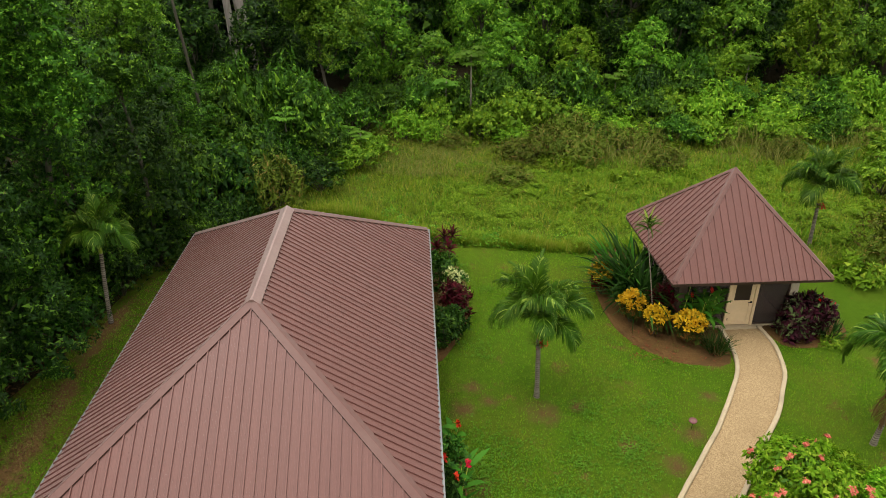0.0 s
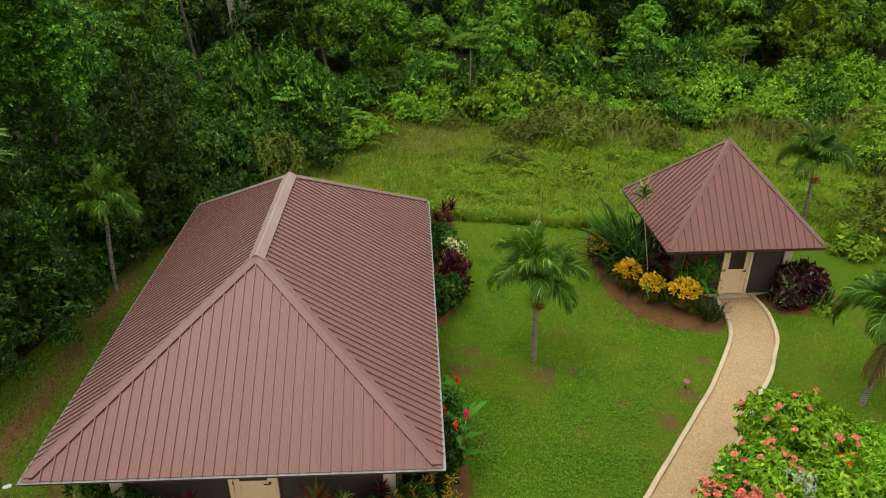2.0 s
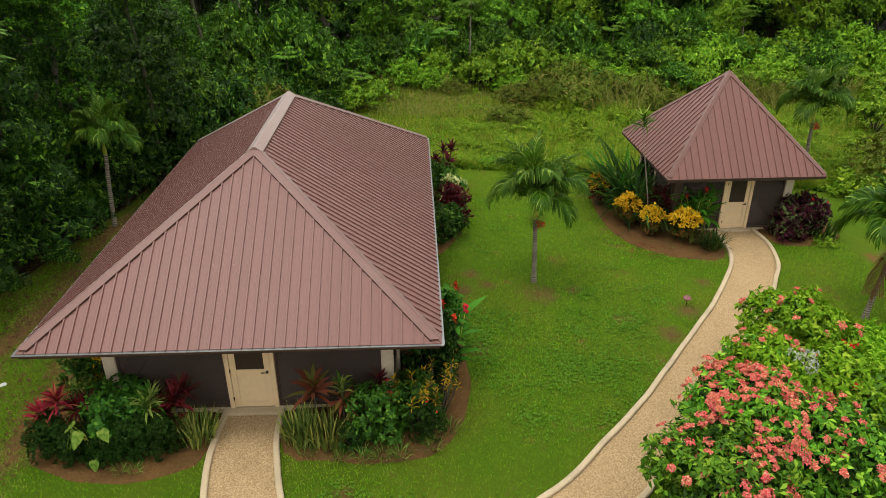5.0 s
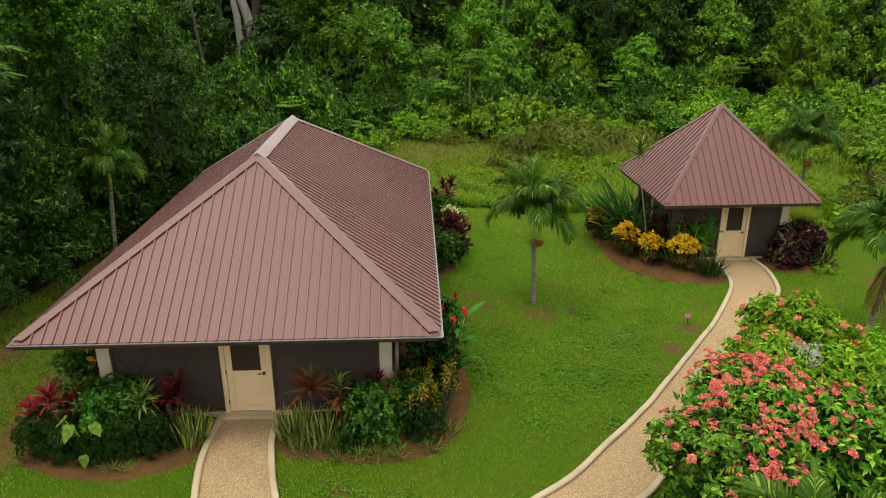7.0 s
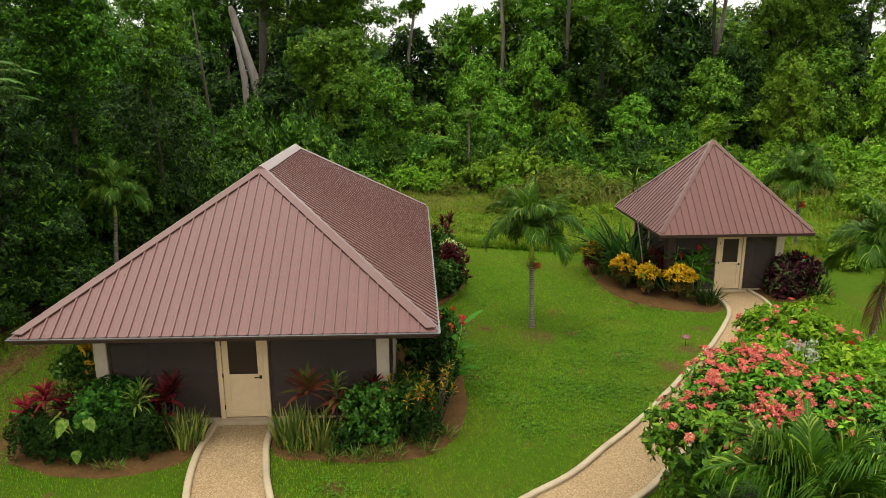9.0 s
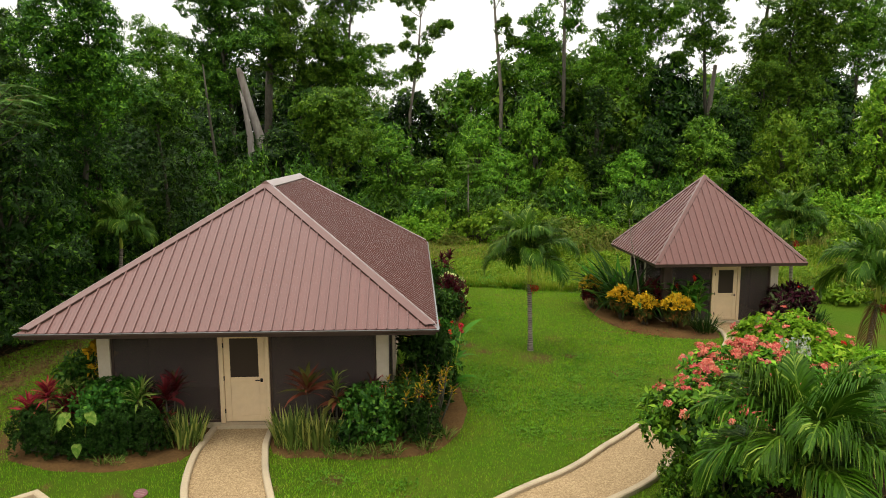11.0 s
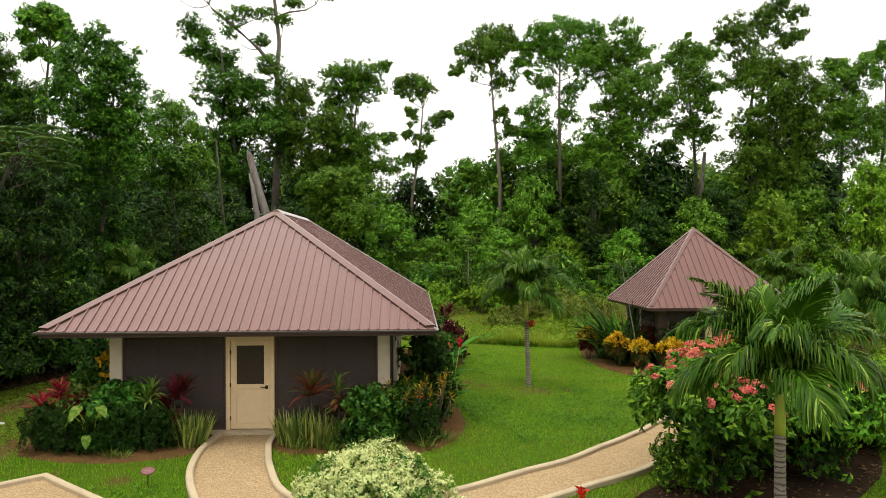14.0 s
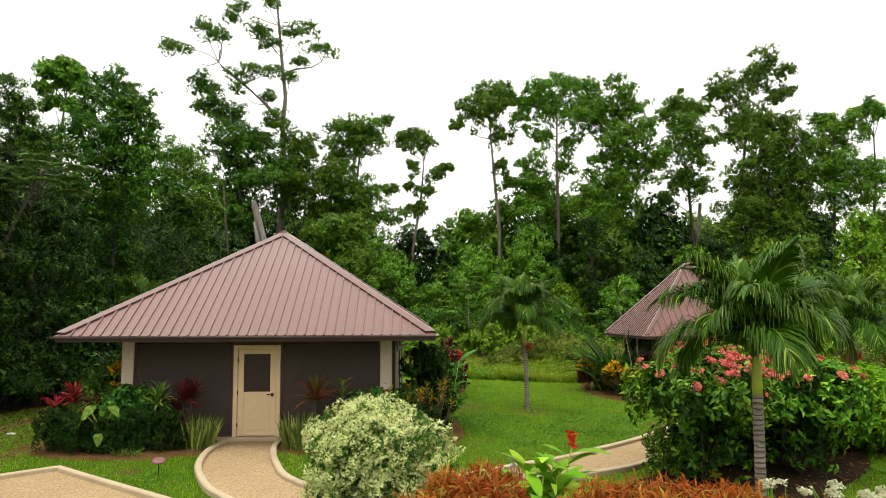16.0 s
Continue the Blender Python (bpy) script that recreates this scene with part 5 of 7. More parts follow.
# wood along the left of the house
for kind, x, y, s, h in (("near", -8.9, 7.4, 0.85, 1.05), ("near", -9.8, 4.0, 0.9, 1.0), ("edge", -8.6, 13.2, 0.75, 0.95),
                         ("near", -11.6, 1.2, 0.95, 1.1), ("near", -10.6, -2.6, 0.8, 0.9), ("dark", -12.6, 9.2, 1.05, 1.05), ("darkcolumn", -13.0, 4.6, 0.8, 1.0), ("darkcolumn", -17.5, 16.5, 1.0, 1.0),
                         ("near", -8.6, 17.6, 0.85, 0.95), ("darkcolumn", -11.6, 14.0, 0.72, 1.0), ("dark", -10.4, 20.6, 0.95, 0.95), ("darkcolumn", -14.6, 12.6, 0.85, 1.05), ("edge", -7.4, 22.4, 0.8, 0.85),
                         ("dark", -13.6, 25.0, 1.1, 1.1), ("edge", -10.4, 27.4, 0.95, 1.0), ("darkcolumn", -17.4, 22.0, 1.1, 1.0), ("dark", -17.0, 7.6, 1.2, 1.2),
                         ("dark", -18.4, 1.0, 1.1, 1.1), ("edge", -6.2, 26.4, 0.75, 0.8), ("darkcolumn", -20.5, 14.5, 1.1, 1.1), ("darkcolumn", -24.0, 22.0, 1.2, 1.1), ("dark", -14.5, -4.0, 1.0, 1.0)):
    plant(kind, x, y, turn(), s, h)
# mid wood behind the meadow
for kind, x, y, s, h in (("dark", -5.4, 34.5, 0.95, 0.9), ("round", 1.8, 36.5, 0.85, 1.03), ("round", 4.8, 35.0, 0.75, 0.8), ("round", 8.6, 40.5, 0.9, 1.1), ("round", 12.9, 40.4, 0.9, 1.3),
                         ("round", 10.0, 36.0, 0.8, 0.85), ("darkcolumn", 17.6, 39.0, 1.0, 0.92), ("lime", 14.6, 36.4, 0.8, 0.85), ("dark", 21.6, 38.6, 0.85, 1.1), ("round", 19.2, 36.0, 0.8, 0.85), ("round", 25.2, 38.0, 1.0, 0.95),
                         ("lime", 29.8, 35.5, 1.0, 1.1), ("dark", 28.0, 40.5, 1.0, 1.1), ("round", 33.6, 37.4, 1.0, 1.05), ("lime", 37.4, 35.6, 1.1, 1.25), ("dark", 41.0, 38.5, 1.1, 1.1), ("round", 45.5, 36.5, 1.1, 1.2),
                         ("dark", -9.6, 33.0, 1.0, 1.0), ("round", -13.6, 34.0, 1.0, 1.1), ("dark", -18.0, 36.0, 1.2, 1.2), ("lime", 24.0, 33.8, 0.7, 0.85), ("dark", -3.8, 29.6, 0.7, 0.7)):
    plant(kind, x, y, turn(), s, h)
# far filling
for i in range(26):
    low = 0.84 if i in (9, 10) else 1.0
    plant(("far", "farlight")[i % 2], -36 + i * 4.0 + frng.uniform(-0.8, 0.8), 51 + frng.uniform(-2, 3), turn(), frng.uniform(1.02, 1.2) * low, frng.uniform(1.0, 1.12))
for i in range(12):
    plant(("farlight", "far")[i % 2], -38 + i * 9.0 + frng.uniform(-0.8, 0.8), 58 + frng.uniform(-2, 3), turn(), frng.uniform(1.15, 1.3) * (0.72 if i in (4, 5) else 1), frng.uniform(1.0, 1.15))
# unseen trees added beyond the left wood to keep horizon light out of it
for i in range(13):
    plant(("far", "darkcolumn")[i % 2], -29 + 2.5 * (i % 3) + frng.uniform(-1, 1), -16 + i * 3.4, turn(), frng.uniform(1.2, 1.4), frng.uniform(0.9, 1.1))
# canopy between the tall trees
for kind, x, y, s, h in (("far", -14.6, 46, 0.9, 0.95), ("far", -19.5, 42, 1.1, 0.95), ("far", -5.2, 43, 1.0, 1.0), ("far", -26.0, 40, 1.2, 0.95), ("far", 57, 45, 1.2, 0.95), ("farlight", 8.5, 49, 1.05, 1.12), ("farlight", 12.5, 50.5, 1.15, 1.15), ("farlight", 17.0, 50, 1.15, 1.2), ("farlight", 21.5, 50, 1.15, 1.22), ("far", 26.0, 48.5, 1.1, 1.2), ("farlight", 36.0, 50, 1.15, 1.2), ("far", 51.5, 47, 1.2, 1.0),
                         ("far", 13.6, 44, 1.0, 1.0), ("far", 24.8, 43.5, 1.0, 0.98), ("farlight", 30.5, 44.5, 1.0, 1.0), ("far", 0.5, 42.5, 0.9, 0.9), ("far", 38.5, 45, 1.1, 1.0), ("farlight", 19.5, 41.5, 0.95, 1.0)):
    plant(kind, x, y, turn(), s, h)


def emergent():
    """The giant over the house roof: thin forked stems with separate leaf plates."""
    rng = np.random.default_rng(21)
    tree = thing("emergent_tree", "giant pale-stemmed tree with thin forked limbs and scattered leaf plates", "tree", at=(-9.0, 45, 0))
    stem = [(0.2, 0, -0.2), (0.79, 0, 11.0), (0.95, 0, 13.3), (0.95, 0, 16.7), (0.81, 0, 19.6), (1.03, 0, 22.0), (0.63, 0, 25.6), (0.35, 0, 28.6), (0.1, 0, 31.0), (-0.01, 0, 32.2)]
    left = [(0.82, 0, 19.5), (-0.67, 0, 21.4), (-2.65, 0, 23.2), (-4.61, 0, 24.8), (-4.9, 0, 25.2)]
    right = [(1.05, 0, 24.3), (1.85, 0, 24.6), (3.29, 0, 24.8), (4.15, 0, 25.3)]
    pieces = [tube(stem, list(np.linspace(0.34, 0.04, len(stem))), 8), tube(left, [0.2, 0.17, 0.14, 0.1, 0.07], 6), tube(right, [0.1, 0.08, 0.06, 0.04], 6)]
    spots = [(-8.1, -0.3, 26.1, 1.42), (-9.1, -0.1, 26.4, 0.71), (-5.5, 0.8, 27.9, 1.08), (-6.3, 0.3, 28.5, 0.62), (-4.7, -0.8, 27.2, 0.62), (-3.2, -0.0, 30.2, 0.74), (-3.7, -0.3, 29.1, 0.4), (-1.7, 0.1, 28.2, 0.97), (-0.4, -0.8, 30.2, 0.74), (-1.1, 0.1, 27.8, 0.45), (1.5, 0.1, 28.1, 0.97), (2.7, 0.8, 28.7, 0.97), (-0.3, 0.2, 26.9, 0.85), (3.3, 0.3, 26.9, 1.19), (4.6, -0.7, 26.1, 0.97), (2.1, 1.1, 25.6, 0.57), (-1.6, -1.0, 24.2, 1.36), (-0.2, 0.6, 24.5, 1.14), (-2.9, -0.2, 23.8, 0.99), (-3.0, -0.4, 22.6, 0.8), (1.4, -0.3, 23.6, 0.51), (0.3, -0.3, 20.2, 0.8), (-0.5, 0.2, 22.1, 0.28), (-0.2, -0.1, 19.6, 0.4)]
    joints = [np.array(p, float) for p in stem[3:-1] + left[1:] + right[1:]]
    for x, y, z, r in spots:
        tip = np.array([x, y, z])
        a = min(joints, key=lambda p: np.linalg.norm(p - tip) + 2.0 * max(0.0, p[2] - z + 0.4))
        pieces.append(limb(rng, a, tip, 0.05, 0.02, 0.16, 7))
        for _ in range(4):
            pieces.append(limb(rng, tip, tip + [rng.normal(0, 0.8 * r), rng.normal(0, 0.8 * r), rng.uniform(-0.1, 0.4)], 0.02, 0.008, 0.2, 4))
    vs, fs = joined(*pieces)
    under("trunk", mesh_of("trunk", vs, fs, PALEBARK, True), tree)
    tufts = []
    for x, y, z, r in spots:
        for _ in range(13):
            a, d, q = rng.uniform(0, 2 * math.pi), 1.12 * r * math.sqrt(rng.uniform(0, 1)), rng.uniform(0.28, 0.52)
            tufts.append(((x + d * math.cos(a), y + d * math.sin(a), z + rng.normal(0, 0.22) + 0.25 * (1 - (d / r) ** 2)), (q * 1.3, q * 1.3, q * 0.5)))
    under("crown", leaves_mesh("crown", crown_quads(rng, tufts, 14.0, 7, 0.19, 0.48), L_FOREST), tree)


emergent()


def snag(x, y, pts, radii, label, bark=None):
    t = thing("bare_trunk", label, "tree trunk", at=(x, y, 0))
    vs, fs = tube(pts, radii, 9)
    under("trunk", mesh_of("trunk", vs, fs, bark or (PALEBARK if abs(x) > 7 else BARK), True), t)


snag(-8.2, 39.5, [(0.9, 0, -0.2), (0.7, 0, 4), (0.25, 0, 7), (-0.35, 0, 9), (-1.0, 0, 11.5), (-1.12, 0, 11.9)], [0.42, 0.36, 0.33, 0.3, 0.25, 0.14], "thick bleached leaning broken trunk in the wood", BLEACHED)
snag(-8.5, 39.0, [(0.15, 0, -0.2), (0.1, 0, 4), (-0.05, 0, 7), (-0.4, 0, 9.2), (-0.65, 0, 10.2)], [0.28, 0.26, 0.24, 0.14, 0.05], "split reddish-grey slab beside the broken trunk", BLEACHED)
snag(-6.9, 24.5, [(0, 0, -0.2), (-0.1, 0, 4), (-0.5, 0, 8), (-0.7, 0, 10.5)], [0.1, 0.08, 0.07, 0.03], "slim grey bare trunk at the wood's edge")
snag(28.9, 47.2, [(0, 0, -0.2), (0.1, 0, 5), (0.4, 0, 9), (0.8, 0, 13)], [0.3, 0.27, 0.23, 0.15], "pale leaning trunk below the canopy")


# shrubs of the wood's edge and meadow
def mound(seed, radius, height, material, n=9, density=4.6, per=7, length=0.24, width=0.42, label="leafy shrub at the wood's edge", name="shrub", group="wood-edge shrubs"):
    rng = np.random.default_rng(seed)
    sh = thing(name, label, "shrub", group)
    lobes = []
    for i in range(n):
        a, d = i * 2.4 + rng.uniform(-0.4, 0.4), radius * math.sqrt((i + 0.3) / n) * 0.7
        r = radius * rng.uniform(0.36, 0.52)
        z = max(r * 0.5, height * (1 - 0.55 * (d / radius) ** 1.6) - r * 0.8)
        lobes.append(((d * math.cos(a), d * math.sin(a), z), (r, r, r * rng.uniform(0.75, 0.95))))
    pieces = [limb(rng, (rng.uniform(-0.1, 0.1), rng.uniform(-0.1, 0.1), -0.1), c, 0.035, 0.01, 0.08, 3) for c, r in lobes]
    vs, fs = joined(*pieces)
    under("branchwork", mesh_of("branchwork", vs, fs, BARK, True), sh)
    under("leaves", leaves_mesh("leaves", crown_quads(rng, lobes, density * 1.15, per, length * 1.0, width, low=-0.6, shell=0.16, inner=0.16), material), sh)
    return sh


TREES["bush_forest"] = lambda: mound(31, 1.7, 2.6, L_EDGE, 12, 5.2, length=0.21, label="dark green shrub at the wood's edge")
TREES["bush_dark"] = lambda: mound(32, 1.6, 2.2, L_SHADED, 12, 6.5, length=0.19, label="shrub at the wood's edge with shade in its leaf colour")
TREES["bush_tall"] = lambda: mound(36, 1.6, 2.6, L_EDGE, 13, 5.5, length=0.21, label="tall mid-green shrub between the wood's trunks")
TREES["bush_lime"] = lambda: mound(33, 1.7, 2.3, L_LIME, 12, 6.5, length=0.21, width=0.48, label="bright yellow-green shrub behind the meadow")
TREES["bush_olive"] = lambda: mound(34, 1.5, 1.5, L_OLIVE, 11, 6, 8, 0.19, 0.3, label="olive-green feathery scrub in the meadow")
TREES["bush_low"] = lambda: mound(35, 1.2, 0.7, L_CREEPER, 9, 6, 7, 0.19, 0.45, label="low green creeper mound in the meadow")

for i in range(27):
    y = -5 + i * 1.15
    x = float(lawn_left(min(y, 16))) - 0.5 - frng.uniform(0, 0.8) + (max(0, y - 14) * 0.42)
    plant(("bush_dark", "bush_dark", "bush_forest", "bush_dark")[i % 4], x, y, turn(), frng.uniform(0.55, 0.95), frng.uniform(0.75, 1.35))
for i in range(18):
    y = -4 + i * 1.6
    x = float(lawn_left(min(y, 16))) - 2.2 - frng.uniform(0, 0.8) + (max(0, y - 14) * 0.42)
    plant(("bush_tall", "bush_dark")[i % 2], x, y, turn(), frng.uniform(1.0, 1.25), frng.uniform(1.2, 1.7))
for i in range(12):
    plant("bush_tall", -12.5 + i * 0.95 + frng.uniform(-0.4, 0.4), 25.5 + frng.uniform(-1.5, 4), turn(), frng.uniform(1.0, 1.3), frng.uniform(1.3, 2.0))
for x, y, k, s, h in ((-2.9, 19.9, "bush_olive", 1.1, 1.7), (-5.2, 20.6, "bush_forest", 1.0, 1.2), (-1.0, 22.0, "bush_dark", 0.9, 0.9), (0.6, 24.9, "bush_lime", 0.75, 1.0), (-1.4, 25.6, "bush_forest", 1.0, 1.0), (1.6, 26.4, "bush_lime", 0.7, 0.9),
                      (-3.6, 24.0, "bush_forest", 0.95, 1.2), (3.2, 29.6, "bush_lime", 0.85, 1.0), (5.4, 30.4, "bush_lime", 0.95, 1.15), (0.2, 29.4, "bush_forest", 1.0, 1.2), (7.6, 29.6, "bush_lime", 0.9, 1.1), (6.6, 31.2, "bush_forest", 1.0, 1.3), (4.4, 31.8, "bush_forest", 1.0, 1.3), (2.0, 31.0, "bush_forest", 1.0, 1.2),
                      (9.4, 29.2, "bush_lime", 0.7, 0.8), (11.0, 27.2, "bush_olive", 1.1, 1.1), (12.8, 28.4, "bush_olive", 1.2, 1.2), (9.6, 26.2, "bush_olive", 0.9, 0.9), (15.0, 27.6, "bush_olive", 1.1, 1.0)):
    plant(k, x, y, turn(), s, h)
for i in range(30):
    x = 10 + i * 0.98 + frng.uniform(-0.4, 0.4)
    plant(("bush_lime", "bush_lime", "bush_forest")[i % 3], x, 30.5 + (i % 4) * 1.0 + frng.uniform(-0.4, 0.4), turn(), frng.uniform(0.85, 1.25), frng.uniform(0.9, 1.3))
for i in range(22):
    plant(("bush_forest", "bush_dark")[i % 2], -8 + i * 2.1 + frng.uniform(-0.7, 0.7), 32.6 + frng.uniform(-0.8, 1.6), turn(), frng.uniform(0.8, 1.2), frng.uniform(0.9, 1.6))
for i in range(34):
    x = frng.uniform(3, 26)
    y = frng.uniform(17, 27)
    if x < 8 and y > 20:
        continue
    plant(("bush_low", "bush_olive", "bush_low")[i % 3] if y > 22 else "bush_low", x, y, turn(), frng.uniform(0.6, 1.2), frng.uniform(0.4, 0.8) + (0.5 if x > 9 and y > 22 else 0))
for i in range(40):
    plant(("bush_olive", "bush_low", "bush_lime", "bush_olive", "bush_forest")[i % 5], frng.uniform(2, 32), frng.uniform(28.0, 30.6), turn(), frng.uniform(0.45, 0.9), frng.uniform(0.7, 1.2))
for i in range(16):
    plant(("bush_lime", "bush_olive")[i % 4 == 3], 13 + i * 1.25 + frng.uniform(-0.5, 0.5), 28.9 + frng.uniform(-0.5, 1.2), turn(), frng.uniform(0.6, 0.95), frng.uniform(0.6, 0.9))
for x, y, k, s, h in ((18.2, 13.6, "bush_low", 1.0, 1.0), (20.6, 12.4, "bush_low", 1.1, 1.0), (22.6, 13.0, "bush_olive", 1.0, 1.0), (23.8, 14.8, "bush_olive", 1.2, 1.0), (22.4, 10.6, "bush_low", 1.0, 0.9), (26, 12, "bush_forest", 1.0, 1.0),
                      (27.5, 16, "bush_lime", 0.9, 1.0), (26.5, 20.5, "bush_lime", 0.9, 1.0), (29, 24, "bush_lime", 1.0, 1.0), (17.4, 8.2, "bush_low", 0.5, 0.8)):
    plant(k, x, y, turn(), s, h)


# cecropias: thin stems with wheels of fingered leaves
def cecropia(seed, height, n, size):
    rng = np.random.default_rng(seed)
    t = thing("cecropia_tree", "thin young cecropia with wheels of big fingered pale green leaves", "tree", "cecropias")
    vs, fs = tube([(0, 0, -0.1), (0.05, 0, height * 0.5), (0, 0.05, height)], [0.06, 0.05, 0.035], 7)
    under("trunk", mesh_of("trunk", vs, fs, PALEBARK, True), t)
    quads = []
    for i in range(n):
        a, e = i * 2.4, rng.uniform(-0.1, 0.7)
        d = np.array([math.cos(a) * math.cos(e), math.sin(a) * math.cos(e), math.sin(e)])
        c = np.array([0, 0, height - 0.1 - 0.05 * i]) + d * size * rng.uniform(0.5, 1.0)
        m = 9
        w = np.arange(m) * 2 * math.pi / m
        way = unit(np.stack([np.cos(w), np.sin(w), np.full(m, -0.25)], -1) + d * 0.25)
        quads.append(leaf_quads(np.repeat(c[None], m, 0), way, np.tile([0, 0, 1.0], (m, 1)), np.full(m, size * 0.66), np.full(m, size * 0.3), 0.1, 0.15))
    under("leaves", quads_mesh("leaves", np.concatenate(quads), L_CECROPIA), t)
    return t


TREES["cecropia"] = lambda: cecropia(41, 5.2, 16, 0.75)
for x, y, s, h in ((7.0, 30.0, 1.0, 1.0), (5.6, 30.6, 0.85, 0.75), (-2.8, 24.4, 0.75, 0.85), (-6.1, 27.6, 1.0, 0.75), (0.9, 25.2, 0.6, 0.62), (0.2, 26.2, 0.6, 0.6), (16.2, 32.5, 0.8, 0.8), (-6.8, 20.4, 0.8, 0.75), (24.6, 33.0, 0.9, 0.9)):
    plant("cecropia", x, y, turn(), s, h)


def feathery_tree(x, y, top):
    """A slender leaning tree whose drooping branch ends carry long compound leaves."""
    rng = np.random.default_rng(44)
    t = thing("feathery_tree", "slender tree with layered sprays of compound leaves at the wood's edge", "tree", at=(x, y, 0))
    head = np.array(top, float)
    vs, fs = tube([(0, 0, -0.2), tuple(head * [0.2, 0.2, 0.4]), tuple(head * [0.6, 0.6, 0.75]), tuple(head)], [0.1, 0.085, 0.06, 0.03], 8)
    under("trunk", mesh_of("trunk", vs, fs, BARK, True), t)
    quads = []
    for b in range(13):
        a, reach = b * 2.4, rng.uniform(0.5, 1.25)
        end = head + np.array([math.cos(a) * reach, math.sin(a) * reach, 0.35 - 0.08 * b + rng.normal(0, 0.08)])
        vs, fs = limb(rng, head * (0.97 - 0.015 * b), end, 0.022, 0.008, 0.05)
        under("branch", mesh_of("branch", vs, fs, BARK, True), t)
        for f in range(8):
            w = a + (f - 3.5) * 0.62 + rng.normal(0, 0.15)
            L, m = rng.uniform(0.45, 0.75), 15
            u = np.linspace(0.12, 1, m)
            out = np.array([math.cos(w), math.sin(w), 0.0])
            mid = end + out * (u * L)[:, None] + np.stack([np.zeros(m), np.zeros(m), 0.1 * u - 0.34 * L * u ** 2], -1)
            side = np.array([-out[1], out[0], 0.0])
            for sgn in (-1, 1):
                way = unit(sgn * side + out * 0.45 + np.array([0, 0, -0.25]) + rng.normal(0, 0.08, (m, 3)))
                size = 0.19 * (1 - 0.55 * u ** 3) * rng.uniform(0.85, 1.1, m)
                quads.append(leaf_quads(mid, way, np.tile([0, 0, 1.0], (m, 1)), size, size * 0.42, 0.08, 0.1))
    under("leaves", quads_mesh("leaves", np.concatenate(quads), L_FEATHER), t)


feathery_tree(-9.6, 4.4, (2.2, 0.1, 7.35))


# ---------------------------------------------------------------- palms
def frond_mesh(seed, length, material, plume=0.5, droop=1.5, lift=1.1, leaflets=165):
    """An arching feather frond from the origin along +x."""
    rng = np.random.default_rng(seed)
    k = 14
    s = np.linspace(0, 1, k)
    ang = lift - droop * s ** 1.3
    step = length / (k - 1)
    pts = np.zeros((k, 3))
    for i in range(1, k):
        pts[i] = pts[i - 1] + step * np.array([math.cos(ang[i - 1]), 0, math.sin(ang[i - 1])])
    vs, fs = tube(pts, list(np.linspace(0.022, 0.005, k)), 5)
    n = leaflets
    u = np.linspace(0.1, 0.99, n)
    strips = []
    for side in (-1, 1):
        base = np.stack([np.interp(u, s, pts[:, c]) for c in range(3)], -1)
        a = np.interp(u, s, ang)
        tang = np.stack([np.cos(a), np.zeros(n), np.sin(a)], -1)
        nrm = np.stack([-np.sin(a), np.zeros(n), np.cos(a)], -1)
        sd = np.tile([0, side, 0.0], (n, 1))
        sweep = np.interp(u, [0, 0.7, 1], [1.0, 1.5, 2.4])[:, None]
        way = unit(sd + tang * sweep + nrm * (rng.uniform(-0.3, 2.0 * plume, (n, 1))) + rng.normal(0, 0.1, (n, 3)))
        L = (length * 0.29 * np.sin(np.clip(u * 1.05 + 0.12, 0, 1) * math.pi) ** 0.6 + 0.06)[:, None] * rng.uniform(0.85, 1.1, (n, 1))
        g = np.array([0, 0, -1.0])
        p0, p1, p2, p3 = base, base + way * L * 0.4, base + way * L * 0.72 + g * L * 0.13, base + way * L * 0.9 + g * L * 0.46
        wside = unit(np.cross(way, nrm)) * 0.006
        strips.append(np.stack([np.stack([p - wside * w, p + wside * w], 1) for p, w in ((p0, 0.6), (p1, 1.15), (p2, 0.95), (p3, 0.15))], 1))
    strips = np.concatenate(strips)
    lv = strips.reshape(-1, 3)
    o = len(vs)
    vs = [tuple(v) for v in vs] + [tuple(v) for v in lv]
    for i in range(len(strips)):
        b = o + i * 8
        fs += [(b + 2 * j, b + 2 * j + 1, b + 2 * j + 3, b + 2 * j + 2) for j in range(3)]
    return mesh_of("frond", vs, fs, material)


FRONDS = [frond_mesh(51, 1.0, L_PALM, 0.5, 1.2, 1.5), frond_mesh(52, 1.0, L_PALM, 0.45, 2.2, 1.42), frond_mesh(53, 1.0, L_PALM, 0.4, 2.8, 1.25), frond_mesh(54, 1.0, L_PALM, 0.35, 2.75, 0.85)]
DEAD_FROND = frond_mesh(55, 1.0, L_DEADPALM, 0.1, 0.5, -1.1, 30)


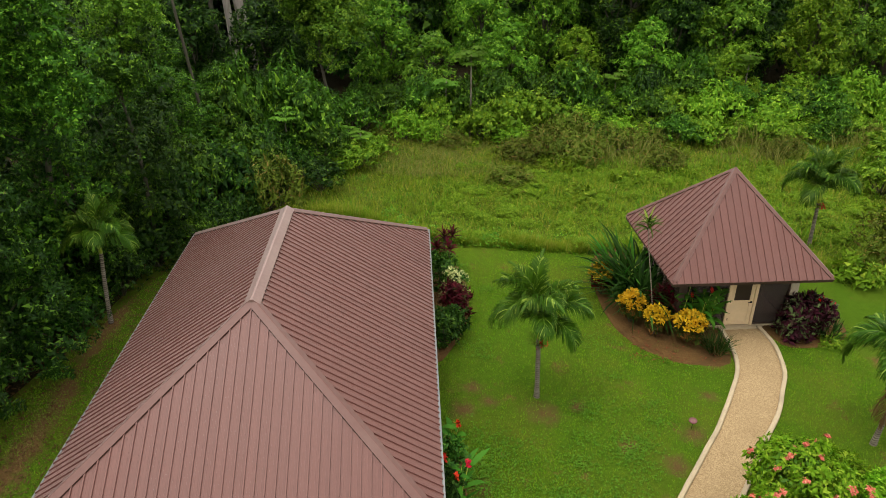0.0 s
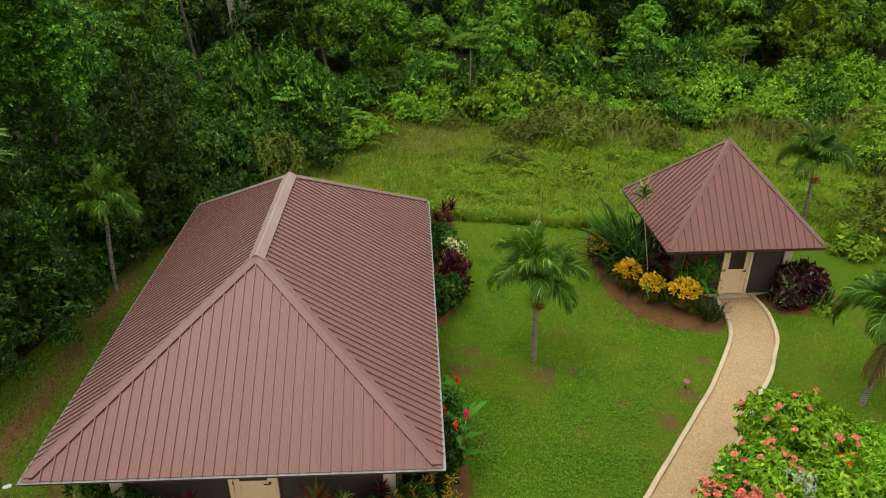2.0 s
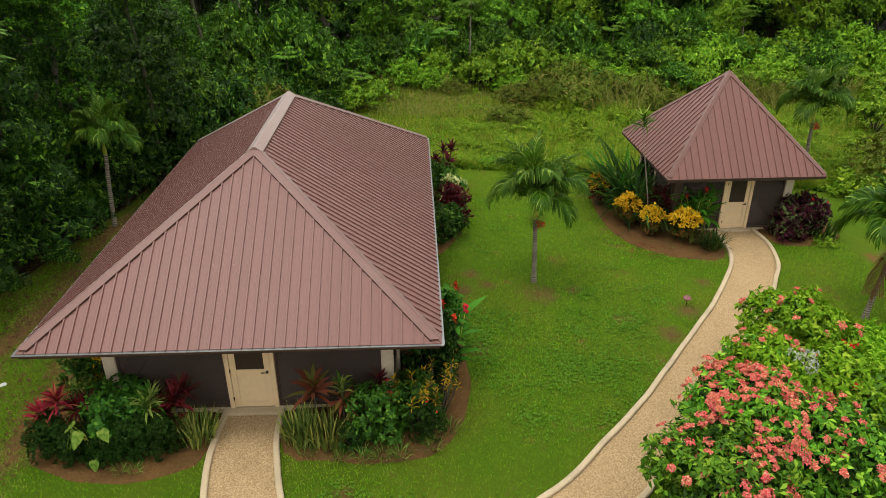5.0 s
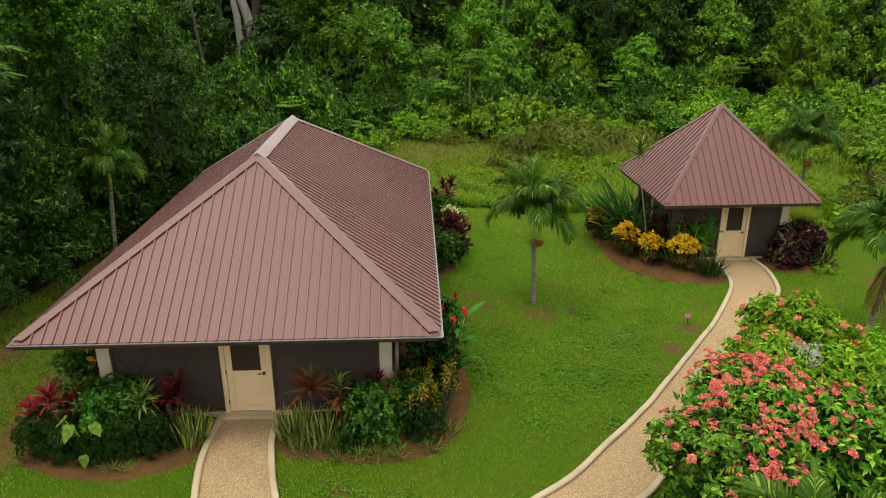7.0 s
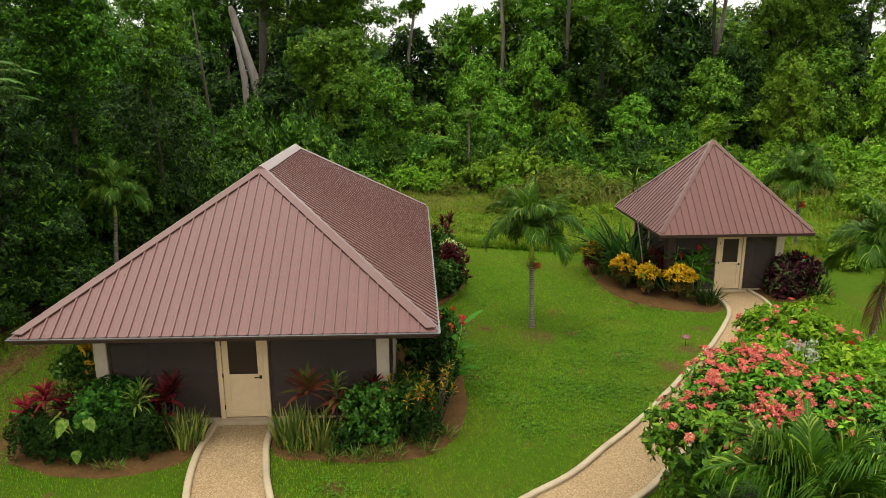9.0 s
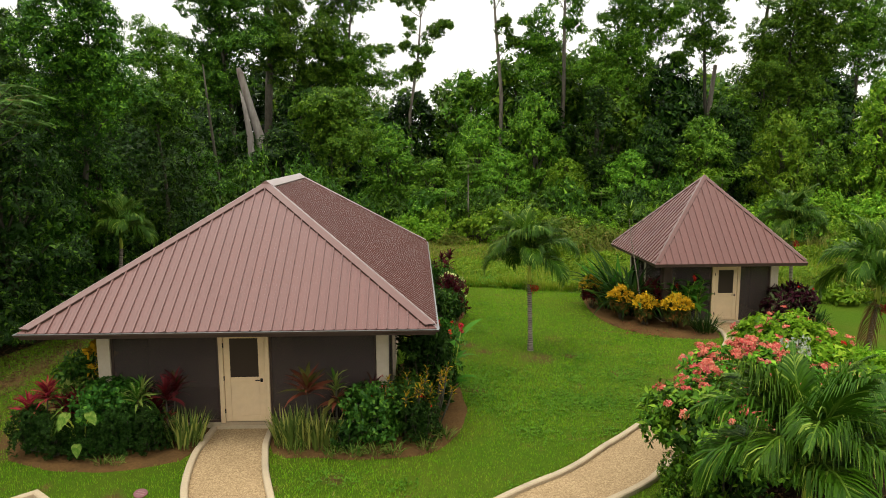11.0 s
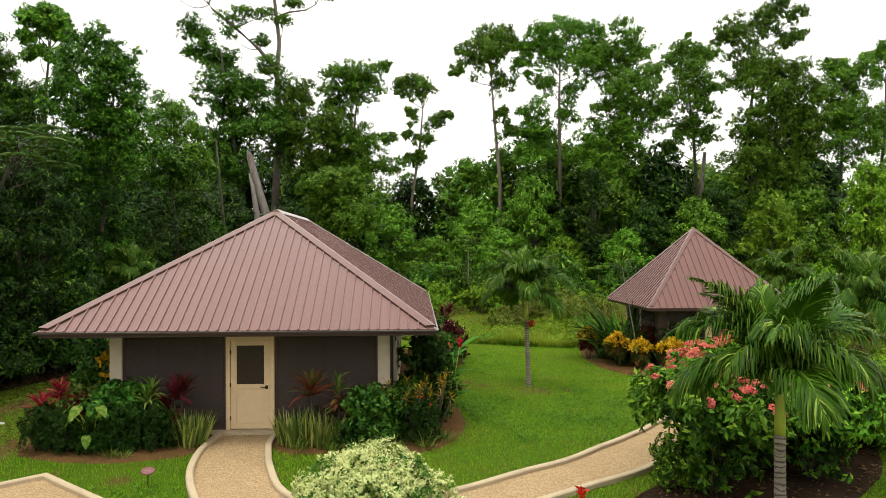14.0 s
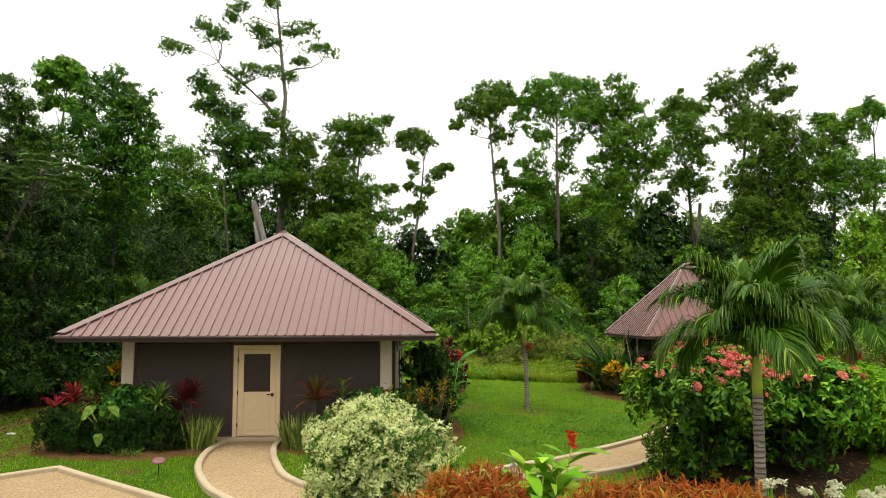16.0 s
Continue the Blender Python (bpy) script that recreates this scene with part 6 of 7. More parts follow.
def palm(label, x, y, base_z, stem, shaft, length, count, seed, lean=(0, 0), fruit=False, dead=0, r=0.075):
    rng = random.Random(seed)
    p = thing("palm_tree", label, "palm", "garden palms", at=(x, y, base_z))
    k = 36
    pts, radii = [], []
    for i in range(k):
        s = i / (k - 1)
        pts.append((lean[0] * s ** 1.3, lean[1] * s ** 1.3, -0.1 + (stem + 0.1) * s))
        radii.append(r * (1.35 - 0.4 * min(1, s * 4) - 0.1 * s + (0.05 if i % 2 else 0)))
    vs, fs = tube(pts, radii, 12)
    under("trunk", mesh_of("trunk", vs, fs, PALMTRUNK), p)
    tx, ty = lean
    vs, fs = tube([(tx, ty, stem - 0.02), (tx, ty, stem + shaft * 0.2), (tx, ty, stem + shaft * 0.7), (tx, ty, stem + shaft)], [r * 0.8, r * 0.9, r * 0.68, r * 0.4], 12)
    under("crownshaft", mesh_of("crownshaft", vs, fs, SHAFT, True), p, "smooth yellow-green crownshaft")
    for i in range(count):
        s = i / count
        f = under("frond", FRONDS[min(3, int(s * 4 * 0.999))], p)
        l = length * rng.uniform(0.88, 1.1)
        f.matrix_local = pose(tx, ty, stem + shaft * (1 - 0.25 * s), rng.uniform(-14, 14), rng.uniform(-10, 10), i * 137.5 + rng.uniform(-12, 12)) @ Matrix.Diagonal((l, l, l, 1))
    for i in range(dead):
        f = under("dead_frond", DEAD_FROND, p, "brown dead hanging frond")
        l = length * 0.75
        f.matrix_local = pose(tx, ty, stem + shaft * 0.3, 0, 0, 150 + 60 * i) @ Matrix.Diagonal((l, l, l, 1))
    if fruit:
        nrng = np.random.default_rng(seed)
        d = unit(nrng.normal(0, 1, (260, 3)) * [1, 1, 0.7])
        c = np.array([tx, ty, stem - 0.02]) + d * nrng.uniform(0.08, 0.3, (260, 1)) * [1, 1, 0.6]
        q = leaf_quads(c, d, np.tile([0, 0, 1.0], (260, 1)) + 0.01, np.full(260, 0.13), np.full(260, 0.018))
        under("flower_stalks", quads_mesh("flower_stalks", q, L_VARIEG), p, "pale branched flower stalks")
        c = np.array([tx + 0.12, ty - 0.1, stem - 0.12]) + nrng.normal(0, 0.06, (60, 3))
        q = rosettes(nrng, c, unit(nrng.normal(0, 1, (60, 3))), 3, 0.05, 0.8)
        tagged(under("fruit", quads_mesh("fruit", q, F_RED), p, "small cluster of red palm fruit"), kind="stuff")
    return p


palm("young feather palm with a grey ringed trunk on the lawn", 7.15, 5.74, -0.06, 2.05, 0.72, 1.95, 20, 1, (-0.05, 0.05), True)
palm("young feather palm behind the pavilion with red fruit", 20.2, 15.2, -0.18, 2.2, 0.65, 1.95, 15, 2, (-0.3, -0.4), True)
palm("young feather palm with hanging dead fronds beside the flowering shrubs", 16.0, 3.44, -0.18, 1.95, 0.7, 2.05, 16, 3, (0.3, 0.1), True, 2)
palm("feather palm with a green crownshaft standing before the flowering shrubs", 8.12, -7.62, -0.1, 1.95, 0.62, 1.68, 18, 4, (0.02, 0.02))
palm("small feather palm at the wood's edge", -6.9, 10.3, -0.03, 2.5, 0.5, 1.75, 14, 5, (0.0, 0.5))


# ---------------------------------------------------------------- garden plants
def rosette_plant(seed, name, label, category, material, x, y, height, n, length, width, heads=1, droop=(0.6, 1.6), lift=(0.3, 1.45), stem=True, spread=0.18, group=""):
    """Cordylines, dracaenas: strap leaves in one or more heads on thin stems."""
    rng = np.random.default_rng(seed)
    z = float(ground_z(x, y)) + 0.06
    t = thing(name, label, category, group, at=(x, y, z))
    strips, stems = [], []
    for h in range(heads):
        a = h * 2.4 + rng.uniform(0, 1)
        d = 0 if heads == 1 else spread * rng.uniform(0.6, 1.2)
        top = max(0.05, (height - length * 0.55) * (1 if h == 0 else rng.uniform(0.55, 0.95)))
        c = np.array([d * math.cos(a), d * math.sin(a), top])
        if stem:
            stems.append(tube([(c[0] * 0.3, c[1] * 0.3, -0.1), (c[0] * 0.8, c[1] * 0.8, top * 0.6), tuple(c)], [0.022, 0.018, 0.014], 6))
        u = np.linspace(0, 1, n)
        base = c + np.stack([np.zeros(n), np.zeros(n), -0.16 * u * min(1, top)], -1)
        strips.append(blades(rng, base, np.arange(n) * 2.4 + rng.uniform(-0.3, 0.3, n), np.interp(u, [0, 1], [lift[1], lift[0]]) + rng.normal(0, 0.12, n),
                             length * rng.uniform(0.7, 1.1, n), width * rng.uniform(0.8, 1.15, n), rng.uniform(*droop, n), 5))
    for vs, fs in stems:
        under("stem", mesh_of("stem", vs, fs, BARK, True), t)
    under("leaves", strips_mesh("leaves", np.concatenate(strips), material), t)
    return t


def clump(seed, name, label, category, material, x, y, radius, n, length, width, lift=(1.1, 1.55), droop=(0.1, 0.7), group="", k=4):
    """Blades that rise straight from the ground over a disc."""
    rng = np.random.default_rng(seed)
    a, d = rng.uniform(0, 2 * math.pi, n), radius * np.sqrt(rng.uniform(0, 1, n))
    base = np.stack([d * np.cos(a), d * np.sin(a), np.zeros(n)], -1)
    s = blades(rng, base, a + rng.normal(0, 0.8, n), rng.uniform(*lift, n), length * rng.uniform(0.6, 1.1, n), width * rng.uniform(0.8, 1.2, n), rng.uniform(*droop, n), k)
    t = thing(name, label, category, group, at=(x, y, float(ground_z(x, y)) + 0.05))
    under("leaves", strips_mesh("leaves", s, material), t)
    return t


HEADS = {}


def flower_head(material, size, k=None):
    """A tuft of small five-petalled flowers; three shared variants of each kind."""
    key = (material.name, size)
    if key not in HEADS:
        HEADS[key] = []
        for s in range(3):
            rng = np.random.default_rng(s)
            m = 26 if size > 0.045 else 3
            d = unit(rng.normal(0, 1, (m, 3)) * [1, 1, 0.6] + [0, 0, 0.4])
            HEADS[key].append(quads_mesh("flower_head", rosettes(rng, d * size * rng.uniform(0.5, 2.0, (m, 1)) * np.array([1, 1, 0.5]), unit(d + [0, 0, 0.6]), 5, size * 0.8, 0.8, 0.85, 0.0), material))
    return HEADS[key][frng.randrange(3)]


def garden_shrub(seed, label, material, x, y, radius, height, length=0.11, width=0.5, density=22, per=7, flowers=None, flower_n=0, flower_size=0.06, name="garden_shrub", squash=1.0, n=9,
                 core=None, top_only=True, skirt=1.1, low_share=1.0, deep=0.4):
    rng = np.random.default_rng(seed)
    t = thing(name, label, "shrub", at=(x, y, float(ground_z(x, y)) + 0.04))
    lobes, under_lobes = [], []
    for i in range(n):
        a, d = i * 2.4 + rng.uniform(-0.4, 0.4), radius * math.sqrt((i + 0.2) / n) * 0.62
        r = radius * rng.uniform(0.4, 0.55)
        z = max(r * 0.6, height - r * 0.85 - (d / radius) ** 2 * height * 0.45)
        lobes.append(((d * math.cos(a), d * math.sin(a) * squash, z), (r, r * squash, r * 0.9)))
        if z > 1.6 * r:
            (lobes if low_share == 1 else under_lobes).append(((d * math.cos(a) * skirt, d * math.sin(a) * squash * skirt, z * 0.45), (r * 0.86 * skirt, r * squash * 0.86 * skirt, max(r * 0.9, z * 0.45))))
    vs, fs = joined(*[limb(rng, (rng.uniform(-0.05, 0.05), rng.uniform(-0.05, 0.05), -0.1), c, 0.02, 0.006, 0.06) for c, r in lobes])
    under("branchwork", mesh_of("branchwork", vs, fs, BARK, True), t)
    quads = crown_quads(rng, lobes, density, per, length, width, low=-0.7, deep=deep)
    if under_lobes:
        quads = np.concatenate([quads, crown_quads(rng, under_lobes, density * low_share, per, length, width, low=-0.7)])
    under("leaves", (leaves_mesh if density > 200 else quads_mesh)("leaves", quads, material), t)
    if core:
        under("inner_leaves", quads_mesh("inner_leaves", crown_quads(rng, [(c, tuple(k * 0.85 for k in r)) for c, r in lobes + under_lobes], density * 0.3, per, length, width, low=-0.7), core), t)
    if flowers:
        pts, outs = [], []
        for c, r in lobes:
            p, o = lobe_points(rng, c, tuple(k * 1.15 for k in r), 30, 0.45 if top_only else -0.5, 0.03)
            pts.append(p), outs.append(o)
        pts, outs = np.concatenate(pts), np.concatenate(outs)
        if top_only:
            high = pts[:, 2] > height * 0.62
            pts, outs = pts[high], outs[high]
        keep = rng.permutation(len(pts))[:flower_n]
        pts, outs = pts[keep], outs[keep]
        for p, o in zip(pts, outs):
            ob = under("flower_head", flower_head(flowers, flower_size), t)
            ob.matrix_local = Matrix.Translation(p) @ Vector(o + np.array([0, 0, 0.5])).to_track_quat("Z", "Y").to_matrix().to_4x4() @ pose(0, 0, 0, 0, 0, rng.uniform(0, 360)) @ Matrix.Scale(rng.uniform(0.6, 1.0), 4)
    return t


# house, front-left bed
rosette_plant(1, "cordyline", "bright red cordyline with arching strap leaves", "plant", L_RED, -3.9, -1.05, 1.38, 52, 0.46, 0.06, 2, group="cordylines")
rosette_plant(2, "cordyline", "dark maroon cordyline in the house bed", "plant", L_MAROON, -3.32, -0.85, 1.15, 30, 0.42, 0.055, 2, group="cordylines")
garden_shrub(3, "yellow-green croton shrub at the house corner", L_VARIEG, -3.55, -0.25, 0.38, 1.15, 0.14, 0.4, 26)
garden_shrub(4, "dark green shrub beside the house wall", L_SHRUB, -3.75, 0.75, 0.75, 1.55, 0.13, 0.45, 18)
garden_shrub(5, "broad mid-green shrub in the front bed", L_SHRUB, -2.6, -0.8, 0.8, 1.38, 0.1, 0.6, 40)
for i, (x, y, r, h) in enumerate(((-3.95, -1.3, 0.52, 0.98), (-3.35, -1.5, 0.47, 0.85), (-2.75, -1.58, 0.45, 0.78), (-2.15, -1.42, 0.52, 1.0), (-1.65, -1.35, 0.44, 0.95))):
    garden_shrub(60 + i, "clipped dark box shrub in the front bed", L_BOX, x, y + 0.08, r * 0.9, h, 0.05, 0.4, 170, 8, name="box_shrub", deep=0.12, core=L_BOX)
rosette_plant(6, "dracaena", "green and yellow variegated dracaena", "plant", L_VARIEG, -1.98, -0.95, 1.35, 28, 0.48, 0.055, 4, group="dracaenas")
rosette_plant(7, "cordyline", "maroon-red cordyline beside the house door", "plant", L_MAROON, -1.42, -0.85, 1.4, 40, 0.48, 0.068, 3, lift=(0.5, 1.5), group="cordylines")
rosette_plant(77, "cordyline", "low orange-tipped cordyline shoot", "plant", L_BRONZE, -1.35, -1.0, 0.75, 8, 0.35, 0.08, 1, group="cordylines")
clump(8, "snake_plant", "clump of yellow-edged snake plants beside the path", "plant", L_SNAKE, -1.02, -0.98, 0.33, 150, 0.72, 0.044, (1.08, 1.55), (0.0, 0.55))
clump(9, "liriope", "small tuft of pale variegated border grass", "plant", L_VARIEG, -2.35, -1.82, 0.14, 40, 0.24, 0.016, (0.7, 1.4), (0.4, 1.4), "border tufts")
clump(10, "liriope", "small tuft of pale variegated border grass", "plant", L_VARIEG, -2.05, -1.84, 0.12, 34, 0.22, 0.016, (0.7, 1.4), (0.4, 1.4), "border tufts")
garden_shrub(11, "yellow-leaved croton by the house wall", L_YELLOW, -3.3, 0.5, 0.26, 1.85, 0.2, 0.42, 16, 6, n=4)


def elephant_ear(x, y, leaves):
    t = thing("elephant_ear", "pale-green variegated elephant ear with big heart-shaped leaves", "plant", at=(x, y, float(ground_z(x, y)) + 0.05))
    for i, (a, d, h, s, tilt) in enumerate(leaves):
        c = Vector((d * math.cos(a), d * math.sin(a), h))
        vs, fs = tube([(0, 0, -0.05), tuple(c * 0.5 + Vector((0, 0, h * 0.25))), tuple(c)], [0.016, 0.012, 0.008], 5)
        under("stalk", mesh_of("stalk", vs, fs, SHAFT, True), t)
        half = [(0.0, -0.12), (0.14, -0.3), (0.29, -0.24), (0.37, -0.06), (0.35, 0.12), (0.29, 0.28), (0.22, 0.45), (0.11, 0.63), (0.0, 0.8)]
        vs, fs = [], []
        for k, (px, py) in enumerate(half):
            ruffle = 0.035 * s * (1 if k % 2 else -1)
            vs += [(0, py * s, -abs(py) * 0.12 * s), (px * s, py * s, 0.1 * px * s + ruffle), (-px * s, py * s, 0.1 * px * s - ruffle)]
        for j in range(len(half) - 1):
            b = j * 3
            fs += [(b, b + 1, b + 4, b + 3), (b, b + 3, b + 5, b + 2)]
        ob = under("leaf_blade", mesh_of("leaf_blade", vs, fs, L_EAR, True), t)
        ob.matrix_local = Matrix.Translation(c) @ pose(0, 0, 0, 0, 0, math.degrees(a) - 90) @ pose(0, 0, 0, tilt, 0, 0)


elephant_ear(-2.85, -1.5, [(-1.9, 0.36, 0.95, 0.36, -48), (-2.5, 0.36, 0.86, 0.4, -66), (-1.3, 0.54, 0.42, 0.25, -74), (-0.7, 0.42, 0.95, 0.3, -40), (-2.75, 0.46, 0.72, 0.36, -72), (-2.9, 0.34, 1.0, 0.3, -40)])
# house, front-right bed
rosette_plant(21, "cordyline", "bronze-red cordyline above the snake plants", "plant", L_BRONZE, 1.45, -0.72, 1.42, 34, 0.62, 0.1, 1, group="cordylines")
rosette_plant(22, "dracaena", "dracaena with red lower and yellow-green upper leaves", "plant", L_VARIEG, 2.05, -0.8, 1.38, 22, 0.42, 0.065, 1, lift=(0.7, 1.5), group="dracaenas")
rosette_plant(23, "cordyline", "red cordyline under the dracaena", "plant", L_BRONZE, 2.06, -0.82, 1.12, 28, 0.48, 0.085, 1, lift=(-0.2, 0.9), group="cordylines")
rosette_plant(24, "cordyline", "low dark red cordyline by the wall", "plant", L_MAROON, 2.5, -0.35, 1.1, 24, 0.35, 0.06, 3, spread=0.35, group="cordylines")
clump(25, "snake_plant", "broad clump of yellow-edged snake plants beside the path", "plant", L_SNAKE, 1.15, -1.05, 0.34, 150, 0.72, 0.044, (1.08, 1.55), (0.0, 0.55))
clump(26, "snake_plant", "broad clump of yellow-edged snake plants in the bed", "plant", L_SNAKE, 1.75, -1.15, 0.36, 150, 0.7, 0.044, (1.08, 1.55), (0.0, 0.55))
garden_shrub(27, "green hibiscus shrub with a few red flowers", L_SHRUB, 2.8, -1.0, 0.68, 1.28, 0.09, 0.6, 46, 7, F_RED, 5, 0.04)
garden_shrub(28, "green and yellow croton at the bed corner", L_SHRUB, 3.55, -0.62, 0.55, 1.28, 0.17, 0.35, 20, 7)
rosette_plant(29, "croton", "yellow-orange croton top in the bed corner", "plant", L_CROTON, 3.45, -0.8, 1.34, 16, 0.17, 0.03, 18, spread=0.5)
rosette_plant(30, "croton", "yellow-orange croton top beside the hibiscus", "plant", L_CROTON, 3.95, -0.5, 1.5, 16, 0.17, 0.03, 18, spread=0.5)
garden_shrub(31, "dark box shrub with tiny red flowers", L_BOX, 3.75, -1.02, 0.48, 1.0, 0.06, 0.4, 75, 8, F_RED, 5, 0.03, name="box_shrub", deep=0.12)
garden_shrub(32, "low dark box shrub between the snake plants", L_BOX, 2.25, -1.3, 0.35, 0.55, 0.075, 0.5, 36, 8, name="box_shrub")
garden_shrub(33, "tall dark shrub under the eave", L_BOX, 3.95, 0.55, 0.72, 2.2, 0.15, 0.4, 26, 7)
garden_shrub(34, "green shrub at the house corner", L_SHRUB, 4.2, 1.75, 0.7, 1.95, 0.13, 0.45, 26, 7, F_RED, 4, 0.05)
for i, (x, y) in enumerate(((2.05, -1.6), (2.45, -1.66), (2.9, -1.62), (3.25, -1.6), (3.9, -1.4), (4.3, -0.9), (1.3, -1.45))):
    clump(80 + i, "liriope", "small tuft of pale variegated border grass", "plant", L_VARIEG, x, y, 0.17, 60, 0.32, 0.018, (0.7, 1.4), (0.4, 1.4), "border tufts")


def ginger(seed, x, y, height, label, flowers=3, leaves=22, head=0.22, material=L_GINGER):
    rng = np.random.default_rng(seed)
    t = thing("ginger_plant", label, "plant", at=(x, y, float(ground_z(x, y)) + 0.05))
    stems, q, fl = [], [], []
    for i in range(max(flowers, 4)):
        a = i * 2.4
        top = np.array([0.3 * math.cos(a), 0.3 * math.sin(a), height * rng.uniform(0.75, 1.0)])
        stems.append(tube([(0.1 * math.cos(a), 0.1 * math.sin(a), -0.05), tuple(top * [0.6, 0.6, 0.6]), tuple(top)], [0.014, 0.012, 0.008], 5))
        m = leaves // 4
        s = np.linspace(0.3, 0.95, m)
        base = top * s[:, None] * [1, 1, 1]
        az = a + np.arange(m) * math.pi + rng.normal(0, 0.5, m)
        q.append(blades(rng, base, az, rng.uniform(0.3, 0.9, m), np.full(m, 0.62 if height > 1.5 else 0.42) * rng.uniform(0.8, 1.2, m), np.full(m, 0.15), rng.uniform(0.5, 1.4, m), 5))
        if i < flowers:
            u = np.linspace(0, 1, 12)
            c = top + np.stack([np.zeros(12), np.zeros(12), head * u], -1)
            o = unit(np.stack([np.cos(u * 30), np.sin(u * 30), np.full(12, 0.6)], -1))
            fl.append(rosettes(rng, c, o, 4, 0.075, 0.6, 0.35, 0.0))
    for vs, fs in stems:
        under("stem", mesh_of("stem", vs, fs, SHAFT, True), t)
    under("leaves", strips_mesh("leaves", np.concatenate(q), material), t)
    for f in fl:
        under("flower_spike", quads_mesh("flower_spike", f, F_RED), t, "upright red flower spike")


ginger(41, 4.45, 1.1, 1.75, "ginger plant with hot pink flower spikes under the eave", 3, 20, 0.22)
ginger(42, 4.35, 2.9, 1.4, "ginger plant with red flower spikes under the eave", 1, 26, 0.2)
# house, side bed
garden_shrub(44, "green shrub along the house side", L_SHRUB, 4.5, 8.4, 0.6, 1.4, 0.13, 0.45, 16)
garden_shrub(45, "dark red croton along the house side", L_MAROON, 4.95, 9.8, 0.55, 1.5, 0.18, 0.4, 18)
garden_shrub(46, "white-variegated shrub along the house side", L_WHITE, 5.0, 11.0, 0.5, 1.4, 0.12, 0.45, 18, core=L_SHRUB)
garden_shrub(47, "green shrub along the house side", L_SHRUB, 4.6, 12.0, 0.6, 1.6, 0.13, 0.45, 16)
rosette_plant(48, "cordyline", "red-brown cordyline at the house's back corner", "plant", L_MAROON, 4.75, 13.2, 1.9, 26, 0.5, 0.09, 4, spread=0.35, group="cordylines")
garden_shrub(49, "dark green shrub along the house side", L_BOX, 4.9, 8.9, 0.5, 1.2, 0.13, 0.45, 16)
garden_shrub(50, "green shrub at the house's back corner", L_SHRUB, 4.4, 13.4, 0.55, 1.2, 0.13, 0.45, 16)
def croton(seed, label, x, y, r, h, top, low):
    """A top-heavy croton: bare stems, dark older leaves below and a dome of bright whorls."""
    rng = np.random.default_rng(seed)
    t = thing("croton", label, "shrub", "golden crotons", at=(x, y, float(ground_z(x, y)) + 0.05))
    n = int(190 * r)
    a, d = np.arange(n) * 2.4 + rng.uniform(-0.3, 0.3, n), r * 0.92 * np.sqrt((np.arange(n) + 0.5) / n)
    z = h * (1 - 0.36 * (d / r) ** 2) - 0.04 + rng.normal(0, 0.035, n)
    tips = np.stack([d * np.cos(a), d * np.sin(a), z], -1)
    face = unit(np.stack([np.cos(a) * d / r * 0.9, np.sin(a) * d / r * 0.9, np.full(n, 0.8)], -1))
    for k in range(7):
        vs, fs = limb(rng, (rng.uniform(-0.07, 0.07), rng.uniform(-0.07, 0.07), -0.1), tips[3 + k * (n - 4) // 7] * [0.9, 0.9, 0.8], 0.014, 0.007, 0.05)
        under("stem", mesh_of("stem", vs, fs, BARK, True), t)
    under("top_leaves", quads_mesh("top_leaves", rosettes(rng, tips, face, 11, 0.14, 0.44, 0.52, 0.0), top), t)
    m = n * 2
    pick = rng.integers(0, n, m)
    old = tips[pick] * np.stack([rng.uniform(0.6, 0.98, m)] * 2 + [rng.uniform(0.45, 0.86, m)], -1)
    under("lower_leaves", quads_mesh("lower_leaves", rosettes(rng, old, unit(face[pick] * [1, 1, 0.2]), 6, 0.17, 0.3, 0.9, 0.4), low), t, "darker green and bronze older leaves")


# pavilion, left bed
for i, (x, y, r, h) in enumerate(((11.05, 9.75, 0.46, 1.2), (11.68, 8.95, 0.4, 1.05), (12.62, 8.45, 0.56, 1.12))):
    croton(90 + i, "round golden-yellow croton in the pavilion bed", x, y, r, h, L_YELLOW, L_CROTONLOW)
croton(93, "orange croton with dark red lower leaves in the pavilion bed", 10.48, 11.75, 0.48, 1.2, L_CROTON, L_MAROON)
rosette_plant(95, "cordyline", "dark red cordyline in the pavilion bed", "plant", L_MAROON, 12.05, 9.62, 1.5, 34, 0.5, 0.075, 4, spread=0.22, group="cordylines")
clump(96, "spider_lily", "large clump of broad arching yellow-green strap leaves", "plant", L_GINGER, 11.45, 12.2, 0.45, 60, 2.3, 0.11, (0.8, 1.45), (0.4, 1.5), k=6)
clump(97, "spider_lily", "large clump of dark arching strap leaves", "plant", L_BOX, 11.7, 11.5, 0.6, 120, 2.7, 0.11, (0.7, 1.45), (0.8, 2.0), k=6)
clump(103, "spider_lily", "large clump of dark arching strap leaves", "plant", L_BOX, 11.75, 10.6, 0.5, 100, 2.5, 0.12, (0.7, 1.45), (0.4, 1.5), k=6)
clump(107, "spider_lily", "clump of variegated arching strap leaves", "plant", L_VARIEG, 11.1, 11.6, 0.3, 36, 1.5, 0.1, (0.6, 1.4), (0.4, 1.5), k=6)
ginger(98, 13.1, 9.0, 1.55, "heliconia with broad leaves and a red flower before the pavilion", 1, 44, 0.18)
ginger(101, 13.5, 9.15, 1.6, "tall broad-leaved heliconia before the pavilion wall", 0, 48, 0.18)
ginger(102, 12.75, 9.55, 1.75, "tall broad-leaved heliconia at the pavilion corner", 0, 48, 0.18)
